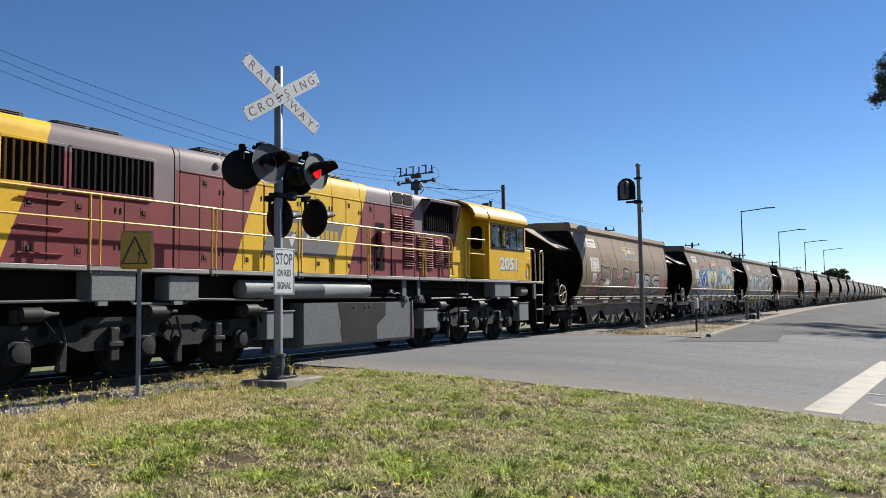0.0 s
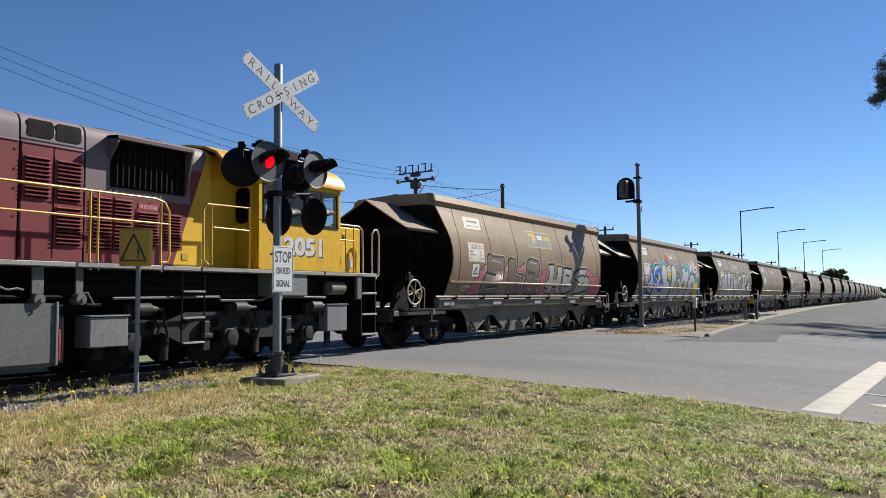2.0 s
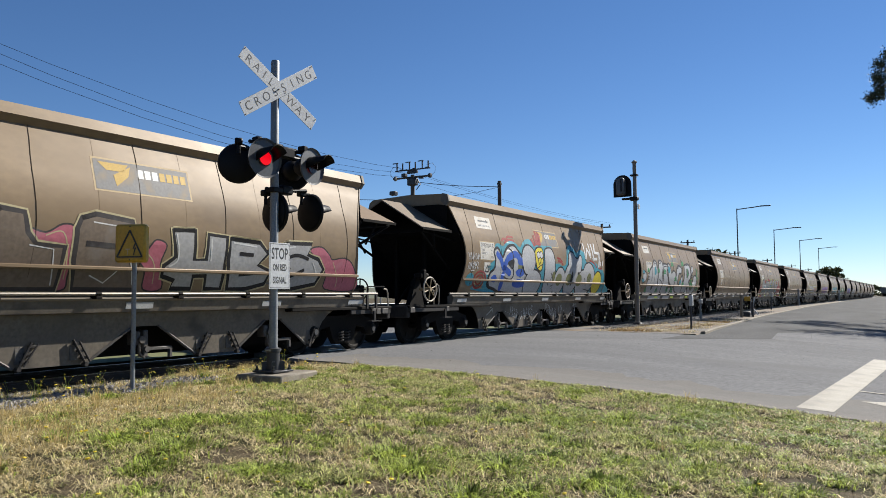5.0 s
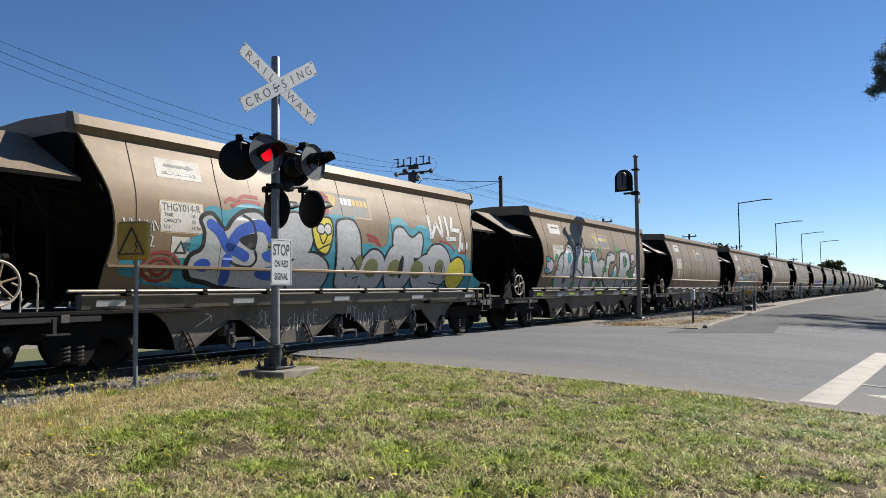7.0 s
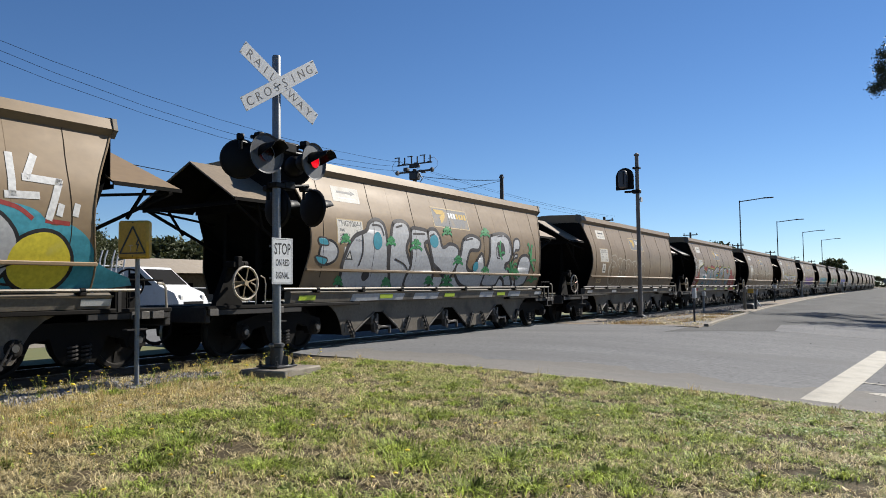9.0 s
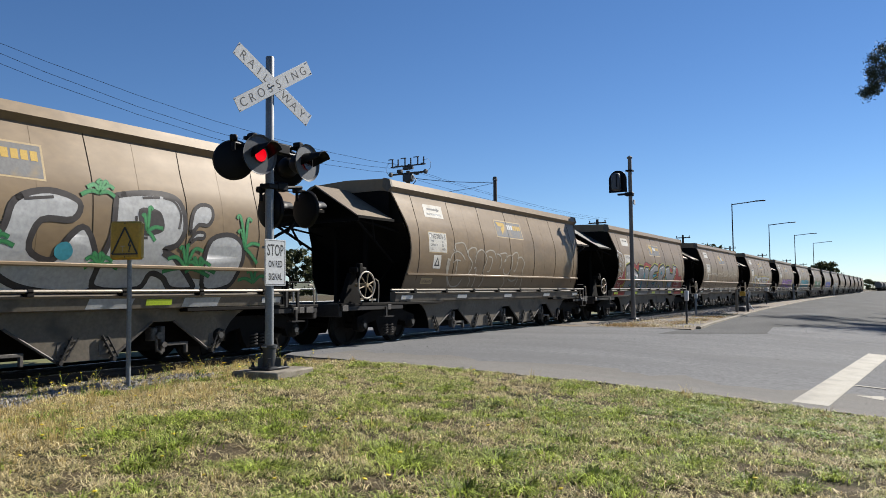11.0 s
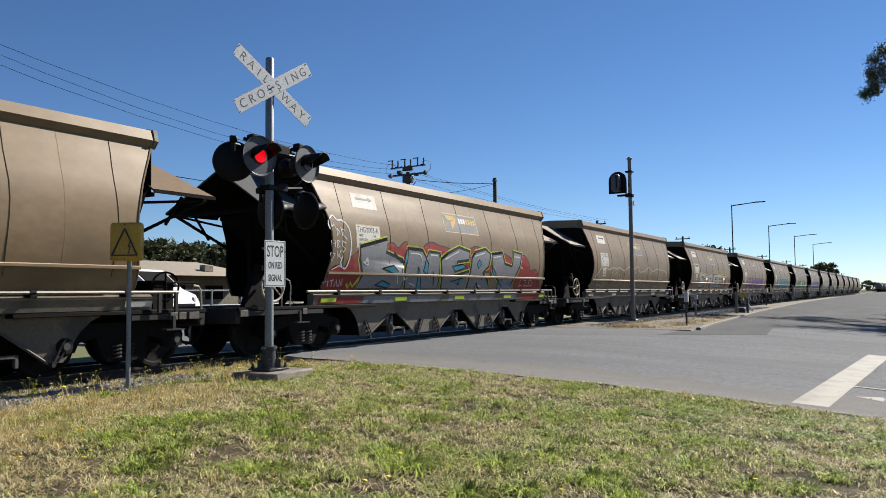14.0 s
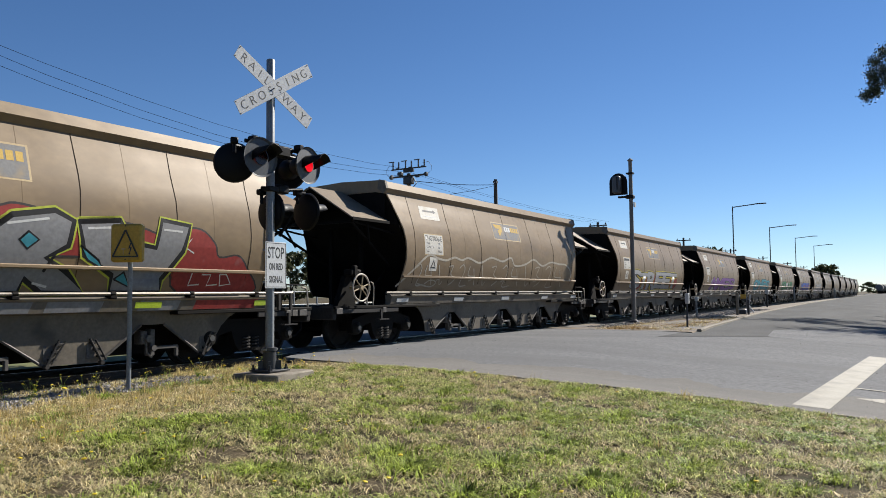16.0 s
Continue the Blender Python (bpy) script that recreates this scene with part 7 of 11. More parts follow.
stroke(w, [(9.71, 1.85), (9.79, 2.31), (9.88, 2.3)], 0.06, GREEN, 0.0225)
stroke(w, [(9.71, 1.85), (9.79, 2.31), (9.88, 2.3)], 0.028, LEAFY, 0.0237)
stroke(w, [(9.71, 1.85), (9.87, 1.75), (10.04, 1.6)], 0.06, GREEN, 0.0225)
stroke(w, [(9.71, 1.85), (9.87, 1.75), (10.04, 1.6)], 0.028, LEAFY, 0.0237)
stroke(w, [(9.71, 1.85), (9.88, 1.93), (10.05, 1.91)], 0.06, GREEN, 0.0225)
stroke(w, [(9.71, 1.85), (9.88, 1.93), (10.05, 1.91)], 0.028, LEAFY, 0.0237)
stroke(w, [(9.71, 1.85), (9.63, 2.12), (9.56, 2.09)], 0.06, GREEN, 0.0225)
stroke(w, [(9.71, 1.85), (9.63, 2.12), (9.56, 2.09)], 0.028, LEAFY, 0.0237)
stroke(w, [(10.05, 1.28), (9.85, 1.35), (9.69, 1.32)], 0.06, GREEN, 0.0225)
stroke(w, [(10.05, 1.28), (9.85, 1.35), (9.69, 1.32)], 0.028, LEAFY, 0.0237)
stroke(w, [(10.05, 1.28), (9.92, 1.47), (9.85, 1.44)], 0.06, GREEN, 0.0225)
stroke(w, [(10.05, 1.28), (9.92, 1.47), (9.85, 1.44)], 0.028, LEAFY, 0.0237)
stroke(w, [(10.05, 1.28), (10.04, 1.49), (10.1, 1.47)], 0.06, GREEN, 0.0225)
stroke(w, [(10.05, 1.28), (10.04, 1.49), (10.1, 1.47)], 0.028, LEAFY, 0.0237)
stroke(w, [(10.05, 1.28), (10.17, 1.39), (10.34, 1.37)], 0.06, GREEN, 0.0225)
stroke(w, [(10.05, 1.28), (10.17, 1.39), (10.34, 1.37)], 0.028, LEAFY, 0.0237)
stroke(w, [(7.82, 2.01), (7.78, 2.23), (7.74, 2.21)], 0.06, GREEN, 0.0225)
stroke(w, [(7.82, 2.01), (7.78, 2.23), (7.74, 2.21)], 0.028, LEAFY, 0.0237)
stroke(w, [(7.82, 2.01), (7.87, 2.34), (7.92, 2.32)], 0.06, GREEN, 0.0225)
stroke(w, [(7.82, 2.01), (7.87, 2.34), (7.92, 2.32)], 0.028, LEAFY, 0.0237)
stroke(w, [(7.82, 2.01), (7.95, 2.07), (8.09, 2.06)], 0.06, GREEN, 0.0225)
stroke(w, [(7.82, 2.01), (7.95, 2.07), (8.09, 2.06)], 0.028, LEAFY, 0.0237)
stroke(w, [(7.82, 2.01), (7.89, 1.96), (7.96, 1.87)], 0.06, GREEN, 0.0225)
stroke(w, [(7.82, 2.01), (7.89, 1.96), (7.96, 1.87)], 0.028, LEAFY, 0.0237)
stroke(w, [(2.91, 2.07), (2.83, 2.09), (2.75, 2.04)], 0.06, GREEN, 0.0225)
stroke(w, [(2.91, 2.07), (2.83, 2.09), (2.75, 2.04)], 0.028, LEAFY, 0.0237)
stroke(w, [(2.91, 2.07), (2.86, 2.17), (2.79, 2.13)], 0.06, GREEN, 0.0225)
stroke(w, [(2.91, 2.07), (2.86, 2.17), (2.79, 2.13)], 0.028, LEAFY, 0.0237)
stroke(w, [(2.91, 2.07), (2.9, 2.21), (2.88, 2.18)], 0.06, GREEN, 0.0225)
stroke(w, [(2.91, 2.07), (2.9, 2.21), (2.88, 2.18)], 0.028, LEAFY, 0.0237)
stroke(w, [(2.91, 2.07), (2.95, 2.21), (2.98, 2.18)], 0.06, GREEN, 0.0225)
stroke(w, [(2.91, 2.07), (2.95, 2.21), (2.98, 2.18)], 0.028, LEAFY, 0.0237)
stroke(w, [(2.91, 2.07), (2.99, 2.17), (3.05, 2.13)], 0.06, GREEN, 0.0225)
stroke(w, [(2.91, 2.07), (2.99, 2.17), (3.05, 2.13)], 0.028, LEAFY, 0.0237)
stroke(w, [(2.91, 2.07), (3.0, 2.09), (3.08, 2.05)], 0.06, GREEN, 0.0225)
stroke(w, [(2.91, 2.07), (3.0, 2.09), (3.08, 2.05)], 0.028, LEAFY, 0.0237)
stroke(w, [(3.86, 2.02), (3.74, 2.03), (3.62, 1.97)], 0.06, GREEN, 0.0225)
stroke(w, [(3.86, 2.02), (3.74, 2.03), (3.62, 1.97)], 0.028, LEAFY, 0.0237)
stroke(w, [(3.86, 2.02), (3.77, 2.14), (3.68, 2.1)], 0.06, GREEN, 0.0225)
stroke(w, [(3.86, 2.02), (3.77, 2.14), (3.68, 2.1)], 0.028, LEAFY, 0.0237)
stroke(w, [(3.86, 2.02), (3.83, 2.2), (3.8, 2.16)], 0.06, GREEN, 0.0225)
stroke(w, [(3.86, 2.02), (3.83, 2.2), (3.8, 2.16)], 0.028, LEAFY, 0.0237)
stroke(w, [(3.86, 2.02), (3.91, 2.19), (3.95, 2.16)], 0.06, GREEN, 0.0225)
stroke(w, [(3.86, 2.02), (3.91, 2.19), (3.95, 2.16)], 0.028, LEAFY, 0.0237)
stroke(w, [(3.86, 2.02), (3.96, 2.14), (4.05, 2.1)], 0.06, GREEN, 0.0225)
stroke(w, [(3.86, 2.02), (3.96, 2.14), (4.05, 2.1)], 0.028, LEAFY, 0.0237)
stroke(w, [(3.86, 2.02), (3.98, 2.04), (4.1, 1.98)], 0.06, GREEN, 0.0225)
stroke(w, [(3.86, 2.02), (3.98, 2.04), (4.1, 1.98)], 0.028, LEAFY, 0.0237)
stroke(w, [(5.21, 2.41), (5.11, 2.43), (4.99, 2.37)], 0.06, GREEN, 0.0225)
stroke(w, [(5.21, 2.41), (5.11, 2.43), (4.99, 2.37)], 0.028, LEAFY, 0.0237)
stroke(w, [(5.21, 2.41), (5.15, 2.52), (5.06, 2.47)], 0.06, GREEN, 0.0225)
stroke(w, [(5.21, 2.41), (5.15, 2.52), (5.06, 2.47)], 0.028, LEAFY, 0.0237)
stroke(w, [(5.21, 2.41), (5.23, 2.57), (5.18, 2.53)], 0.06, GREEN, 0.0225)
stroke(w, [(5.21, 2.41), (5.23, 2.57), (5.18, 2.53)], 0.028, LEAFY, 0.0237)
stroke(w, [(5.21, 2.41), (5.3, 2.57), (5.32, 2.53)], 0.06, GREEN, 0.0225)
stroke(w, [(5.21, 2.41), (5.3, 2.57), (5.32, 2.53)], 0.028, LEAFY, 0.0237)
stroke(w, [(5.21, 2.41), (5.32, 2.52), (5.4, 2.49)], 0.06, GREEN, 0.0225)
stroke(w, [(5.21, 2.41), (5.32, 2.52), (5.4, 2.49)], 0.028, LEAFY, 0.0237)
stroke(w, [(5.21, 2.41), (5.32, 2.44), (5.42, 2.39)], 0.06, GREEN, 0.0225)
stroke(w, [(5.21, 2.41), (5.32, 2.44), (5.42, 2.39)], 0.028, LEAFY, 0.0237)
stroke(w, [(5.7, 1.74), (5.58, 1.76), (5.48, 1.7)], 0.06, GREEN, 0.0225)
stroke(w, [(5.7, 1.74), (5.58, 1.76), (5.48, 1.7)], 0.028, LEAFY, 0.0237)
stroke(w, [(5.7, 1.74), (5.58, 1.85), (5.51, 1.81)], 0.06, GREEN, 0.0225)
stroke(w, [(5.7, 1.74), (5.58, 1.85), (5.51, 1.81)], 0.028, LEAFY, 0.0237)
stroke(w, [(5.7, 1.74), (5.63, 1.9), (5.61, 1.86)], 0.06, GREEN, 0.0225)
stroke(w, [(5.7, 1.74), (5.63, 1.9), (5.61, 1.86)], 0.028, LEAFY, 0.0237)
stroke(w, [(5.7, 1.74), (5.7, 1.89), (5.75, 1.86)], 0.06, GREEN, 0.0225)
stroke(w, [(5.7, 1.74), (5.7, 1.89), (5.75, 1.86)], 0.028, LEAFY, 0.0237)
stroke(w, [(5.7, 1.74), (5.76, 1.84), (5.86, 1.81)], 0.06, GREEN, 0.0225)
stroke(w, [(5.7, 1.74), (5.76, 1.84), (5.86, 1.81)], 0.028, LEAFY, 0.0237)
stroke(w, [(5.7, 1.74), (5.8, 1.76), (5.93, 1.71)], 0.06, GREEN, 0.0225)
stroke(w, [(5.7, 1.74), (5.8, 1.76), (5.93, 1.71)], 0.028, LEAFY, 0.0237)
stroke(w, [(7.07, 2.48), (6.95, 2.5), (6.8, 2.43)], 0.06, GREEN, 0.0225)
stroke(w, [(7.07, 2.48), (6.95, 2.5), (6.8, 2.43)], 0.028, LEAFY, 0.0237)
stroke(w, [(7.07, 2.48), (7.02, 2.59), (6.9, 2.54)], 0.06, GREEN, 0.0225)
stroke(w, [(7.07, 2.48), (7.02, 2.59), (6.9, 2.54)], 0.028, LEAFY, 0.0237)
stroke(w, [(7.07, 2.48), (7.12, 2.66), (7.06, 2.61)], 0.06, GREEN, 0.0225)
stroke(w, [(7.07, 2.48), (7.12, 2.66), (7.06, 2.61)], 0.028, LEAFY, 0.0237)
stroke(w, [(7.07, 2.48), (7.19, 2.65), (7.22, 2.61)], 0.06, GREEN, 0.0225)
stroke(w, [(7.07, 2.48), (7.19, 2.65), (7.22, 2.61)], 0.028, LEAFY, 0.0237)
stroke(w, [(7.07, 2.48), (7.22, 2.6), (7.31, 2.56)], 0.06, GREEN, 0.0225)
stroke(w, [(7.07, 2.48), (7.22, 2.6), (7.31, 2.56)], 0.028, LEAFY, 0.0237)
stroke(w, [(7.07, 2.48), (7.2, 2.51), (7.31, 2.45)], 0.06, GREEN, 0.0225)
stroke(w, [(7.07, 2.48), (7.2, 2.51), (7.31, 2.45)], 0.028, LEAFY, 0.0237)
stroke(w, [(1.39, 1.24), (1.31, 1.26), (1.26, 1.22)], 0.06, GREEN, 0.0225)
stroke(w, [(1.39, 1.24), (1.31, 1.26), (1.26, 1.22)], 0.028, LEAFY, 0.0237)
stroke(w, [(1.39, 1.24), (1.3, 1.33), (1.26, 1.3)], 0.06, GREEN, 0.0225)
stroke(w, [(1.39, 1.24), (1.3, 1.33), (1.26, 1.3)], 0.028, LEAFY, 0.0237)
stroke(w, [(1.39, 1.24), (1.31, 1.37), (1.31, 1.34)], 0.06, GREEN, 0.0225)
stroke(w, [(1.39, 1.24), (1.31, 1.37), (1.31, 1.34)], 0.028, LEAFY, 0.0237)
stroke(w, [(1.39, 1.24), (1.36, 1.36), (1.4, 1.33)], 0.06, GREEN, 0.0225)
stroke(w, [(1.39, 1.24), (1.36, 1.36), (1.4, 1.33)], 0.028, LEAFY, 0.0237)
stroke(w, [(1.39, 1.24), (1.41, 1.32), (1.48, 1.29)], 0.06, GREEN, 0.0225)
stroke(w, [(1.39, 1.24), (1.41, 1.32), (1.48, 1.29)], 0.028, LEAFY, 0.0237)
stroke(w, [(1.39, 1.24), (1.45, 1.26), (1.54, 1.21)], 0.06, GREEN, 0.0225)
stroke(w, [(1.39, 1.24), (1.45, 1.26), (1.54, 1.21)], 0.028, LEAFY, 0.0237)
stroke(w, [(2.96, 1.22), (2.87, 1.24), (2.81, 1.19)], 0.06, GREEN, 0.0225)
stroke(w, [(2.96, 1.22), (2.87, 1.24), (2.81, 1.19)], 0.028, LEAFY, 0.0237)
stroke(w, [(2.96, 1.22), (2.85, 1.31), (2.8, 1.28)], 0.06, GREEN, 0.0225)
stroke(w, [(2.96, 1.22), (2.85, 1.31), (2.8, 1.28)], 0.028, LEAFY, 0.0237)
stroke(w, [(2.96, 1.22), (2.87, 1.36), (2.86, 1.32)], 0.06, GREEN, 0.0225)
stroke(w, [(2.96, 1.22), (2.87, 1.36), (2.86, 1.32)], 0.028, LEAFY, 0.0237)
stroke(w, [(2.96, 1.22), (2.92, 1.35), (2.97, 1.32)], 0.06, GREEN, 0.0225)
stroke(w, [(2.96, 1.22), (2.92, 1.35), (2.97, 1.32)], 0.028, LEAFY, 0.0237)
stroke(w, [(2.96, 1.22), (2.98, 1.31), (3.07, 1.27)], 0.06, GREEN, 0.0225)
stroke(w, [(2.96, 1.22), (2.98, 1.31), (3.07, 1.27)], 0.028, LEAFY, 0.0237)
stroke(w, [(2.96, 1.22), (3.03, 1.24), (3.15, 1.18)], 0.06, GREEN, 0.0225)
stroke(w, [(2.96, 1.22), (3.03, 1.24), (3.15, 1.18)], 0.028, LEAFY, 0.0237)
stroke(w, [(4.59, 1.25), (4.48, 1.28), (4.41, 1.23)], 0.06, GREEN, 0.0225)
stroke(w, [(4.59, 1.25), (4.48, 1.28), (4.41, 1.23)], 0.028, LEAFY, 0.0237)
stroke(w, [(4.59, 1.25), (4.46, 1.36), (4.41, 1.32)], 0.06, GREEN, 0.0225)
stroke(w, [(4.59, 1.25), (4.46, 1.36), (4.41, 1.32)], 0.028, LEAFY, 0.0237)
stroke(w, [(4.59, 1.25), (4.49, 1.4), (4.48, 1.37)], 0.06, GREEN, 0.0225)
stroke(w, [(4.59, 1.25), (4.49, 1.4), (4.48, 1.37)], 0.028, LEAFY, 0.0237)
stroke(w, [(4.59, 1.25), (4.55, 1.4), (4.6, 1.36)], 0.06, GREEN, 0.0225)
stroke(w, [(4.59, 1.25), (4.55, 1.4), (4.6, 1.36)], 0.028, LEAFY, 0.0237)
stroke(w, [(4.59, 1.25), (4.62, 1.35), (4.72, 1.31)], 0.06, GREEN, 0.0225)
stroke(w, [(4.59, 1.25), (4.62, 1.35), (4.72, 1.31)], 0.028, LEAFY, 0.0237)
stroke(w, [(4.59, 1.25), (4.68, 1.27), (4.81, 1.22)], 0.06, GREEN, 0.0225)
stroke(w, [(4.59, 1.25), (4.68, 1.27), (4.81, 1.22)], 0.028, LEAFY, 0.0237)
stroke(w, [(1.43, 2.05), (1.36, 2.07), (1.29, 2.02)], 0.06, GREEN, 0.0225)
stroke(w, [(1.43, 2.05), (1.36, 2.07), (1.29, 2.02)], 0.028, LEAFY, 0.0237)
stroke(w, [(1.43, 2.05), (1.38, 2.14), (1.32, 2.11)], 0.06, GREEN, 0.0225)
stroke(w, [(1.43, 2.05), (1.38, 2.14), (1.32, 2.11)], 0.028, LEAFY, 0.0237)
stroke(w, [(1.43, 2.05), (1.41, 2.18), (1.39, 2.15)], 0.06, GREEN, 0.0225)
stroke(w, [(1.43, 2.05), (1.41, 2.18), (1.39, 2.15)], 0.028, LEAFY, 0.0237)
stroke(w, [(1.43, 2.05), (1.46, 2.18), (1.48, 2.15)], 0.06, GREEN, 0.0225)
stroke(w, [(1.43, 2.05), (1.46, 2.18), (1.48, 2.15)], 0.028, LEAFY, 0.0237)
stroke(w, [(1.43, 2.05), (1.49, 2.14), (1.54, 2.11)], 0.06, GREEN, 0.0225)
stroke(w, [(1.43, 2.05), (1.49, 2.14), (1.54, 2.11)], 0.028, LEAFY, 0.0237)
stroke(w, [(1.43, 2.05), (1.5, 2.08), (1.57, 2.03)], 0.06, GREEN, 0.0225)
stroke(w, [(1.43, 2.05), (1.5, 2.08), (1.57, 2.03)], 0.028, LEAFY, 0.0237)
stroke(w, [(8.85, 1.47), (8.68, 1.49), (8.58, 1.43)], 0.06, GREEN, 0.0225)
stroke(w, [(8.85, 1.47), (8.68, 1.49), (8.58, 1.43)], 0.028, LEAFY, 0.0237)
stroke(w, [(8.85, 1.47), (8.68, 1.59), (8.59, 1.55)], 0.06, GREEN, 0.0225)
stroke(w, [(8.85, 1.47), (8.68, 1.59), (8.59, 1.55)], 0.028, LEAFY, 0.0237)
stroke(w, [(8.85, 1.47), (8.72, 1.65), (8.71, 1.61)], 0.06, GREEN, 0.0225)
stroke(w, [(8.85, 1.47), (8.72, 1.65), (8.71, 1.61)], 0.028, LEAFY, 0.0237)
stroke(w, [(8.85, 1.47), (8.82, 1.65), (8.89, 1.6)], 0.06, GREEN, 0.0225)
stroke(w, [(8.85, 1.47), (8.82, 1.65), (8.89, 1.6)], 0.028, LEAFY, 0.0237)
stroke(w, [(8.85, 1.47), (8.91, 1.59), (9.05, 1.54)], 0.06, GREEN, 0.0225)
stroke(w, [(8.85, 1.47), (8.91, 1.59), (9.05, 1.54)], 0.028, LEAFY, 0.0237)
stroke(w, [(8.85, 1.47), (8.98, 1.49), (9.17, 1.43)], 0.06, GREEN, 0.0225)
stroke(w, [(8.85, 1.47), (8.98, 1.49), (9.17, 1.43)], 0.028, LEAFY, 0.0237)
stroke(w, [(5.39, 1.21), (5.23, 1.23), (5.11, 1.17)], 0.06, GREEN, 0.0225)
stroke(w, [(5.39, 1.21), (5.23, 1.23), (5.11, 1.17)], 0.028, LEAFY, 0.0237)
stroke(w, [(5.39, 1.21), (5.19, 1.35), (5.1, 1.32)], 0.06, GREEN, 0.0225)
stroke(w, [(5.39, 1.21), (5.19, 1.35), (5.1, 1.32)], 0.028, LEAFY, 0.0237)
stroke(w, [(5.39, 1.21), (5.23, 1.43), (5.21, 1.39)], 0.06, GREEN, 0.0225)
stroke(w, [(5.39, 1.21), (5.23, 1.43), (5.21, 1.39)], 0.028, LEAFY, 0.0237)
stroke(w, [(5.39, 1.21), (5.33, 1.42), (5.41, 1.38)], 0.06, GREEN, 0.0225)
stroke(w, [(5.39, 1.21), (5.33, 1.42), (5.41, 1.38)], 0.028, LEAFY, 0.0237)
stroke(w, [(5.39, 1.21), (5.43, 1.35), (5.58, 1.31)], 0.06, GREEN, 0.0225)
stroke(w, [(5.39, 1.21), (5.43, 1.35), (5.58, 1.31)], 0.028, LEAFY, 0.0237)
stroke(w, [(5.39, 1.21), (5.54, 1.23), (5.74, 1.16)], 0.06, GREEN, 0.0225)
stroke(w, [(5.39, 1.21), (5.54, 1.23), (5.74, 1.16)], 0.028, LEAFY, 0.0237)
stroke(w, [(7.13, 1.49), (6.99, 1.52), (6.9, 1.46)], 0.06, GREEN, 0.0225)
stroke(w, [(7.13, 1.49), (6.99, 1.52), (6.9, 1.46)], 0.028, LEAFY, 0.0237)
stroke(w, [(7.13, 1.49), (6.99, 1.61), (6.91, 1.57)], 0.06, GREEN, 0.0225)
stroke(w, [(7.13, 1.49), (6.99, 1.61), (6.91, 1.57)], 0.028, LEAFY, 0.0237)
stroke(w, [(7.13, 1.49), (7.03, 1.66), (7.01, 1.62)], 0.06, GREEN, 0.0225)
stroke(w, [(7.13, 1.49), (7.03, 1.66), (7.01, 1.62)], 0.028, LEAFY, 0.0237)
stroke(w, [(7.13, 1.49), (7.11, 1.66), (7.17, 1.62)], 0.06, GREEN, 0.0225)
stroke(w, [(7.13, 1.49), (7.11, 1.66), (7.17, 1.62)], 0.028, LEAFY, 0.0237)
stroke(w, [(7.13, 1.49), (7.19, 1.61), (7.31, 1.56)], 0.06, GREEN, 0.0225)
stroke(w, [(7.13, 1.49), (7.19, 1.61), (7.31, 1.56)], 0.028, LEAFY, 0.0237)
stroke(w, [(7.13, 1.49), (7.25, 1.52), (7.41, 1.46)], 0.06, GREEN, 0.0225)
stroke(w, [(7.13, 1.49), (7.25, 1.52), (7.41, 1.46)], 0.028, LEAFY, 0.0237)
on_sill(w, 1.8, 3.6, GREYP)
on_sill(w, 4.0, 5.0, GREYP)
on_sill(w, 7.0, 7.7, GREYP)
on_sill(w, 8.6, 9.3, GREYP)

# fourth wagon: thin pale outline letters
w = WAGONS[3]
stroke(w, [(2.86, 1.88), (2.68, 2.02), (2.45, 2.07), (2.25, 1.99), (2.13, 1.8), (2.12, 1.52), (2.22, 1.36), (2.42, 1.23), (2.65, 1.23), (2.78, 1.29), (2.85, 1.4)], 0.034, CHALK, 0.009)
stroke(w, [(2.04, 1.89), (2.03, 1.68), (2.12, 1.44), (2.28, 1.24)], 0.034, CHALK, 0.009)
stroke(w, [(2.28, 2.12), (2.41, 2.06), (2.37, 2.23), (2.55, 2.28), (2.82, 2.28), (2.95, 2.11), (3.02, 1.97)], 0.034, CHALK, 0.009)
stroke(w, [(2.31, 1.8), (2.44, 1.86), (2.64, 1.85)], 0.034, CHALK, 0.009)
stroke(w, [(2.49, 1.86), (2.5, 1.53)], 0.034, CHALK, 0.009)
stroke(w, [(3.02, 1.97), (3.03, 2.12), (3.28, 2.2), (3.45, 2.14), (3.38, 1.82)], 0.034, CHALK, 0.009)
stroke(w, [(3.03, 1.97), (3.23, 1.82), (3.22, 1.67), (3.13, 1.53), (3.27, 1.37), (3.24, 1.21)], 0.034, CHALK, 0.009)
stroke(w, [(3.39, 1.95), (3.52, 2.11), (3.77, 2.16), (3.99, 1.99), (3.97, 1.84), (3.86, 1.64), (3.95, 1.38), (3.83, 1.21)], 0.034, CHALK, 0.009)
stroke(w, [(3.37, 1.68), (3.47, 1.68), (3.51, 1.39), (3.48, 1.21)], 0.034, CHALK, 0.009)
stroke(w, [(3.96, 2.11), (4.17, 2.17), (4.42, 2.14), (4.52, 1.97)], 0.034, CHALK, 0.009)
stroke(w, [(4.12, 2.0), (4.3, 1.95), (4.22, 1.64), (4.07, 1.62)], 0.034, CHALK, 0.009)
stroke(w, [(4.54, 2.09), (4.77, 2.04), (4.85, 1.83), (4.78, 1.69)], 0.034, CHALK, 0.009)
stroke(w, [(4.76, 2.1), (5.14, 2.12), (5.06, 1.89)], 0.034, CHALK, 0.009)
stroke(w, [(5.0, 1.89), (5.2, 2.04), (5.43, 2.07), (5.52, 1.9), (5.47, 1.71), (5.28, 1.55), (5.06, 1.59), (5.01, 1.71)], 0.034, CHALK, 0.009)
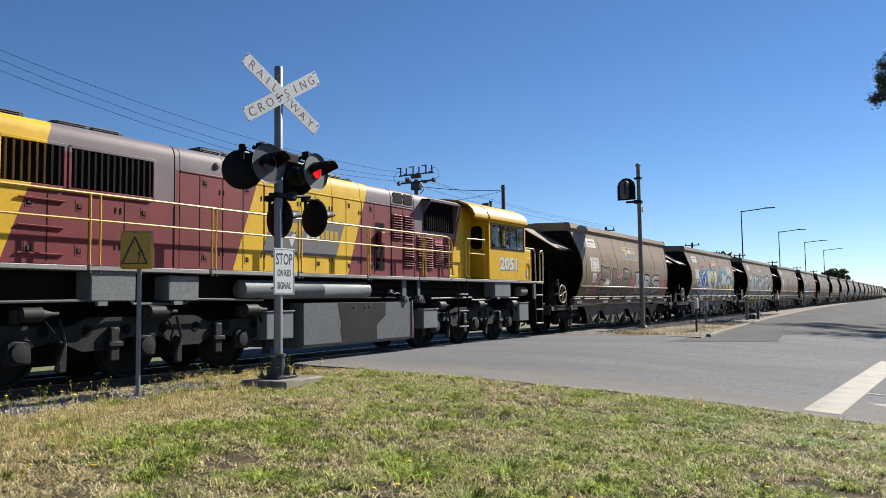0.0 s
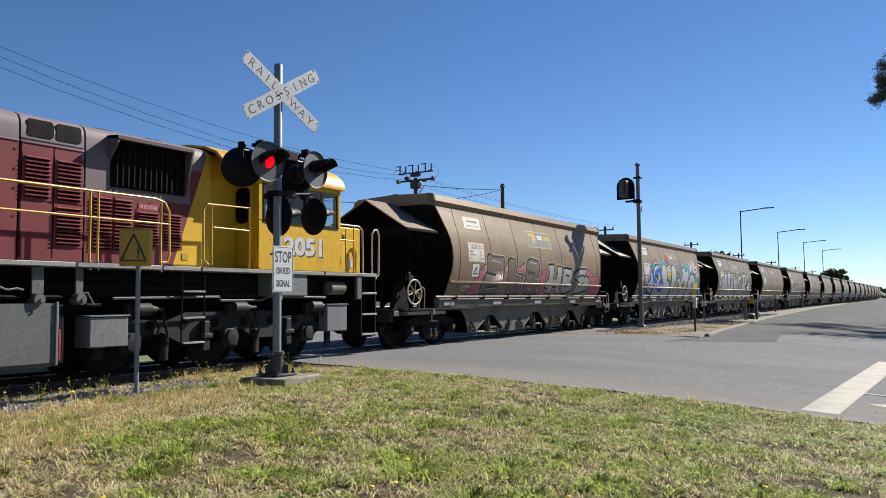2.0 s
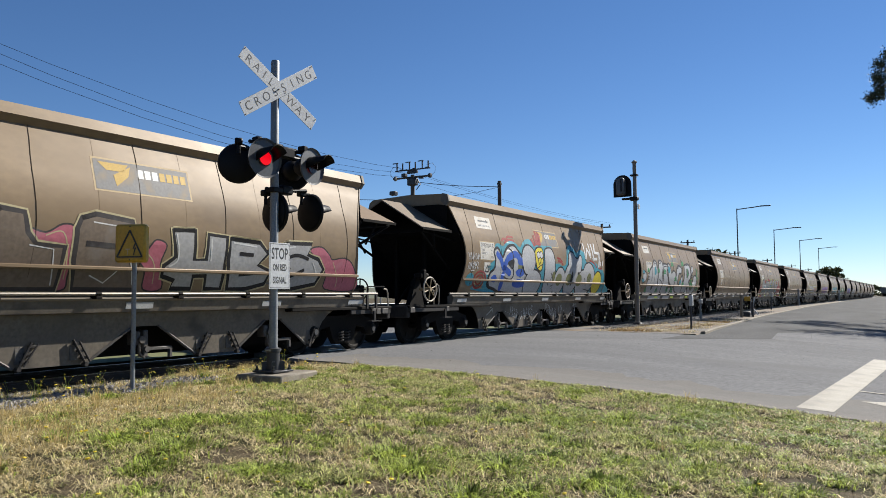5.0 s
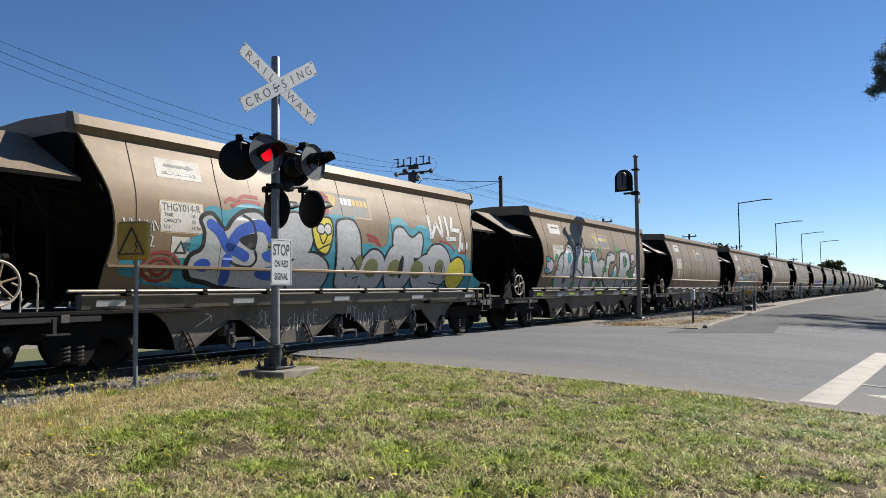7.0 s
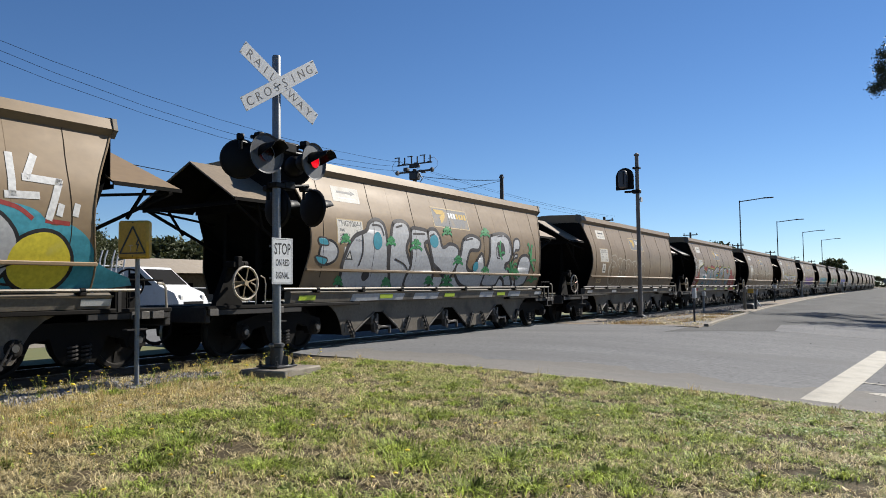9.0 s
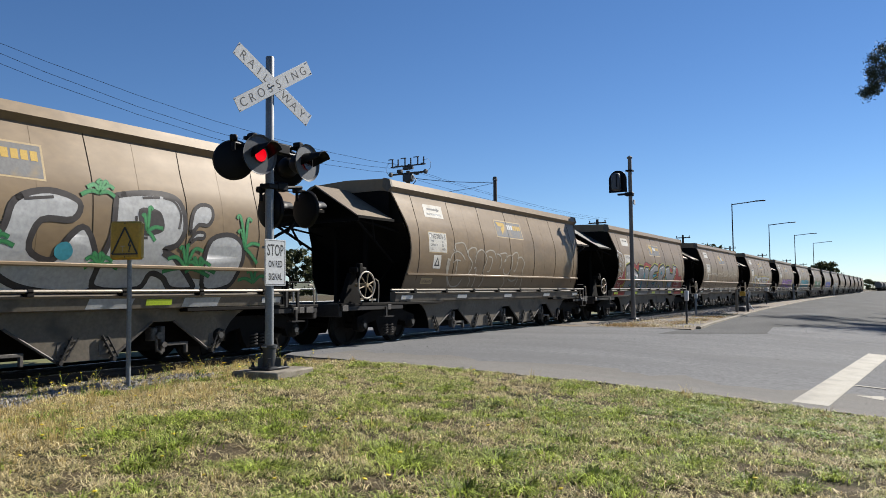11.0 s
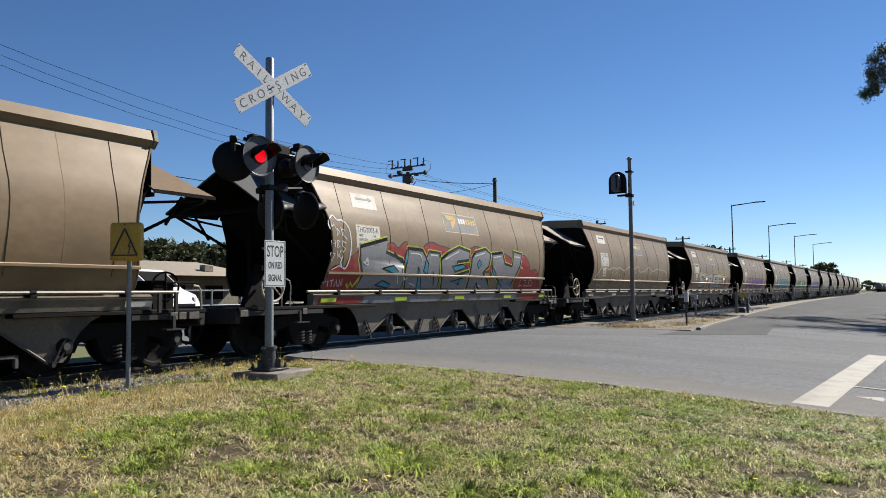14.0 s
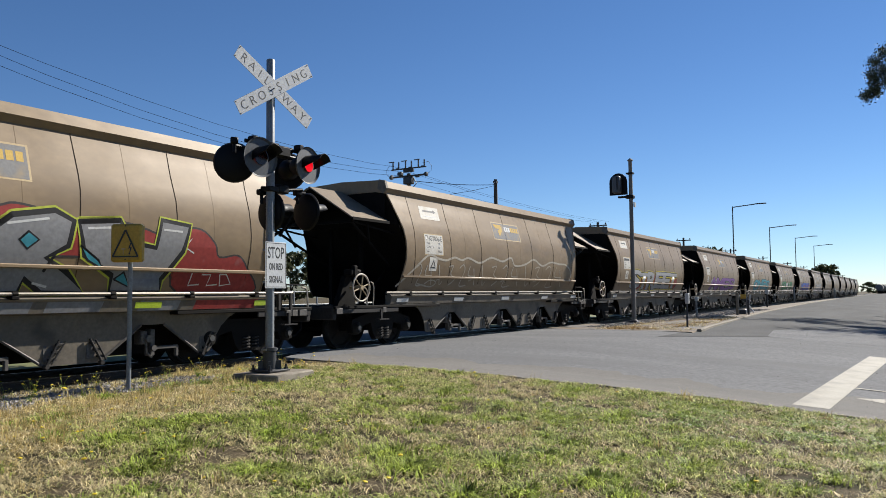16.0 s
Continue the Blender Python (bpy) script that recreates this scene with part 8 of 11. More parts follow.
stroke(w, [(5.43, 2.05), (5.67, 2.16), (5.87, 2.12), (5.76, 1.7), (5.64, 1.66)], 0.034, CHALK, 0.009)
stroke(w, [(5.83, 2.01), (6.07, 2.05), (6.28, 1.88), (6.21, 1.67), (6.27, 1.45), (6.31, 1.22)], 0.034, CHALK, 0.009)
stroke(w, [(5.3, 1.5), (5.57, 1.38), (5.8, 1.4), (6.0, 1.51), (5.95, 1.25)], 0.034, CHALK, 0.009)
stroke(w, [(5.12, 1.19), (5.21, 1.34), (5.07, 1.51)], 0.034, CHALK, 0.009)
stroke(w, [(2.08, 1.89), (2.05, 1.68), (2.14, 1.44)], 0.09, CHALK, 0.0085)

# fifth wagon: grey letters edged in black and lime, red behind
w = WAGONS[4]
shape(w, [(0.35, 1.18), (0.4, 1.43), (0.49, 1.6), (0.67, 1.65), (0.86, 1.62), (0.99, 1.8), (1.19, 1.9), (1.35, 1.97), (1.48, 1.53), (1.31, 1.17)], RED, 0.007, SMOKE, 0.03)
shape(w, [(2.23, 2.11), (2.45, 2.17), (2.63, 2.07), (2.81, 2.17), (2.98, 2.2), (2.96, 1.79), (2.28, 1.88)], RED, 0.007, SMOKE, 0.03)
shape(w, [(3.63, 2.09), (3.79, 2.22), (4.06, 2.26), (4.34, 2.2), (4.72, 2.16), (5.03, 2.03), (4.46, 1.85), (3.64, 1.86)], RED, 0.007, SMOKE, 0.03)
shape(w, [(5.75, 2.12), (5.95, 2.23), (6.21, 2.26), (7.11, 2.11), (7.65, 2.14), (8.3, 1.96), (8.34, 1.72), (5.8, 1.65)], RED, 0.007, SMOKE, 0.03)
shape(w, [(8.5, 1.72), (8.63, 2.09), (8.99, 2.13), (9.27, 1.93), (9.38, 1.72), (9.77, 1.76), (10.0, 1.57), (10.26, 1.15), (8.7, 1.16)], RED, 0.007, SMOKE, 0.03)
shape(w, [(1.31, 2.04), (2.24, 2.24), (2.21, 1.96), (2.8, 1.82), (3.0, 1.64), (3.03, 1.45), (2.97, 1.17), (1.38, 1.17), (1.47, 1.47), (1.32, 1.79)], STEEL, 0.0115, INK, 0.075, halo=LIMEP, smooth=False)
shape(w, [(3.0, 2.08), (3.6, 2.06), (3.77, 1.89), (3.86, 2.04), (4.34, 2.03), (4.5, 1.17), (3.13, 1.17), (2.97, 1.57)], STEEL, 0.0129, INK, 0.075, halo=LIMEP, smooth=False)
shape(w, [(4.4, 1.88), (4.72, 2.04), (5.25, 2.2), (5.78, 2.12), (5.73, 1.9), (5.18, 1.85), (5.12, 1.51), (5.9, 1.65), (6.07, 1.34), (5.87, 1.16), (4.67, 1.17)], STEEL, 0.0143, INK, 0.075, halo=LIMEP, smooth=False)
shape(w, [(5.88, 1.97), (6.07, 2.12), (6.62, 2.22), (6.88, 2.1), (6.82, 1.77), (6.54, 1.61), (6.84, 1.44), (7.16, 1.16), (6.56, 1.16), (6.3, 1.34), (6.26, 1.16), (5.87, 1.16)], STEEL, 0.0157, INK, 0.075, halo=LIMEP, smooth=False)
shape(w, [(6.95, 2.1), (7.57, 2.16), (7.73, 1.87), (8.17, 1.81), (8.26, 2.22), (8.77, 2.17), (8.66, 1.78), (8.34, 1.36), (8.38, 1.16), (7.54, 1.16), (7.52, 1.4), (7.06, 1.66)], STEEL, 0.0171, INK, 0.075, halo=LIMEP, smooth=False)
shape(w, [(2.13, 1.62), (2.51, 1.69), (2.72, 1.57), (2.68, 1.48), (2.39, 1.56)], TEAL, 0.0195, INK, 0.03, smooth=False)
shape(w, [(1.99, 1.27), (2.21, 1.37), (2.53, 1.29), (2.46, 1.21)], TEAL, 0.0195, INK, 0.03, smooth=False)
shape(w, [(3.47, 1.69), (3.56, 1.59), (3.79, 1.17), (3.6, 1.17)], TEAL, 0.0195, INK, 0.03, smooth=False)
shape(w, [(3.76, 1.87), (3.88, 1.76), (3.89, 1.53), (3.72, 1.59)], TEAL, 0.0195, INK, 0.03, smooth=False)
shape(w, [(4.96, 1.73), (5.46, 1.79), (5.66, 1.73), (5.13, 1.61)], TEAL, 0.0195, INK, 0.03, smooth=False)
shape(w, [(4.99, 1.37), (5.58, 1.46), (5.46, 1.31)], TEAL, 0.0195, INK, 0.03, smooth=False)
shape(w, [(6.17, 1.82), (6.28, 1.93), (6.42, 1.83), (6.28, 1.71)], TEAL, 0.0195, INK, 0.03, smooth=False)
shape(w, [(6.99, 1.79), (7.28, 1.6), (7.38, 1.47), (7.11, 1.6)], TEAL, 0.0195, INK, 0.03, smooth=False)
shape(w, [(7.56, 1.35), (7.7, 1.45), (7.84, 1.24)], TEAL, 0.0195, INK, 0.03, smooth=False)
shape(w, [(2.95, 2.0), (3.02, 2.08), (3.01, 1.75), (2.89, 1.78)], TEAL, 0.0195, INK, 0.03, smooth=False)
stroke(w, [(2.31, 1.47), (2.67, 1.5), (2.79, 1.31)], 0.03, PALE, 0.0212)
stroke(w, [(2.88, 1.64), (3.02, 1.4), (3.12, 1.45)], 0.03, PALE, 0.0212)
stroke(w, [(3.11, 1.97), (3.51, 1.95), (3.6, 1.73)], 0.03, PALE, 0.0212)
stroke(w, [(3.94, 1.97), (4.25, 1.96)], 0.03, PALE, 0.0212)
stroke(w, [(4.59, 1.89), (5.22, 2.1)], 0.03, PALE, 0.0212)
stroke(w, [(6.01, 2.01), (6.54, 2.11)], 0.03, PALE, 0.0212)
stroke(w, [(7.08, 2.02), (7.49, 2.06)], 0.03, PALE, 0.0212)
stroke(w, [(8.29, 2.08), (8.63, 2.07)], 0.03, PALE, 0.0212)
stroke(w, [(1.49, 1.69), (1.54, 1.8), (1.61, 1.68), (1.44, 1.73), (1.61, 1.75)], 0.03, PALE, 0.0212)
stroke(w, [(3.25, 1.32), (3.49, 1.27)], 0.03, PALE, 0.0212)
stroke(w, [(6.42, 1.29), (6.62, 1.24)], 0.03, PALE, 0.0212)
stroke(w, [(4.12, 1.6), (4.27, 1.28)], 0.04, INK, 0.0206)
stroke(w, [(5.37, 1.54), (5.39, 1.26)], 0.04, INK, 0.0206)
stroke(w, [(5.87, 1.44), (5.9, 1.22)], 0.04, INK, 0.0206)
stroke(w, [(2.48, 1.97), (2.81, 1.76)], 0.04, INK, 0.0206)
stroke(w, [(6.66, 1.67), (6.53, 1.43)], 0.04, INK, 0.0206)
stroke(w, [(1.03, 1.3), (1.12, 1.21), (1.15, 1.32), (1.25, 1.24), (1.39, 1.41)], 0.06, LIMEP, 0.0195, False)
stroke(w, [(0.37, 2.51), (0.5, 2.6), (0.62, 2.52), (0.77, 2.52), (0.95, 2.4), (1.01, 2.13), (0.98, 1.77), (0.88, 1.59), (0.73, 1.68), (0.77, 1.84)], 0.034, PALE, 0.01)
stroke(w, [(0.37, 2.51), (0.35, 2.41), (0.4, 2.33)], 0.034, PALE, 0.01)
stroke(w, [(0.41, 2.29), (0.47, 2.53), (0.55, 2.35)], 0.022, PALE, 0.0098, False)
stroke(w, [(0.42, 2.38), (0.52, 2.42)], 0.022, PALE, 0.0098, False)
stroke(w, [(0.58, 2.35), (0.59, 2.21), (0.66, 2.29), (0.58, 2.36)], 0.022, PALE, 0.0098, False)
stroke(w, [(0.71, 2.38), (0.75, 2.22)], 0.022, PALE, 0.0098, False)
stroke(w, [(0.71, 2.36), (0.82, 2.33), (0.74, 2.26), (0.88, 2.16)], 0.022, PALE, 0.0098, False)
stroke(w, [(0.41, 2.12), (0.43, 1.98)], 0.022, PALE, 0.0098, False)
stroke(w, [(0.51, 2.13), (0.52, 1.99)], 0.022, PALE, 0.0098, False)
stroke(w, [(0.41, 2.05), (0.52, 2.06)], 0.022, PALE, 0.0098, False)
stroke(w, [(0.57, 2.12), (0.59, 1.98), (0.67, 2.0), (0.59, 2.05), (0.65, 2.11), (0.57, 2.12)], 0.022, PALE, 0.0098, False)
stroke(w, [(0.85, 2.08), (0.74, 2.12), (0.73, 2.03), (0.84, 1.97), (0.76, 1.9)], 0.022, PALE, 0.0098, False)
stroke(w, [(0.38, 1.87), (0.46, 1.72), (0.52, 1.86), (0.39, 1.88)], 0.022, PALE, 0.0098, False)
stroke(w, [(0.58, 1.92), (0.61, 1.78), (0.7, 1.94)], 0.022, PALE, 0.0098, False)
stroke(w, [(0.61, 1.86), (0.73, 1.77)], 0.022, PALE, 0.0098, False)
stroke(w, [(0.49, 1.56), (0.69, 1.64), (0.83, 1.6)], 0.022, PALE, 0.0098, False)
stroke(w, [(0.35, 1.33), (0.37, 1.22)], 0.022, PALE, 0.0098, False)
stroke(w, [(0.3, 1.31), (0.41, 1.34)], 0.022, PALE, 0.0098, False)
stroke(w, [(0.46, 1.35), (0.49, 1.24)], 0.022, PALE, 0.0098, False)
stroke(w, [(0.52, 1.35), (0.62, 1.37)], 0.022, PALE, 0.0098, False)
stroke(w, [(0.58, 1.35), (0.6, 1.24)], 0.022, PALE, 0.0098, False)
stroke(w, [(0.68, 1.24), (0.7, 1.37), (0.79, 1.24)], 0.022, PALE, 0.0098, False)
stroke(w, [(0.84, 1.24), (0.79, 1.37), (0.91, 1.25), (0.87, 1.39)], 0.022, PALE, 0.0098, False)
stroke(w, [(8.9, 1.46), (8.87, 1.27), (9.08, 1.29)], 0.022, PALE, 0.0098, False)
stroke(w, [(9.09, 1.44), (9.27, 1.44), (9.23, 1.27), (9.44, 1.29)], 0.022, PALE, 0.0098, False)
stroke(w, [(9.45, 1.45), (9.5, 1.27), (9.72, 1.3), (9.59, 1.45), (9.45, 1.45)], 0.022, PALE, 0.0098, False)
stroke(w, [(8.61, 1.73), (8.81, 1.98), (8.55, 1.91), (8.87, 1.76)], 0.022, PALE, 0.0098, False)
on_sill(w, 0.2, 1.5, RED)
on_sill(w, 1.6, 2.9, STEEL)
on_sill(w, 3.2, 4.6, STEEL)
on_sill(w, 5.0, 6.4, STEEL)
on_sill(w, 6.6, 7.4, STEEL)
on_sill(w, 8.0, 8.7, STEEL)
on_sill(w, 9.0, 10.3, RED)

# sixth wagon: a pale wavering line over thin scrawled figures
w = WAGONS[5]
stroke(w, [(0.23, 1.28), (0.73, 1.62), (1.13, 1.89), (1.43, 2.01), (1.73, 1.94), (2.11, 1.9), (2.51, 1.98), (2.86, 1.93), (3.2, 1.99), (3.79, 1.89), (4.4, 2.04), (5.06, 1.97), (5.57, 2.08), (5.83, 1.87), (6.49, 1.93), (7.06, 2.08), (7.67, 1.92), (8.3, 2.04), (8.96, 2.01), (9.52, 1.99), (9.94, 1.78), (9.99, 1.49)], 0.05, CHALK, 0.01)
stroke(w, [(0.89, 1.7), (1.03, 1.78), (1.11, 1.65), (1.0, 1.32), (1.28, 1.33)], 0.03, CHALK, 0.01)
stroke(w, [(1.32, 1.76), (1.29, 1.55), (1.59, 1.53)], 0.03, CHALK, 0.01)
stroke(w, [(1.48, 1.71), (1.62, 1.32)], 0.03, CHALK, 0.01)
stroke(w, [(1.83, 1.79), (1.98, 1.35), (2.08, 1.4)], 0.03, CHALK, 0.01)
stroke(w, [(1.81, 1.43), (2.13, 1.51)], 0.028, CHALK, 0.01)
stroke(w, [(2.28, 1.75), (2.48, 1.78), (2.41, 1.59), (2.63, 1.46), (2.41, 1.32)], 0.03, CHALK, 0.01)
stroke(w, [(2.79, 1.73), (2.96, 1.82), (3.06, 1.68), (2.93, 1.32), (3.26, 1.32)], 0.03, CHALK, 0.01)
stroke(w, [(3.31, 1.79), (3.27, 1.57), (3.63, 1.55)], 0.03, CHALK, 0.01)
stroke(w, [(3.5, 1.74), (3.67, 1.32)], 0.03, CHALK, 0.01)
stroke(w, [(3.34, 1.43), (3.7, 1.52)], 0.028, CHALK, 0.01)
stroke(w, [(3.92, 1.83), (4.1, 1.35), (4.22, 1.41)], 0.03, CHALK, 0.01)
stroke(w, [(4.47, 1.79), (4.71, 1.82), (4.62, 1.61), (4.89, 1.47), (4.63, 1.32)], 0.03, CHALK, 0.01)
stroke(w, [(5.1, 1.77), (5.3, 1.86), (5.42, 1.71), (5.25, 1.31), (5.67, 1.32)], 0.03, CHALK, 0.01)
stroke(w, [(5.11, 1.43), (5.53, 1.53)], 0.028, CHALK, 0.01)
stroke(w, [(5.73, 1.84), (5.68, 1.59), (6.12, 1.57)], 0.03, CHALK, 0.01)
stroke(w, [(5.96, 1.78), (6.17, 1.31)], 0.03, CHALK, 0.01)
stroke(w, [(6.49, 1.89), (6.7, 1.34), (6.85, 1.41)], 0.03, CHALK, 0.01)
stroke(w, [(7.16, 1.83), (7.47, 1.87), (7.35, 1.64), (7.68, 1.48), (7.35, 1.31)], 0.03, CHALK, 0.01)
stroke(w, [(7.18, 1.44), (7.68, 1.54)], 0.028, CHALK, 0.01)
stroke(w, [(7.94, 1.81), (8.22, 1.92), (8.35, 1.75), (8.14, 1.31), (8.65, 1.31)], 0.03, CHALK, 0.01)
stroke(w, [(8.75, 1.9), (8.67, 1.62), (9.22, 1.59)], 0.03, CHALK, 0.01)
stroke(w, [(9.03, 1.83), (9.29, 1.31)], 0.03, CHALK, 0.01)
stroke(w, [(1.03, 1.35), (1.6, 1.28), (1.83, 1.38), (1.56, 1.43), (1.33, 1.33)], 0.028, CHALK, 0.01)


def chalk(w, pts, width=0.02):
    """One scrawled line on the lower hopper plate."""
    v, f = ribbon(pts, width)
    part("chalk_line", Shape().add([(a, -skirt_at(c) - 0.012, c) for a, c in v], f), PALE, w, smooth=False, fix=False)


SCRAWL = {
    "S": ["0.9,1 0.2,0.7 0.8,0.45 0.1,0"], "K": ["0.2,1 0.3,0", "0.9,0.9 0.25,0.45 1,0.05"], "A": ["0,0 0.5,1 0.9,0", "0.1,0.4 0.9,0.45"],
    "R": ["0.1,0 0.2,1 0.9,0.75 0.2,0.5 1,0"], "H": ["0.1,1 0.2,0", "0.8,1 0.9,0", "0.1,0.5 0.9,0.5"], "E": ["0.9,0.95 0.1,0.9 0.2,0 1,0.1", "0.2,0.5 0.8,0.55"],
    "M": ["0,0 0.2,1 0.5,0.3 0.8,1 1,0"], "T": ["0,0.95 1,1", "0.5,1 0.6,0"], "W": ["0,1 0.2,0 0.5,0.7 0.8,0 1,1"], "O": ["0.5,1 0.1,0.5 0.5,0 0.9,0.5 0.5,1"],
    "J": ["0.8,1 0.7,0.1 0.2,0.1"], ".": ["0.3,0.05 0.5,0.08"], ">": ["0,0 1,0.9", "0.6,1 1,0.9 1,0.5"], "^": ["0.9,0 0.2,0.9", "0.1,0.5 0.2,0.9 0.9,1"]}


def scrawl(w, words, x0, z0, x1, z1, high):
    for i, c in enumerate(words):
        f = i / max(1, len(words) - 1)
        x, z, wide = x0 + (x1 - x0) * f, z0 + (z1 - z0) * f, (x1 - x0) / len(words) * 0.9
        for line in SCRAWL.get(c, []):
            q = [tuple(float(e) for e in u.split(",")) for u in line.split()]
            chalk(w, [(x + a * wide, z + b * high - 0.05 * a) for a, b in q], 0.018)


for words, x0, z0, x1, z1, high in ((">", 2.15, 0.58, 2.5, 0.6, 0.24), ("..SKAR.", 3.22, 0.66, 4.05, 0.42, 0.26), ("SHAKE..", 4.2, 0.42, 5.25, 0.62, 0.28), (".MTWO.", 5.72, 0.66, 6.62, 0.38, 0.28), ("MJO..", 6.62, 0.44, 7.55, 0.66, 0.28), ("^", 8.15, 0.60, 8.45, 0.6, 0.24)):
    scrawl(WAGONS[1], words, x0, z0, x1, z1, high)

# the rest, far off
for k, words, fill, back in ((6, "STREET", SILVER, RED), (7, "AMES", PURPLE, SILVER), (8, "ONES", TEAL, SILVER), (9, "SLAB", GREEN, PALE), (10, "MORE", BLUE, PINK), (11, "SAGE", SILVER, PALE)):
    w = WAGONS[k]
    for i in range(6):
        blob(w, 3.0 + i * 1.1, 1.55, 0.75, 0.32, back, 0.008, 0.06, i + k)
    fat_letters(w, words, 2.2, 9.0, 1.25, 1.95, fill, INK, YELLOW if k == 6 else None, 0.014, seed=k)


# ---- level crossing signal ----
FLASH_PERIOD, FLASH_START = 1.47, 0.57
ROTORS = []


def flasher(parent, at, turn, arm, lit=None, r=0.26, dome=True):
    """Lamp unit on an arm: dished background disc, cupped housing, visor and turning red reflector. turn: degrees from facing across the line."""
    u = empty("lamp_unit", "", "")
    u.parent = parent
    u.matrix_basis = pose(*at) @ pose(0, 0, 0, 0, 0, turn)
    part("background_disc", Shape().lathe((0, 0.02, 0), (0, -1, 0), [(0, 0.103), (0, r - 0.02), (0.03, r), (0.036, r), (0.012, r - 0.025), (0.012, 0.103)], 32), M_DISC if lit is not None else M_BLACK, u)
    part("housing", Shape().lathe((0, 0.03, 0), (0, 1, 0), [(0.0, 0.12), (0.0, 0.15), (0.08, 0.15), (0.18, 0.12), (0.24, 0.07), (0.25, 0.03)] if dome else [(-0.02, 0.10), (0.0, r - 0.03), (0.012, r - 0.05), (0.03, 0.10), (0.035, 0.02)], 24), M_BLACK, u)
    vis = Shape()
    seg, n = 14, 2
    for j, d in enumerate((0.0, 0.30)):
        for i in range(seg + 1):
            a = radians(-20 + 220 * i / seg) if j == 0 else radians(20 + 140 * i / seg)
            vis.v.append((0.135 * math.cos(a), -d, 0.135 * math.sin(a)))
    vis.f = [[i, i + 1, seg + 2 + i, seg + 1 + i] for i in range(seg)]
    ob = part("visor", vis, M_BLACK, u, fix=False)
    mod = ob.modifiers.new("thick", "SOLIDIFY")
    mod.thickness = 0.006
    s = Shape().lathe((0, 0, 0), (0, -1, 0), [(-0.012, 0.02), (-0.012, 0.098), (0.0, 0.10), (0.012, 0.092), (0.02, 0.06), (0.022, 0.01)], 24)
    rot = part("red_reflector", s, [M_RED_OFF, M_RED_LIT], u, "red flasher lens")
    for p in rot.data.polygons:
        p.material_index = 1 if p.center.y < -0.013 else 0
    rot.location = (0, -0.01, 0)
    if lit is None:
        rot.rotation_euler = (0, 0, math.pi)
    else:
        ROTORS.append((rot, lit))
    bx = part("cable_elbow", Shape().tube([(0, 0.16, 0.1), (0, 0.16, 0.26), (arm[0], arm[1], arm[2])], 0.024, 8).box(-0.05, 0.05, 0.10, 0.22, 0.22, 0.30, 0.015), M_BLACK, u)
    return u


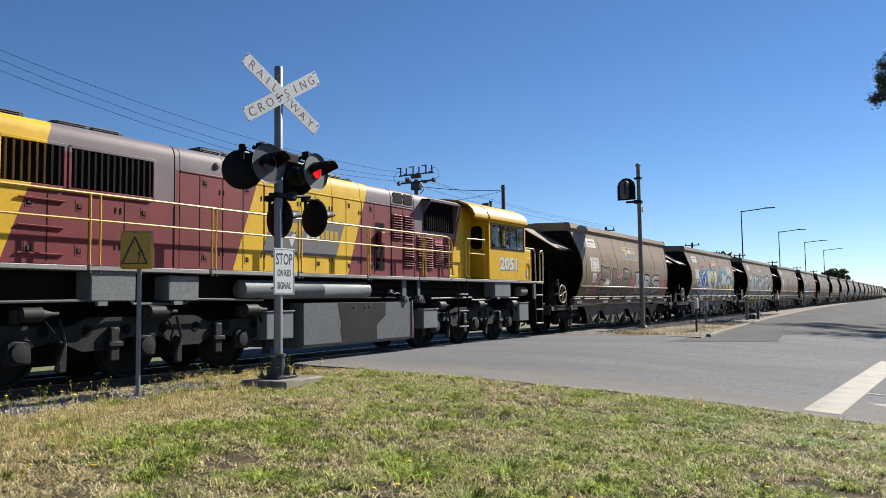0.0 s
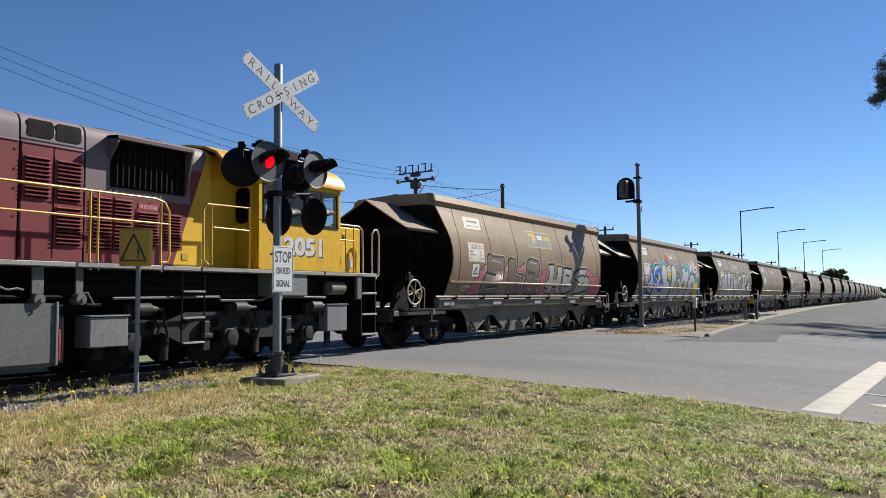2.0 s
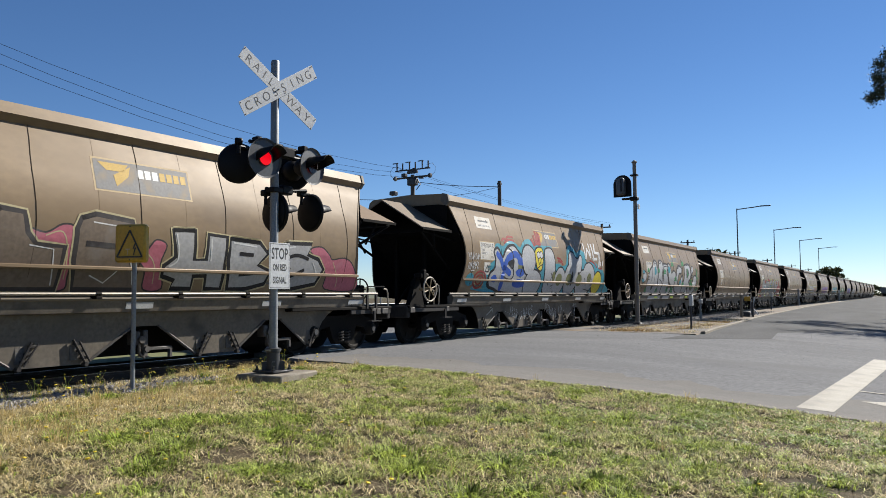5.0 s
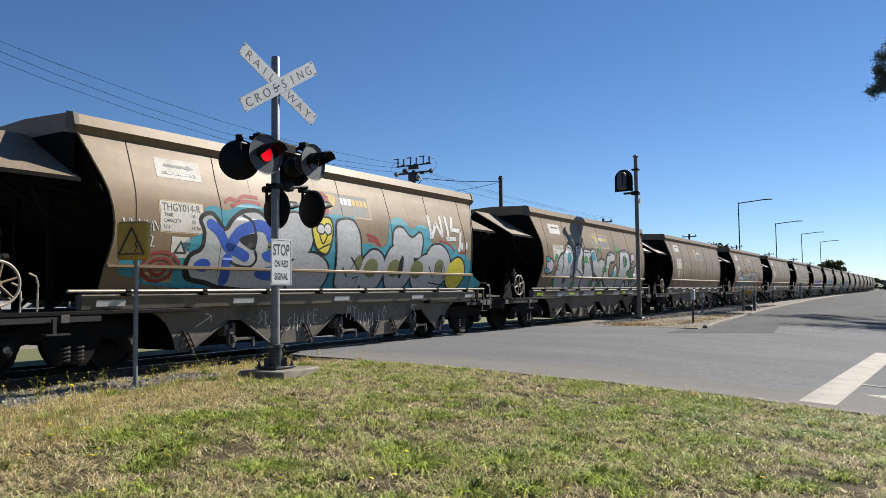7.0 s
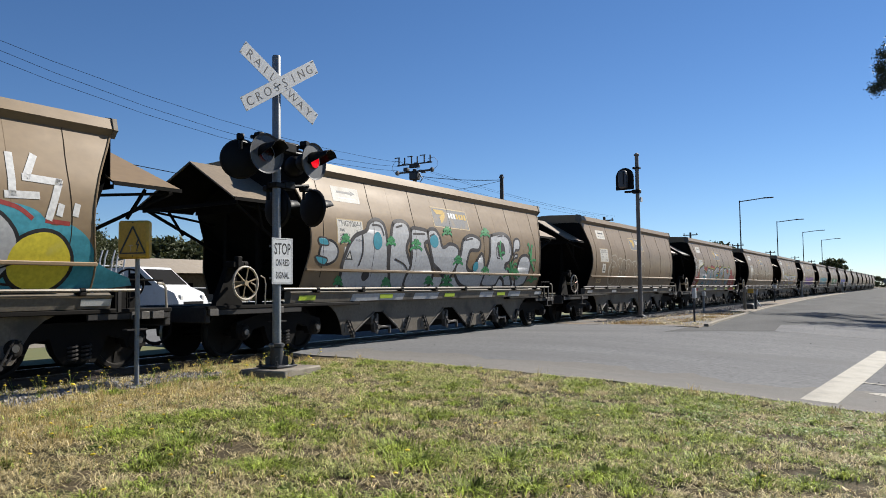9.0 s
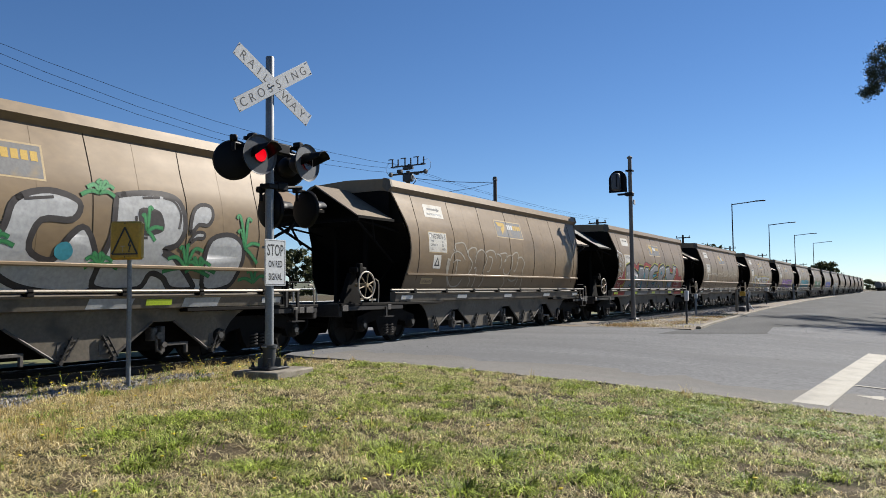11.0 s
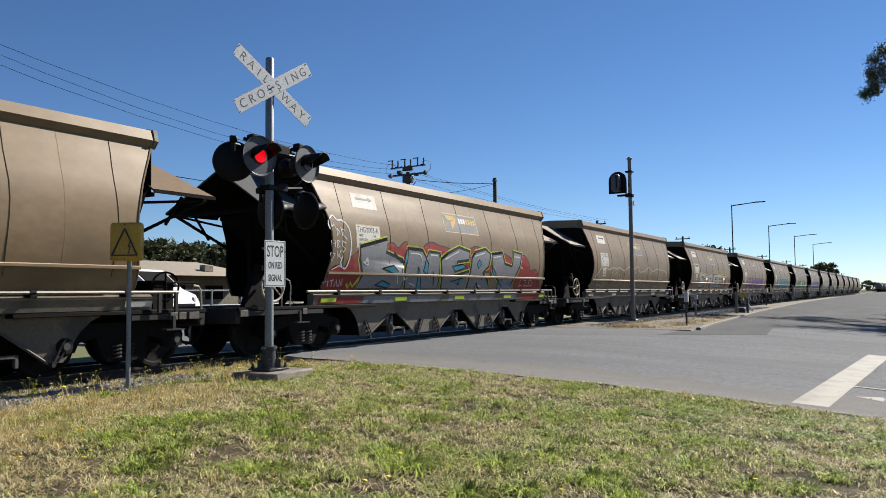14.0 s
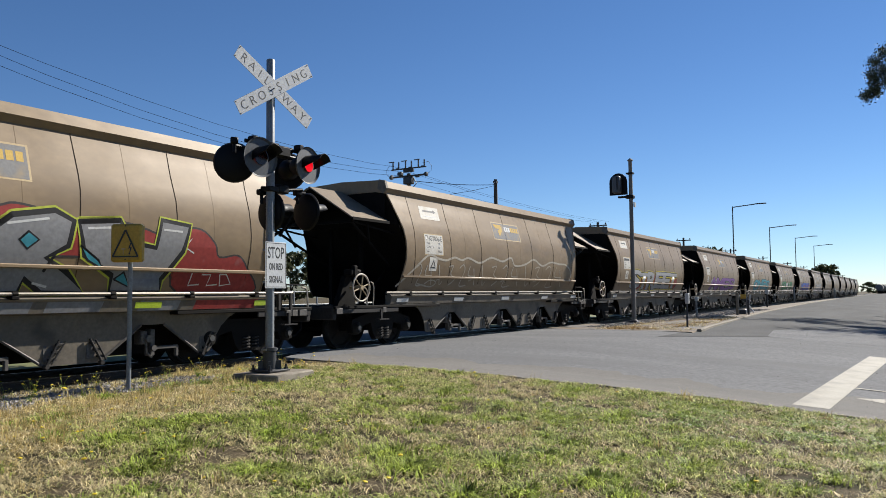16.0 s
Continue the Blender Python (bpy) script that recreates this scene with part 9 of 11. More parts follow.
def crossing_signal():
    X, Y = 7.56, 7.30
    g = empty("crossing_signal", "grey level crossing pole with crossbuck and red flashers", "crossing signal", pose(X, Y, 0))
    part("pole", Shape().lathe((0, 0, 0.10), (0, 0, 1), [(0, 0.057), (4.2, 0.057), (4.215, 0.05), (4.22, 0.02)], 20), M_GALV, g, "galvanised steel pole")
    foot = Shape().lathe((0, 0, 0.10), (0, 0, 1), [(0, 0.14), (0.02, 0.14), (0.03, 0.09), (0.26, 0.085), (0.27, 0.10), (0.31, 0.10), (0.32, 0.07)], 16)
    for k in range(4):
        a = math.pi / 4 + k * math.pi / 2
        foot.box(-0.02, 0.02, 0.06, 0.15, 0.1, 0.24, turn=Matrix.Rotation(a, 3, "Z"))
    ft = part("cast_foot", foot, M_DARKMETAL, g, "dark cast pole foot")
    part("foot_plate", Shape().box(-0.19, 0.19, -0.19, 0.19, 0.10, 0.125, 0.008), M_DARKMETAL, ft)
    for sx in (-1, 1):
        for sy in (-1, 1):
            part("bolt", Shape().cyl((sx * 0.15, sy * 0.15, 0.12), (sx * 0.15, sy * 0.15, 0.19), 0.016, seg=6).cyl((sx * 0.15, sy * 0.15, 0.125), (sx * 0.15, sy * 0.15, 0.15), 0.028, seg=6), M_DARKMETAL, ft)
        part("clamp_bolt", Shape().cyl((sx * 0.10, -0.04, 0.39), (sx * 0.10, 0.04, 0.39), 0.014, seg=6), M_GALV, ft)
    # crossbuck
    c = Vector((0.0, -0.075, 3.905))
    turned = Matrix.Translation(c) @ Matrix.Rotation(radians(-7.5), 4, "Z") @ Matrix.Translation(-c)
    for name, lean, dy, words in (("crossbuck_arm", -31.5, 0.0, None), ("crossbuck_arm", 32.0, -0.012, None)):
        s = Shape().box(-0.725, 0.725, -0.004, 0.004, -0.098, 0.098, 0.002, turn=Matrix.Rotation(radians(-lean), 3, "Y"))
        s.v = [tuple(turned @ (Vector(p) + c + Vector((0, dy, 0)))) for p in s.v]
        arm = part(name, s, M_SIGNWHITE, g, "white crossbuck board with black letters")
        y = c.y + dy - 0.0050
        way = Vector((math.cos(radians(lean)), 0, math.sin(radians(lean))))
        letters = "CROSSING" if lean > 0 else "RAIL WAY"
        n = len(letters)
        for i, ch in enumerate(letters):
            if ch == " ":
                continue
            d = -0.60 + 1.18 * i / (n - 1)
            if lean < 0:
                d = -0.58 + 0.145 * i if i < 4 else 0.24 + 0.165 * (i - 5)
            p = c + way * d
            lettering("letter", ch, 0.172, turned @ facing(p.x, y, p.z, lean), M_INK, arm, bold=-0.0015)
        for d in (-0.705, 0.705):
            for e in (-0.08, 0.08):
                p = turned @ (c + way * d + Vector((-way.z, 0, way.x)) * e + Vector((0, dy, 0)))
                part("screw", Shape().cyl((p.x, p.y - 0.012, p.z), (p.x, p.y + 0.004, p.z), 0.007, seg=8), M_DARKMETAL, arm)
    part("centre_bolt", Shape().cyl((c.x - 0.03, c.y - 0.03, c.z - 0.01), (c.x - 0.03, c.y + 0.01, c.z - 0.01), 0.010, seg=8).cyl((c.x + 0.09, c.y - 0.03, c.z - 0.03), (c.x + 0.09, c.y + 0.01, c.z - 0.03), 0.008, seg=8), M_DARKMETAL, g)
    # lamp gantry
    part("junction_box", Shape().box(-0.02, 0.26, -0.14, 0.0, 2.98, 3.13, 0.02), M_BLACK, g)
    part("upper_arm", Shape().tube([(-0.52, -0.06, 3.11), (0.56, -0.06, 3.11)], 0.026, 8).box(-0.08, 0.08, -0.09, 0.08, 3.06, 3.16, 0.01), M_BLACK, g)
    part("rear_arm", Shape().tube([(-0.52, 0.12, 3.06), (0.62, 0.12, 3.06)], 0.026, 8), M_BLACK, g)
    part("lower_arm", Shape().tube([(-0.10, 0.06, 2.55), (0.38, 0.06, 2.57), (0.66, 0.02, 2.60)], 0.024, 8).box(-0.09, 0.09, -0.08, 0.09, 2.50, 2.57, 0.01).box(0.12, 0.34, -0.04, 0.10, 2.50, 2.62, 0.02), M_BLACK, g)
    flasher(g, (-0.44, -0.25, 2.88), -9, (0, 0.24, 0.24), True)
    flasher(g, (0.47, -0.25, 2.90), 3, (0, 0.2, 0.22), False)
    flasher(g, (-0.44, 0.22, 2.86), 136, (0, 0.02, 0.25), None, 0.27, False)
    flasher(g, (0.62, 0.26, 2.89), 140, (0, 0.02, 0.25), None, 0.27)
    flasher(g, (0.12, 0.10, 2.24), 82, (0, 0.02, 0.30), None, 0.275, False)
    flasher(g, (0.79, 0.06, 2.30), 82, (0, 0.02, 0.26), None, 0.275, False)
    # plate below
    s = Shape()
    pl = part("stop_plate", Shape().box(-0.16, 0.235, -0.072, -0.064, 1.20, 1.82, 0.003), M_SIGNWHITE, g, "white stop-on-red plate")
    for x0, x1, z0, z1 in ((-0.145, 0.22, 1.80, 1.806), (-0.145, 0.22, 1.214, 1.22), (-0.147, -0.14, 1.214, 1.806), (0.215, 0.222, 1.214, 1.806)):
        part("plate_border", Shape().box(x0, x1, -0.0734, -0.071, z0, z1), M_INK, pl)
    for words, z, size, wid in (("STOP", 1.675, 0.215, 0.31), ("ON RED", 1.49, 0.125, 0.26), ("SIGNAL", 1.32, 0.125, 0.26)):
        lettering("plate_text", words, size, facing(0.0375, -0.0730, z), M_INK, pl, width=wid, bold=0.003)
    for z in (1.70, 1.27):
        part("plate_clamp", Shape().box(-0.07, 0.07, -0.066, 0.07, z, z + 0.03), M_GALV, pl)
    return g


SIGNAL = crossing_signal()
s = Shape().box(-0.42, 0.42, -0.36, 0.36, -0.25, 0.09, 0.02)
s.v = [(x + 0.02 * noise.noise((x * 3, y * 3, z)), y + 0.02 * noise.noise((x * 3, y * 3, z + 5)), z) for x, y, z in s.v]
base = new("signal_base", s.mesh("signal_base", M_CONCRETE))
base.matrix_basis = pose(7.62, 7.28, 0, 0, 0, 8)
tagged(base, "weathered concrete footing block under the crossing pole", "concrete base")


def hazard_post():
    g = empty("hazard_sign", "dull yellow electrical hazard box sign on a thin post", "warning sign", pose(5.955, 8.05, -0.05, 0, 0, -62))
    part("post", Shape().cyl((0, 0, -0.2), (0, 0, 1.58), 0.028, seg=12), M_GALV, g)
    b = part("sign_box", Shape().box(-0.19, 0.19, -0.13, -0.01, 1.57, 2.03, 0.025), M_SIGNYELLOW, g, "weathered yellow sign box")
    y = -0.134
    tri = [(-0.155, 1.635), (0.155, 1.635), (0.0, 1.955)]
    for a, c in zip(tri, tri[1:] + tri[:1]):
        part("triangle_side", Shape().tube([(a[0], y, a[1]), (c[0], y, c[1])], 0.011, 4), M_INK, b)
    part("bolt_mark", Shape().prism([(0.06, y, 1.80), (0.035, y, 1.73), (0.06, y, 1.735), (0.045, y, 1.665), (0.035, y, 1.675), (0.05, y, 1.655), (0.065, y, 1.67), (0.055, y, 1.672), (0.08, y, 1.75), (0.055, y, 1.745), (0.075, y, 1.80)], (0, 0.004, 0)), M_INK, b)
    part("pictogram", Shape().box(-0.05, 0.0, y, y + 0.004, 1.72, 1.735).box(-0.03, -0.022, y, y + 0.004, 1.66, 1.72), M_CREAMTRIM, b)
    for z in (1.60, 2.005):
        part("rivet", Shape().cyl((0, y - 0.002, z), (0, y + 0.01, z), 0.008, seg=8), M_INK, b)
    return g


hazard_post()


def road_signal():
    """Tall post with a hooded signal head turned along the line."""
    g = empty("track_signal", "tall grey post with black hooded signal head", "signal post", pose(26.25, 8.17, -0.11) @ Matrix.Scale(1.078, 4))
    part("post", Shape().lathe((0, 0, 0), (0, 0, 1), [(0, 0.09), (0.25, 0.09), (0.26, 0.07), (5.40, 0.06), (5.42, 0.09), (5.45, 0.09), (5.50, 0.03)], 16), M_POST, g, "weathered grey post")
    part("foot", Shape().box(-0.13, 0.13, -0.13, 0.13, 0, 0.22, 0.02), M_DARKMETAL, g)
    h = part("signal_head", Shape().prism([(-0.05, 0.40 + 0.30 * math.cos(math.pi * k / 12), 4.74 + 0.30 * math.sin(math.pi * k / 12)) for k in range(13)] + [(-0.05, 0.10, 4.32), (-0.05, 0.70, 4.32)], (0.025, 0, 0)), M_BLACK, g, "black arched signal backing board")
    part("lamp_case", Shape().box(-0.34, -0.06, 0.27, 0.53, 4.36, 4.92, 0.04), M_DISC, h, "grey lamp case")
    part("case_hinge", Shape().box(-0.36, -0.34, 0.33, 0.36, 4.46, 4.88), M_BLACK, h)
    part("hood", Shape().cyl((0.0, 0.40, 4.72), (0.3, 0.40, 4.70), 0.13, caps=False), M_BLACK, h)
    part("bracket", Shape().box(-0.06, 0.06, 0.0, 0.42, 4.22, 4.28, 0.01).box(-0.1, 0.1, -0.1, 0.16, 4.18, 4.30, 0.02), M_BLACK, g)
    part("collar", Shape().box(-0.1, 0.1, -0.1, 0.12, 4.98, 5.03), M_BLACK, g)
    part("tag", Shape().box(-0.02, 0.12, -0.12, -0.08, 3.9, 4.05), M_REFLECT, g)
    return g


road_signal()


def marker_post(x, y, h, r, cap, label, material=None, wide=0.07):
    g = empty("marker_post", label, "post", pose(x, y, 0.0), "posts beside the track")
    part("post", Shape().cyl((0, 0, -0.2), (0, 0, h), r, seg=10), material or M_GALV, g)
    if cap:
        part("cap_box", Shape().box(-wide, wide, -wide, wide * 0.6, h - cap, h + 0.02, 0.015), M_REFLECT, g)
    return g


marker_post(24.3, 5.88, 1.04, 0.032, 0.30, "thin grey post with pale box top beside the track", M_DARKMETAL)
marker_post(32.8, 7.55, 0.88, 0.04, 0.16, "short thin pale post beside the track", None, 0.08)
marker_post(37.2, 6.72, 1.04, 0.07, 0, "weathered grey bollard behind the kerb", M_KERB)
marker_post(41.0, 6.95, 0.85, 0.03, 0, "thin grey stake beside the point lever")
marker_post(55.0, 8.05, 1.16, 0.05, 0.24, "thin post with a small plate beside the track", M_DARKMETAL, 0.13)
marker_post(75.0, 8.7, 1.5, 0.08, 0, "thin grey post beside the track")
marker_post(118.0, 8.6, 1.5, 0.11, 0.3, "grey post far along the track", None, 0.14)
g = empty("point_lever", "yellow and white point lever on a stand", "point lever", pose(38.9, 6.78, 0))
part("lever_arm", Shape().box(-0.03, 0.03, -0.16, 0.1, 0.76, 0.98, 0.02), M_SIGNYELLOW, g, "yellow flag plate")
part("stand", Shape().box(-0.04, 0.04, -0.3, -0.2, -0.1, 0.7).box(-0.2, 0.2, -0.15, 0.3, -0.1, 0.25, 0.03), M_DARKMETAL, g)
part("white_arm", Shape().tube([(0, -0.35, 0.95), (0, -0.25, 0.45), (0, -0.5, 0.1)], 0.035, 7), M_SIGNWHITE, g)


# ---- trees, poles, wires and what stands behind the line ----
def quads(centres, sizes, seed, name, material, flat=0.0, aspect=1.0, level=False):
    """Many small leaf faces at random turns, as one mesh."""
    rg = np.random.default_rng(seed)
    n = len(centres)
    a = rg.normal(size=(n, 3))
    a[:, 2] *= 1 - flat
    a /= np.linalg.norm(a, axis=1)[:, None]
    if level:
        a[:, 2] *= 0.25
        a /= np.linalg.norm(a, axis=1)[:, None]
    b = np.cross(a, rg.normal(size=(n, 3)) * (0.3 if level else 1.0) + (np.array([0, 0, 1.0]) if level else 0))
    b /= np.linalg.norm(b, axis=1)[:, None]
    s = np.asarray(sizes)[:, None]
    v = np.stack([centres - a * s - b * s * 0.1, centres + b * s * 0.5 * aspect, centres + a * s, centres - b * s * 0.5 * aspect], 1).reshape(-1, 3)
    me = bpy.data.meshes.new(name)
    me.vertices.add(4 * n)
    me.vertices.foreach_set("co", v.ravel().astype(np.float32))
    me.loops.add(4 * n)
    me.loops.foreach_set("vertex_index", np.arange(4 * n, dtype=np.int32))
    me.polygons.add(n)
    me.polygons.foreach_set("loop_start", np.arange(0, 4 * n, 4, dtype=np.int32))
    me.update(calc_edges=True)
    me.materials.append(material)
    return me


def crown_points(seed, clumps, per, height, spread, low=0.25, lean=0.0, r=0.2):
    rg = np.random.default_rng(seed)
    pts, knots = [], []
    for _ in range(clumps):
        z = low + (1 - low) * rg.random() ** 0.8
        w = spread * (0.35 + 0.65 * math.sin(math.pi * min(1, (z - low) / (1 - low) * 0.8 + 0.15)))
        a, d = rg.random() * 6.283, rg.random() ** 0.5 * w
        c = np.array([math.cos(a) * d + lean * z, math.sin(a) * d, z * height])
        knots.append(c)
        k = rg.normal(size=(per, 3)) * r * height * np.array([1, 1, 0.7]) * (0.5 + 0.7 * rg.random())
        pts.append(c + k * 0.6)
    return np.concatenate(pts), knots


def tree(label, seed, height, spread, material, clumps=40, per=70, leaf=0.16, low=0.25, trunk=0.16, r=0.11, name="tree"):
    t = empty(name, label, "tree")
    pts, knots = crown_points(seed, clumps, per, height, spread, low, 0, r)
    rg = np.random.default_rng(seed + 1)
    s = Shape()
    path = [(0.1 * math.sin(i * 1.3 + seed), 0.08 * math.cos(i + seed), height * 0.85 * i / 6 - 0.2) for i in range(7)]
    for i in range(6):
        s.cyl(path[i], path[i + 1], trunk * (1 - i / 6.5), trunk * (1 - (i + 1) / 6.5), 8)
    tr = part("trunk", s, M_BARK, t)
    limbs = Shape()
    for k in knots[:: max(1, len(knots) // 14)]:
        b = path[min(5, max(1, int(k[2] / height * 5)))]
        limbs.cyl(b, tuple(k), trunk * 0.35, 0.015, 6)
    part("limb", limbs, M_BARK, t)
    c = new("crown", quads(pts, leaf * (0.6 + 0.8 * rg.random(len(pts))), seed, "crown", material))
    c.parent = t
    return t


broad = tree("dense dark green broadleaf tree with grey limbs", 3, 6.6, 2.3, M_LEAF_DARK, 60, 560, 0.085, 0.08, r=0.085)
broad.matrix_basis = pose(15.2, 33, -0.3)
spots = [(19.6, 31.6, 40, 0.79), (21.2, 32.6, 160, 0.66), (17.6, 31.2, 250, 0.88), (18.0, 32, 0, 0.92), (20.2, 33.5, 140, 0.86), (21.6, 36, 200, 0.85), (14.0, 30.5, 130, 0.86), (16.6, 30.5, 300, 0.82), (11.2, 30, 10, 0.83), (8.0, 30, 100, 0.76), (19.0, 30.5, 200, 0.62), (4.0, 31, 20, 0.7), (12.5, 33, 60, 0.89), (9.5, 33, 250, 0.83), (17.0, 39, 20, 1.1), (6.0, 34, 90, 0.78), (24.0, 41, 20, 0.85), (26.5, 42, 80, 0.6)]
for x, y, a, k in spots:
    copy_thing(broad, pose(x, y, -0.3, 0, 0, a) @ Matrix.Scale(k, 4))
for o in [o for o in scene.objects if o.name.startswith("tree") and not o.parent]:
    tagged(o, "", "", "trees behind the line")
con = tree("slender dark conifer behind the fence", 11, 2.6, 0.28, M_LEAF_DARK, 26, 60, 0.07, 0.05, 0.05, 0.07, "conifer")
con.matrix_basis = pose(15.6, 24.6, -0.3)
copy_thing(con, pose(14.6, 25.0, -0.3, 0, 0, 70) @ Matrix.Scale(0.85, 4))
copy_thing(con, pose(16.4, 25.2, -0.3, 0, 0, 30) @ Matrix.Scale(0.7, 4))
# far clumps along the line
far = tree("dark rounded tree far along the line", 21, 9.0, 6.0, M_LEAF_DARK, 44, 90, 0.42, 0.1, 0.3, 0.10)
far.matrix_basis = pose(258, 21.5, -0.5)
copy_thing(far, pose(268, 19.0, -0.5, 0, 0, 80) @ Matrix.Scale(0.5, 4))
copy_thing(far, pose(58, 60, -0.5, 0, 0, 110) @ Matrix.Scale(0.68, 4))
copy_thing(far, pose(101, 22.0, -0.5, 0, 0, 30) @ Matrix.Scale(0.75, 4))
for x, y, a, k in ((420, 14, 0, 0.5), (430, 9, 50, 0.42), (450, 4, 120, 0.5), (470, -3, 200, 0.5), (480, -12, 20, 0.6), (520, 20, 20, 0.7), (480, -25, 20, 0.7), (84, 118, 10, 1.12), (90, 124, 90, 1.32), (96, 119, 200, 1.21), (101, 126, 300, 1.35), (107, 120, 150, 1.25), (112, 126, 20, 1.32), (118, 121, 250, 1.28), (125, 124, 60, 1.39), (133, 122, 120, 1.25), (77, 121, 40, 1.25), (70, 118, 240, 1.19)):
    copy_thing(far, pose(x, y, -0.5, 0, 0, a) @ Matrix.Scale(k, 4))
# gum tree by the road, of which the camera sees an outer branch
gum = tree("tall gum tree with drooping olive leaves", 31, 14.0, 4.6, M_LEAF, 70, 130, 0.13, 0.45, 0.3, 0.055, "gum_tree")
gum.matrix_basis = pose(50.0, -7.0, -0.9) @ Matrix.Scale(1.25, 4)
# outer branch reaching towards the road
rb = np.random.default_rng(8)
tips = [(0.2, 6.1, 11.7), (-0.4, 6.45, 12.0), (0.4, 6.0, 11.2), (0.0, 6.1, 12.5), (-0.5, 5.7, 12.0), (0.0, 6.85, 10.6), (0.1, 6.6, 11.55), (-0.2, 5.6, 12.5), (0.1, 5.6, 11.3), (0.1, 6.5, 11.2), (0.0, 6.5, 10.75)]
br = Shape().tube([(0, 0, 7.5), (0.1, 2.0, 9.6), (0.0, 4.2, 11.3), (0.0, 5.6, 11.9)], 0.06, 6)
for q in tips:
    br.tube([(0.0, 5.4, 11.8), tuple((Vector((0.0, 5.4, 11.8)) + Vector(q)) / 2 + Vector((0, 0, 0.15))), q], 0.015, 5)
part("branch", br, M_BARK, gum)
lp = np.concatenate([np.array(q) + rb.normal(size=(520, 3)) * np.array([0.20, 0.15, 0.15]) for q in tips])
o = new("branch_leaves", quads(lp, 0.07 * (0.6 + 0.8 * rb.random(len(lp))), 9, "branch_leaves", M_LEAF, aspect=0.55))
o.parent = gum
copy_thing(gum, pose(64, -9.5, -0.7, 0, 0, 200) @ Matrix.Scale(0.9, 4))
copy_thing(gum, pose(128, -9.5, -0.7, 0, 0, 150) @ Matrix.Scale(0.9, 4))

# hills
for x, y, w, d, h in ((-40, 420, 260, 120, 46), (170, 470, 240, 120, 26), (560, 430, 300, 120, 16)):
    s = sheet(steps(-w, w, w / 20), steps(-d, d, d / 8), lambda a, b: 0)
    s.v = [(x + a, y + b, -4 + h * max(0, math.cos(a / w * 1.57)) ** 0.8 * max(0, math.cos(b / d * 1.57)) * (0.85 + 0.3 * noise.noise((a * 0.02, b * 0.02, h))) + 1.6 * noise.noise((a * 0.15, b * 0.15, 0))) for a, b, _ in s.v]
    tagged(new("hill", s.mesh("hill", M_HILL)), "low wooded hill in the distance", "hill", "", "structure")


def lamp_post(x, y=15.1, h=10.0, arm=2.9):
    g = empty("street_lamp", "slim steel street lamp with a long outreach arm", "street lamp", pose(x, y, -0.2), "street lamps along the road")
    part("column", Shape().cyl((0, 0, 0), (0, 0, h + 0.2), 0.085, 0.05, 10), M_DARKMETAL, g)
    part("outreach_arm", Shape().tube([(0, 0, h + 0.1), (0, -arm * 0.8, h + 0.30)], 0.05, 8), M_DARKMETAL, g)
    part("lantern", Shape().box(-0.14, 0.14, -arm - 0.35, -arm * 0.78, h + 0.26, h + 0.36, 0.04), M_DARKMETAL, g)
    return g


for x, h in ((82.6, 9.9), (107.3, 9.5), (134.1, 9.7), (162.9, 9.85)):
    lamp_post(x, h=h)


def power_pole(x, y, h, arms=1, big=False):
    g = empty("power_pole", "timber power pole with crossarms and insulators" if big else "timber power pole with one crossarm", "power pole", pose(x, y, -0.3), "power poles behind the line")
    part("mast", Shape().cyl((0, 0, 0), (0, 0, h + 0.3), 0.17, 0.12, 10), M_WOODPOLE, g)
    for k in range(arms):
        z = h - 0.1 - k * 0.75
        w = 1.25 if big else 0.9
        a = part("crossarm", Shape().box(-0.06, 0.06, -w, w, z, z + 0.12, 0.01), M_WOODPOLE, g)
        for i in range(4 if big else 3):
            yy = -w + 0.12 + i * (2 * w - 0.24) / (3 if big else 2)
            part("insulator", Shape().lathe((0, yy, z + 0.12), (0, 0, 1), [(0, 0.02), (0.05, 0.06), (0.1, 0.05), (0.12, 0.07), (0.2, 0.04)], 8), M_DARKMETAL, a)
    return g


pa = power_pole(38.0, 25.4, 8.4, 0, True)
# switch frame on top of the nearest pole
part("switch_frame", Shape().box(-0.04, 0.04, -1.25, 1.25, 8.98, 9.05).box(-0.09, 0.09, -0.35, 0.35, 8.78, 8.96, 0.02), M_DARKMETAL, pa)
for i in range(3):
    y = -1.12 + i * 0.92
    part("switch_blade", Shape().cyl((0, y, 9.05), (0, y, 9.46), 0.045, seg=6).cyl((0, y + 0.42, 9.05), (0, y + 0.42, 9.46), 0.045, seg=6).box(-0.03, 0.03, y - 0.02, y + 0.2, 9.06, 9.10).box(-0.03, 0.03, y + 0.34, y + 0.72, 9.47, 9.52), M_DARKMETAL, pa)
arm = part("crossarm", Shape().box(-0.06, 0.06, -1.1, 1.1, 8.50, 8.60, 0.01), M_WOODPOLE, pa)
for y in (-1.2, 1.3):
    part("insulator", Shape().lathe((0, y - 0.14, 8.56), (0, 1, 0), [(0, 0.03), (0.02, 0.13), (0.09, 0.15), (0.16, 0.13), (0.26, 0.05)], 10), M_TANK if y > 0 else M_DARKMETAL, arm)
part("fuse_carrier", Shape().box(-0.14, 0.14, 0.45, 0.75, 8.62, 8.82, 0.03).box(-0.1, 0.1, -0.75, -0.5, 8.42, 8.5, 0.02), M_DARKMETAL, pa)
part("pole_head", Shape().box(-0.2, 0.2, -0.3, 0.3, 8.05, 8.5, 0.05).tube([(0.1, -0.3, 8.4), (0.1, -0.5, 8.1), (0.1, -0.2, 7.8)], 0.03, 6), M_DARKMETAL, pa)
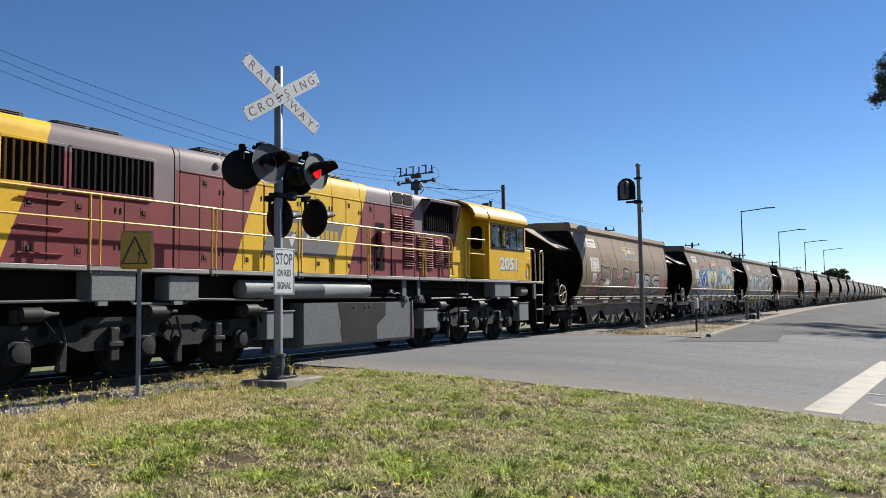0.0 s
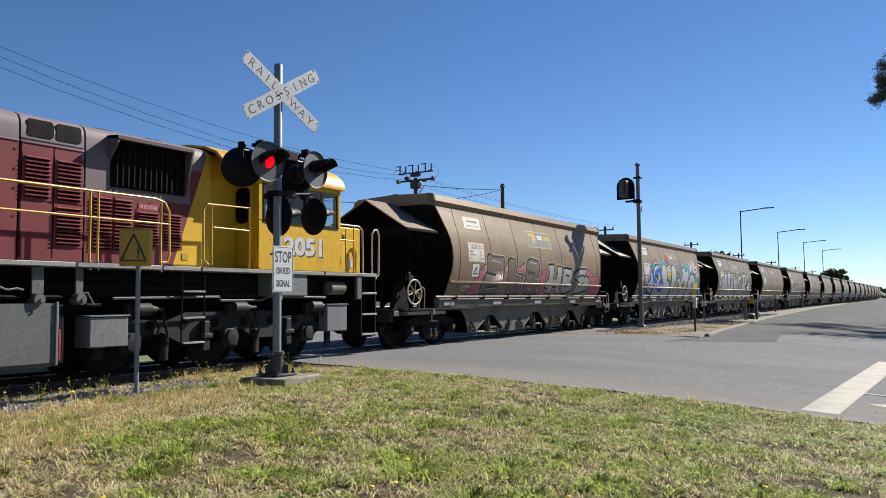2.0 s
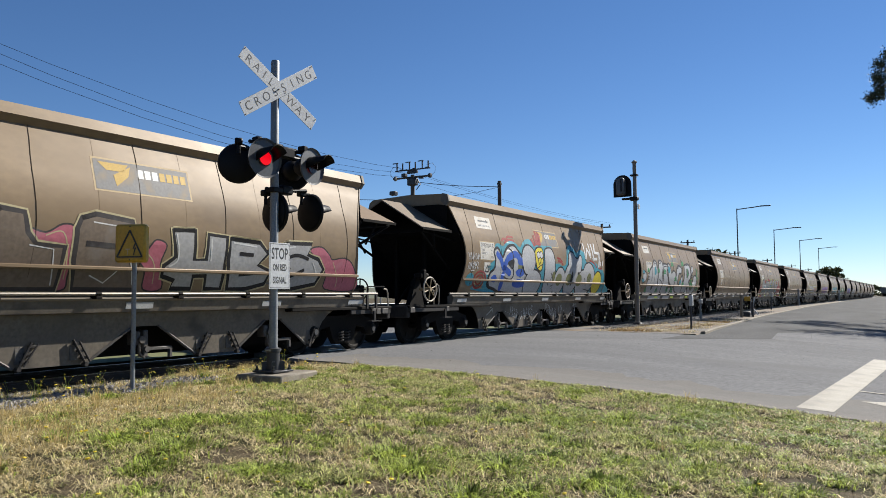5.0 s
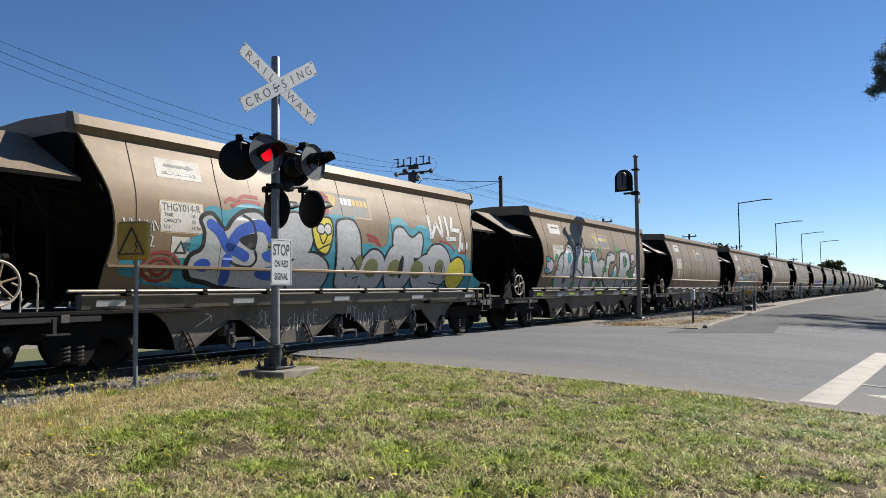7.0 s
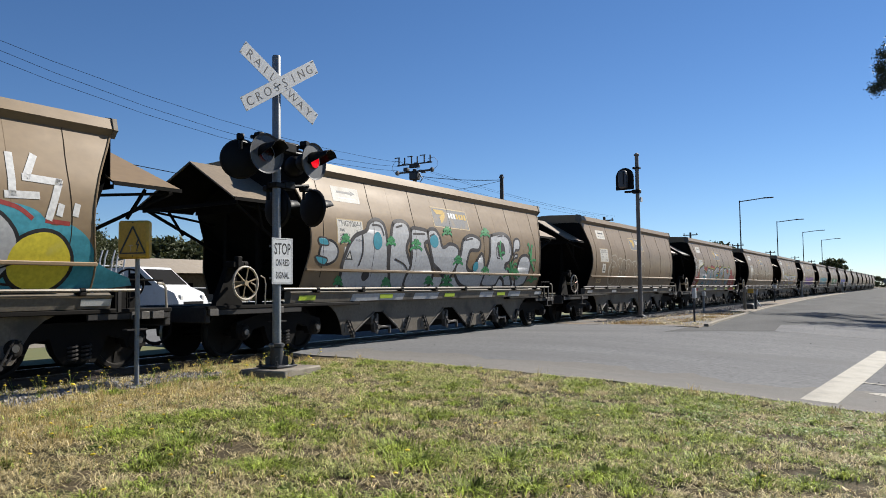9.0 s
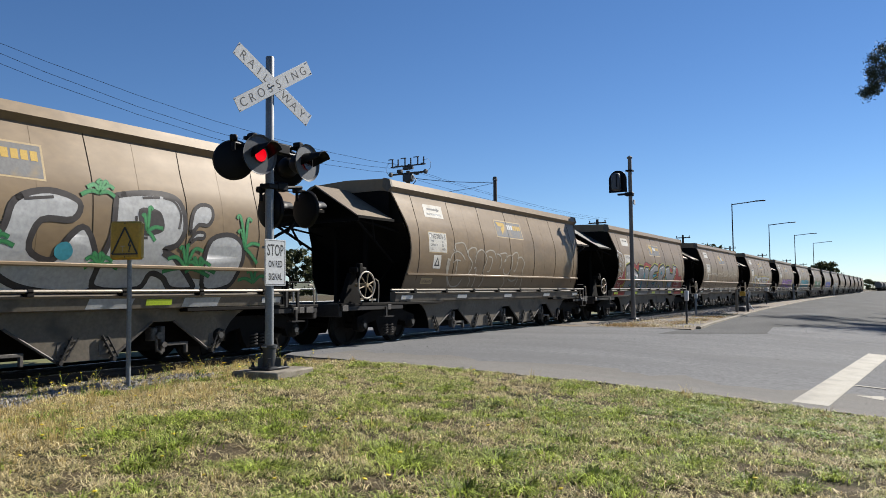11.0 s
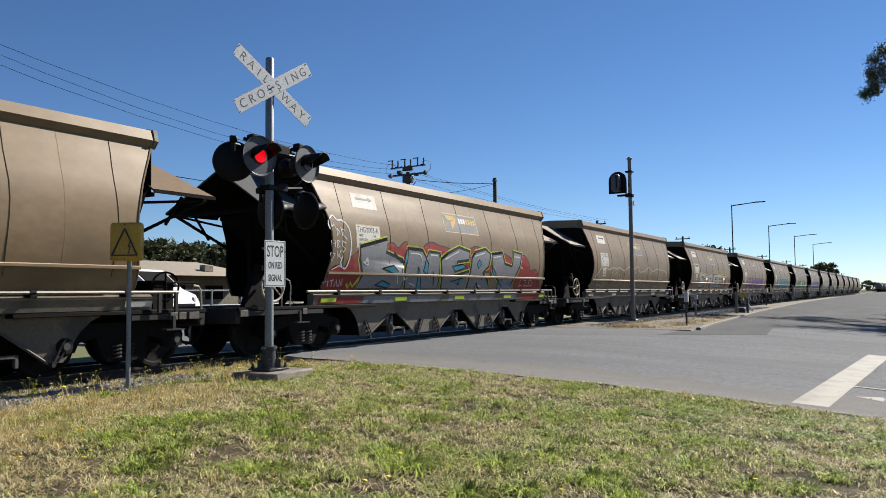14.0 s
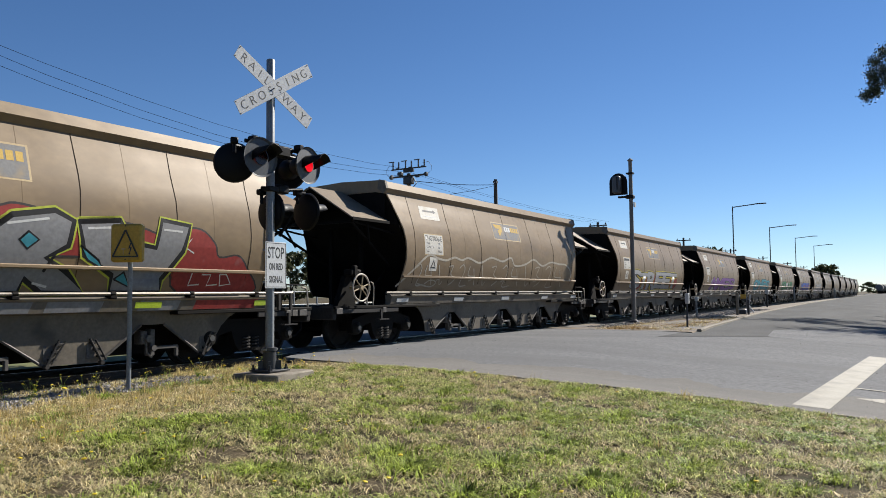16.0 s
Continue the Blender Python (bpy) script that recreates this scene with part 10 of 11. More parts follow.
part("transformer", Shape().box(-0.2, 0.2, 1.2, 1.6, 7.55, 7.8, 0.04), M_DARKMETAL, pa)
for m in (-1, 1):
    part("arc_wire", Shape().tube([(0, m * 1.0, 9.25), (0, m * 1.4, 9.3), (0, m * 1.62, 9.05), (0, m * 1.6, 8.75), (0, m * 1.35, 8.56)], 0.012, 5), M_DARKMETAL, pa)
pb = power_pole(45.5, 23.4, 8.8, 0)
part("bracket", Shape().tube([(0, 0, 8.9), (-0.35, -0.1, 8.85), (-0.4, -0.1, 8.5)], 0.03, 6).box(-0.12, 0.12, -0.12, 0.12, 8.85, 8.98), M_DARKMETAL, pb)
p1 = power_pole(71.2, 25.5, 8.0, 1)
for x, h in ((98.4, 8.0), (128.6, 8.0), (160.8, 8.0), (196.4, 8.0), (230, 8.0), (270, 8.0), (320, 8.0), (376, 8)):
    copy_thing(p1, pose(x, 24.0, -0.3))
copy_thing(p1, pose(-15.1, 25.4, -0.3) @ Matrix.Scale(2.05, 4))


def wire(name, a, b, sag, r=0.014):
    a, b = Vector(a), Vector(b)
    s = Shape().tube([a.lerp(b, i / 14) - Vector((0, 0, sag * 4 * (i / 14) * (1 - i / 14))) for i in range(15)], r, 5)
    tagged(new(name, s.mesh(name, M_CABLE)), "thin dark overhead power line", "power line", "overhead lines")


for z0, z1, sag in ((16.6, 8.67, 2.84), (18.1, 8.47, 3.77), (17.5, 8.22, 3.70)):
    wire("overhead_wire", (-15.1, 25.4, z0), (38, 25.4, z1), sag, 0.008)
for y, z in ((24.6, 8.3), (25.4, 8.5), (26.2, 8.3)):
    wire("overhead_wire", (38, y, z), (71.2, y - 0.2, 8.0), 0.35, 0.007)
wire("overhead_wire", (38, 25.4, 8.0), (45.5, 23.4, 8.45), 0.12, 0.02)
wire("overhead_wire", (-2.0, 21.6, 7.6), (45.5, 23.4, 8.4), 2.6, 0.014)

# beyond the line: path, yard, fence, van, car, house
s = sheet(steps(-30, 80, 10), steps(16.4, 18.9, 1.25), lambda x, y: -0.05)
tagged(new("far_path", s.mesh("far_path", M_CONCRETE)), "pale concrete path beyond the track", "path", "", "structure")
s = sheet(steps(-30, 90, 10), steps(19.6, 31, 3), lambda x, y: -0.04)
tagged(new("yard", s.mesh("yard", M_ASPHALT)), "grey asphalt yard behind the track", "road", "", "structure")
s = sheet(steps(-30, 90, 3), steps(12.5, 16.4, 0.65), lambda x, y: -0.06 + 0.03 * noise.noise((x, y, 2)))
tagged(new("far_verge", s.mesh("far_verge", M_FARGRASS)), "mown green grass strip beyond the track", "ground", "", "structure")


def van():
    g = empty("van", "white panel van with roof rack parked in the yard", "van", pose(16.95, 25.8, -0.03, 0, 0, -73))
    body = [(0.0, 0.35), (0.0, 1.15), (0.25, 1.85), (0.55, 2.02), (2.85, 2.08), (3.7, 1.38), (4.25, 1.15), (4.42, 0.85), (4.42, 0.35)]
    part("body", Shape().prism([(x, -0.9, z) for x, z in body], (0, 1.8, 0)), M_SIGNWHITE, g, "white van body")
    part("windscreen", Shape().prism([(2.98, -0.8, 2.0), (3.63, -0.8, 1.465), (3.60, -0.8, 1.43), (2.94, -0.8, 1.97)], (0, 1.6, 0)), M_VOID, g)
    part("grille", Shape().box(4.40, 4.435, -0.6, 0.6, 0.55, 0.85, 0.01), M_VOID, g)
    for y in (-0.905, 0.885):
        part("side_window", Shape().prism([(2.5, y, 1.85), (2.9, y, 1.85), (3.4, y, 1.42), (2.5, y, 1.42)], (0, 0.02, 0)), M_VOID, g)
    for y in (-0.75, 0.55):
        part("headlight", Shape().box(4.2, 4.40, y, y + 0.2, 0.88, 1.08, 0.03), M_REFLECT, g)
    for x in (0.8, 3.6):
        for y in (-0.86, 0.86):
            w = part("wheel", Shape().lathe((x, y, 0.33), (0, 1, 0), [(-0.1, 0.2), (-0.1, 0.31), (-0.06, 0.33), (0.06, 0.33), (0.1, 0.31), (0.1, 0.2)], 18), M_BLACK, g)
    return g


van()


def rack(x):
    g = empty("ladder_rack", "white steel ladder frame standing in the yard", "frame", pose(x, 21.0, 0), "white frames in the yard")
    for dx in (0.0, 0.26):
        part("stile", Shape().tube([(dx, 0, -0.05), (dx, 0, 1.4), (dx + 0.12, 0, 2.2), (dx + 0.2, 0, 2.45)], 0.025, 6), M_SIGNWHITE, g)
    for k in range(8):
        part("rung", Shape().tube([(0, 0, 0.15 + k * 0.26), (0.26, 0, 0.15 + k * 0.26)], 0.018, 6), M_SIGNWHITE, g)
    return g


rk = rack(13.85)
for dx in (0.42, 0.84):
    copy_thing(rk, pose(13.85 + dx, 21.0, 0))
g = empty("car", "pale blue sedan parked in the yard", "car", pose(10.8, 26.5, -0.03))
part("body", Shape().prism([(x, -0.85, z) for x, z in ((0, 0.3), (0, 0.85), (0.8, 0.95), (1.5, 1.35), (2.9, 1.38), (3.6, 0.98), (4.3, 0.85), (4.3, 0.3))], (0, 1.7, 0)), M_REFLECT, g, "pale metallic car body")
part("side_glass", Shape().prism([(x, -0.86, z) for x, z in ((1.0, 0.98), (1.55, 1.3), (2.85, 1.32), (3.4, 1.0))], (0, 1.72, 0)), M_VOID, g)
for x in (0.8, 3.4):
    for y in (-0.8, 0.8):
        part("wheel", Shape().cyl((x, y - 0.1, 0.31), (x, y + 0.1, 0.31), 0.31, seg=16), M_BLACK, g)
f = empty("yard_fence", "grey steel rail fence along the yard", "fence", pose(0, 24.0, 0))
for k in range(24):
    part("fence_post", Shape().box(4 + k * 1.6 - 0.03, 4 + k * 1.6 + 0.03, -0.03, 0.03, -0.1, 1.35), M_GALV, f)
for z in (1.3, 0.7):
    part("fence_rail", Shape().tube([(4, 0, z), (41, 0, z)], 0.03, 6), M_GALV, f)
h = empty("house", "low house with a pale tan hipped tile roof", "house", pose(38.5, 49, -0.2))
part("wall", Shape().box(-5.6, 7, -1.6, 3.6, 0, 2.75), M_CONCRETE, h)
part("roof", Shape().add([(-6.3, -4.4, 2.78), (7.6, -4.4, 2.78), (7.6, 4.4, 2.78), (-6.3, 4.4, 2.78), (-2.6, 0, 4.0), (4.0, 0, 4.0)], [[0, 1, 5, 4], [1, 2, 5], [2, 3, 4, 5], [3, 0, 4], [3, 2, 1, 0]]), M_TILE, h, "pale tan hipped tile roof")
part("air_unit", Shape().box(2.0, 2.9, -3.2, -2.6, 3.1, 3.65, 0.05), M_CONCRETE, h, "boxy roof cooler")
for x in (-3.4, 0.6, 4.4):
    part("window", Shape().box(x - 0.9, x + 0.9, -1.63, -1.58, 1.0, 2.1), M_VOID, h)
d = empty("greenhouse", "dark green arched greenhouse on the slope", "greenhouse", pose(56, 74, 0))
part("hoop_cover", Shape().prism([(-2.4 + 2.4 * (1 - math.cos(a)), 0, 3.0 + 2.6 * math.sin(a)) for a in [math.pi * k / 10 for k in range(11)]] + [(2.4, 0, -0.5), (-2.4, 0, -0.5)], (0, 5, 0)), M_LEAF_DARK, d)
for k in range(5):
    x = -2.4 + 1.2 * k
    part("hoop", Shape().box(x - 0.05, x + 0.05, -0.04, 0.0, 0, 3.0 + 2.6 * max(0.05, 1 - (x / 2.4) ** 2) ** 0.5), M_DARKMETAL, d)
# stored wagons on a siding far along the line
tw = empty("tank_wagon", "grey tank wagon standing on a far siding", "railway wagon", pose(300, 8.2, 0), "stored wagons on the siding")
part("tank", Shape().lathe((0, 0, 2.1), (1, 0, 0), [(0, 0.3), (0.2, 1.0), (0.5, 1.2), (9.5, 1.2), (9.8, 1.0), (10, 0.3)], 16), M_POST, tw)
part("underframe", Shape().box(-0.5, 10.5, -1.1, 1.1, 0.7, 0.95), M_UNDER, tw)
for x in (0.8, 2.4, 7.6, 9.2):
    part("wheel", Shape().cyl((x, -0.6, 0.45), (x, 0.6, 0.45), 0.45, seg=14), M_UNDER, tw)
for k in (1, 2, 3, 4):
    o = copy_thing(tw, pose(300 + 12.5 * k, 8.2 - 0.6 * k, 0))


# ---- verge plants ----
def blades(name, xy, length, width, material, seed, lean=0.5, turn=None):
    """Single grass blades, each a bent strip of two faces, as one mesh."""
    rg = np.random.default_rng(seed)
    n = len(xy)
    z = np.array([rough_z(x, y) for x, y in xy]) - 0.008
    p = np.column_stack([xy, z])
    a = rg.random(n) * 6.283 if turn is None else turn
    d = np.column_stack([np.cos(a), np.sin(a), np.zeros(n)])
    q = np.column_stack([-np.sin(a), np.cos(a), np.zeros(n)])
    L = (length * (0.5 + rg.random(n)))[:, None]
    w = (width * (0.6 + 0.8 * rg.random(n)))[:, None]
    b = (lean * (0.3 + rg.random(n)))[:, None]
    up = np.array([0, 0, 1.0])
    mid = p + up * L * 0.6 + d * L * b * 0.3
    tip = p + up * L * np.maximum(1.0 - 0.35 * b, 0.15) + d * L * b
    v = np.stack([p - q * w, p + q * w, mid + q * w * 0.8, mid - q * w * 0.8, tip], 1).reshape(-1, 3)
    me = bpy.data.meshes.new(name)
    me.vertices.add(5 * n)
    me.vertices.foreach_set("co", v.ravel().astype(np.float32))
    k = np.arange(n, dtype=np.int32)[:, None] * 5
    me.loops.add(7 * n)
    me.loops.foreach_set("vertex_index", (k + np.array([[0, 1, 2, 3, 3, 2, 4]], dtype=np.int32)).ravel())
    me.polygons.add(2 * n)
    me.polygons.foreach_set("loop_start", (np.arange(n, dtype=np.int32)[:, None] * 7 + np.array([[0, 4]], dtype=np.int32)).ravel())
    me.update(calc_edges=True)
    me.materials.append(material)
    return new(name, me)


def on_verge(x, y):
    return x < edge_x(y) + 0.02 and not (abs(x - 7.62) < 0.46 and abs(y - 7.28) < 0.40)


def verge_points(n, seed, keep):
    """Scattered points on the verge, gathered in tufts, kept by a chance that varies over the ground."""
    rg = np.random.default_rng(seed)
    out = []
    while len(out) < n:
        x, y = rg.uniform(-1.0, 10.0), rg.uniform(-1.5, 9.3)
        d = math.hypot(x, y)
        if d < 3.6 or d > 12.5 or not on_verge(x, y):
            continue
        if rg.random() > keep(x, y):
            continue
        m = int(rg.integers(6, 22))
        out += [(x + c, y + e) for c, e in rg.normal(size=(m, 2)) * float(rg.uniform(0.012, 0.045)) if x + c < edge_x(y + e) + 0.03]
    return np.array(out[:n])


BARE = [(5.20, 3.89, 0.28), (4.18, 4.46, 0.22), (4.32, 5.27, 0.25), (5.21, 1.41, 0.30), (6.29, 0.59, 0.42), (7.73, 2.24, 0.25), (7.04, 3.81, 0.40), (8.15, 3.66, 0.5), (3.9, 3.14, 0.25), (5.03, 1.82, 0.2), (7.6, 1.0, 0.35)]


def bare(x, y):
    """How bare the soil is: worn spots and a scatter of smaller ones."""
    b = max(0.0, noise.noise((x * 1.7, y * 1.7, 12)) - 0.28) * 1.5 + max(0.0, noise.noise((x * 6.0, y * 6.0, 15)) - 0.12) * 2.0
    for bx, by, r in BARE:
        b += 0.9 * math.exp(-((x - bx) ** 2 + (y - by) ** 2) / (r * r))
    return min(b, 0.95)


def straw_zone(x, y):
    return min(1.0, max(0.0, (y - 5.55 - 0.42 * (x - 5.0)) * 1.0 + 0.5 * noise.noise((x * 1.2, y * 1.2, 21))))


def green(x, y):
    g = 0.42 + 0.9 * noise.noise((x * 0.8, y * 0.8, 7)) + 1.1 * noise.noise((x * 2.6, y * 2.6, 1)) + 1.1 * noise.noise((x * 7.0, y * 7.0, 2))
    g -= 0.55 * straw_zone(x, y) + 0.8 * bare(x, y)
    return min(max(g, 0.03), 1)


def dry(x, y):
    return min(max(0.75 - 0.6 * green(x, y) - 0.6 * bare(x, y) + 0.4 * straw_zone(x, y) - (0.6 if y > 8.3 else 0), 0.05), 1)


def stones_here(x, y):
    return y > 7.85 + 0.7 * noise.noise((x * 0.8, y * 0.8, 4)) and x < 7.3


for name, n, seed, keep, ln, wd, m, lean, label in (
        ("thatch", 115000, 4, lambda x, y: 1.0 - 0.9 * bare(x, y), 0.050, 0.0038, M_THATCH, 2.6, "matted brown and olive thatch over the verge"),
        ("green_grass", 100000, 5, green, 0.058, 0.0040, M_GRASS_GREEN, 1.6, "short green grass blades on the verge"),
        ("dry_grass", 65000, 6, dry, 0.056, 0.0032, M_GRASS_DRY, 2.3, "dry straw-coloured grass blades on the verge"),
        ("golden_grass", 55000, 9, lambda x, y: 0.01 + 0.95 * straw_zone(x, y), 0.054, 0.0028, M_STRAW, 1.7, "golden dry grass near the ballast"),
        ("straw_stalks", 15000, 8, lambda x, y: 0.03 + 0.9 * straw_zone(x, y), 0.13, 0.0022, M_STRAW, 0.8, "tall dry grass stalks by the ballast")):
    xy = verge_points(n, seed, keep)
    xy = np.array([p for p in xy if not (stones_here(*p) and int(p[0] * 971 + p[1] * 613) % 10 > 1)])
    tagged(blades(name, xy, ln, wd, m, seed, lean), label, "grass", "", "stuff")

# lush tufts, blades leaning out from each heart
rg = np.random.default_rng(40)
hearts = [(3.85, 5.35, 1.5), (4.74, 5.56, 1.2), (4.86, 5.32, 1.2), (5.38, 5.21, 1.2), (4.85, 4.63, 1.4), (6.62, 5.02, 0.9), (6.1, 3.96, 1.3), (4.84, 3.41, 1.7), (4.58, 3.08, 1.6), (3.85, 3.83, 1.3), (4.92, 4.2, 1.0), (3.95, 4.75, 1.4), (6.15, 2.51, 1.2), (5.56, 2.46, 1.1), (7.62, 2.56, 1.2), (7.9, 4.49, 0.8), (6.11, 1.47, 1.2), (5.82, 1.01, 1.1), (5.18, 1.95, 1.4), (5.09, 2.62, 1.3), (5.0, 1.65, 1.1), (4.31, 2.46, 1.5), (4.63, 2.18, 1.3), (3.48, 4.52, 1.4), (5.3, 7.55, 1.2), (5.9, 7.5, 1.1), (6.7, 6.9, 0.9)]
while len(hearts) < 430:
    x, y = rg.uniform(0.5, 9.6), rg.uniform(-0.8, 8.2)
    if 4.0 < math.hypot(x, y) < 12 and x < edge_x(y) - 0.08 and rg.random() < green(x, y) and on_verge(x, y):
        hearts.append((x, y, rg.uniform(0.35, 0.95)))
xy, turn, size = [], [], []
for x, y, k in hearts:
    m = int(190 * k * k) + 24
    a = rg.random(m) * 6.283
    r = np.abs(rg.normal(size=m)) * 0.10 * k
    xy += list(zip(x + r * np.cos(a), y + r * np.sin(a)))
    turn += list(a + rg.normal(size=m) * 0.7)
    size += [0.040 + 0.034 * k] * m
tagged(blades("grass_tufts", np.array(xy), np.array(size), 0.0048, M_TUFT, 44, 1.5, np.array(turn)), "lush green grass tufts leaning outwards on the verge", "grass", "", "stuff")

# broad-leaved weeds
rg = np.random.default_rng(41)


def weed(seed, leaves, size):
    r = np.random.default_rng(seed)
    s = Shape()
    for i in range(leaves):
        a, t = r.random() * 6.283, 0.05 + 0.5 * r.random()
        L, w = size * (0.6 + 0.6 * r.random()), size * 0.16
        d, q = Vector((math.cos(a), math.sin(a), 0)), Vector((-math.sin(a), math.cos(a), 0))
        b = Vector((r.normal() * size * 0.25, r.normal() * size * 0.25, 0))
        p = [b, b + d * L * 0.5 + Vector((0, 0, L * t * 0.7)), b + d * L + Vector((0, 0, L * t * 0.8))]
        s.add([p[0] - q * w * 0.3, p[0] + q * w * 0.3, p[1] + q * w, p[1] - q * w, p[2]], [[0, 1, 2, 3], [3, 2, 4]])
    return s


kinds = [weed(50 + i, 24 + 6 * i, 0.05 + 0.012 * i).mesh("weed", M_WEED, fix=False) for i in range(4)]
spots = []
while len(spots) < 230:
    x, y = rg.uniform(0.5, 9.6), rg.uniform(-0.5, 8.6)
    if 4.2 < math.hypot(x, y) < 11.5 and x < edge_x(y) - 0.1 and rg.random() < green(x, y):
        spots.append((x, y))
for i, (x, y) in enumerate(spots):
    o = new("weed", kinds[i % 4])
    o.matrix_basis = pose(x, y, rough_z(x, y) - 0.005, 0, 0, float(rg.uniform(0, 360))) @ Matrix.Scale(float(rg.uniform(0.6, 1.3)), 4)
    tagged(o, "dark green broad-leaved weed growing in the grass", "weed", "weeds on the verge")
# clover among the grass near the road
pts = []
while len(pts) < 17000:
    x, y = rg.uniform(4.6, 9.6), rg.uniform(0.0, 4.6)
    c = 0.9 * math.exp(-((x - 8.6) ** 2 / 0.9 + (y - 1.2) ** 2 / 1.6)) + 0.5 * math.exp(-((x - 7.6) ** 2 / 0.7 + (y - 2.7) ** 2 / 0.5)) + 0.5 * math.exp(-((x - 5.3) ** 2 + (y - 2.5) ** 2) / 0.15)
    if x < edge_x(y) - 0.05 and rg.random() < 1.4 * c * max(0.03, min(1, 0.3 + 2.2 * noise.noise((x * 2.4, y * 2.4, 9)))):
        pts.append((x, y, rough_z(x, y) + 0.008 + 0.03 * rg.random()))
cl = new("clover", quads(np.array(pts), 0.0105 * (0.5 + rg.random(len(pts))), 77, "clover", M_CLOVER, aspect=1.6, level=True))
tagged(cl, "bright green clover among the grass near the road", "clover", "", "stuff")
pts = np.array([(x, y, rough_z(x, y) + 0.012 + 0.02 * rg.random()) for x, y in zip(rg.uniform(1.5, 9.5, 5000), rg.uniform(-0.5, 8.4, 5000)) if x < edge_x(y) - 0.05 and math.hypot(x, y) > 4])
tagged(new("leaf_litter", quads(pts, 0.005 * (0.5 + rg.random(len(pts))), 78, "leaf_litter", M_GRASS_DRY, aspect=1.0, level=True)), "pale dry leaf bits lying in the grass", "leaf litter", "", "stuff")


def dandelion():
    g = empty("dandelion", "yellow dandelion flower on a thin stem in the grass", "flower", group="dandelions on the verge")
    part("stem", Shape().tube([(0, 0, -0.01), (0.004, 0, 0.05), (0.0, 0.004, 0.09)], 0.0018, 5), M_WEED, g)
    part("flower_head", Shape().lathe((0, 0, 0.088), (0, 0, 1), [(0, 0.004), (0.004, 0.017), (0.009, 0.019), (0.013, 0.010), (0.014, 0.002)], 12), M_PETAL, g)
    return g


dn = dandelion()
spots = []
while len(spots) < 105:
    x, y = rg.uniform(0.3, 9.3), rg.uniform(-0.3, 9.0)
    if 4.4 < math.hypot(x, y) < 12 and x < edge_x(y) - 0.15 and rg.random() < (0.6 if straw_zone(x, y) > 0.25 else 0.25 if x < 6 else 0.12):
        spots.append((x, y))
dn.matrix_basis = pose(*spots[0], rough_z(*spots[0]))
for x, y in spots[1:]:
    k = float(rg.uniform(0.6, 1.05)) * (1.35 if y > 7.5 else 1.0)
    copy_thing(dn, pose(x, y, rough_z(x, y) - 0.005, float(rg.uniform(-14, 14)), float(rg.uniform(-14, 14)), 0) @ Matrix.Scale(k, 4))

# tall thin yellow-flowered weeds along the ballast edge
def flower_stalk(seed):
    r = np.random.default_rng(seed)
    g = empty("wild_flower", "tall thin-stemmed yellow wild flower by the ballast", "flower", group="wild flowers by the track")
    for i in range(5):
        a, h = r.random() * 6.283, 0.16 + 0.24 * r.random()
        d = Vector((math.cos(a), math.sin(a), 0)) * h * (0.15 + 0.35 * r.random())
        tip = d + Vector((0, 0, h))
        part("stem", Shape().tube([(0, 0, -0.02), tuple(d * 0.35 + Vector((0, 0, h * 0.6))), tuple(tip)], 0.0022, 5), M_TUFT, g)
        if i != 2:
            part("flower_head", Shape().lathe(tip, (0.2, -0.3, 1), [(0, 0.004), (0.004, 0.014), (0.009, 0.016), (0.013, 0.009), (0.014, 0.002)], 10), M_PETAL, g)
    s = Shape()
    for i in range(14):
        a, L = r.random() * 6.283, 0.06 + 0.09 * r.random()
        d, q = Vector((math.cos(a), math.sin(a), 0)), Vector((-math.sin(a), math.cos(a), 0)) * 0.006
        m = d * L * 0.5 + Vector((0, 0, L * 0.8))
        s.add([-q, q, m + q, m - q, d * L + Vector((0, 0, L * 0.9))], [[0, 1, 2, 3], [3, 2, 4]])
    part("leaves", s, M_WEED, g, fix=False)
    return g


stalks = [flower_stalk(300 + i) for i in range(4)]
rw = np.random.default_rng(61)
for i in range(52):
    x = float(rw.uniform(3.2, 8.6))
    y = float(rw.uniform(8.15, 9.15)) if rw.random() < 0.6 else float(rw.uniform(7.3, 8.1))
    m = pose(x, y, rough_z(x, y) - 0.01, 0, 0, float(rw.uniform(0, 360))) @ Matrix.Scale(float(rw.uniform(0.5, 1.05)), 4)
    if i < 4:
        stalks[i].matrix_basis = m
    else:
        copy_thing(stalks[i % 4], m)

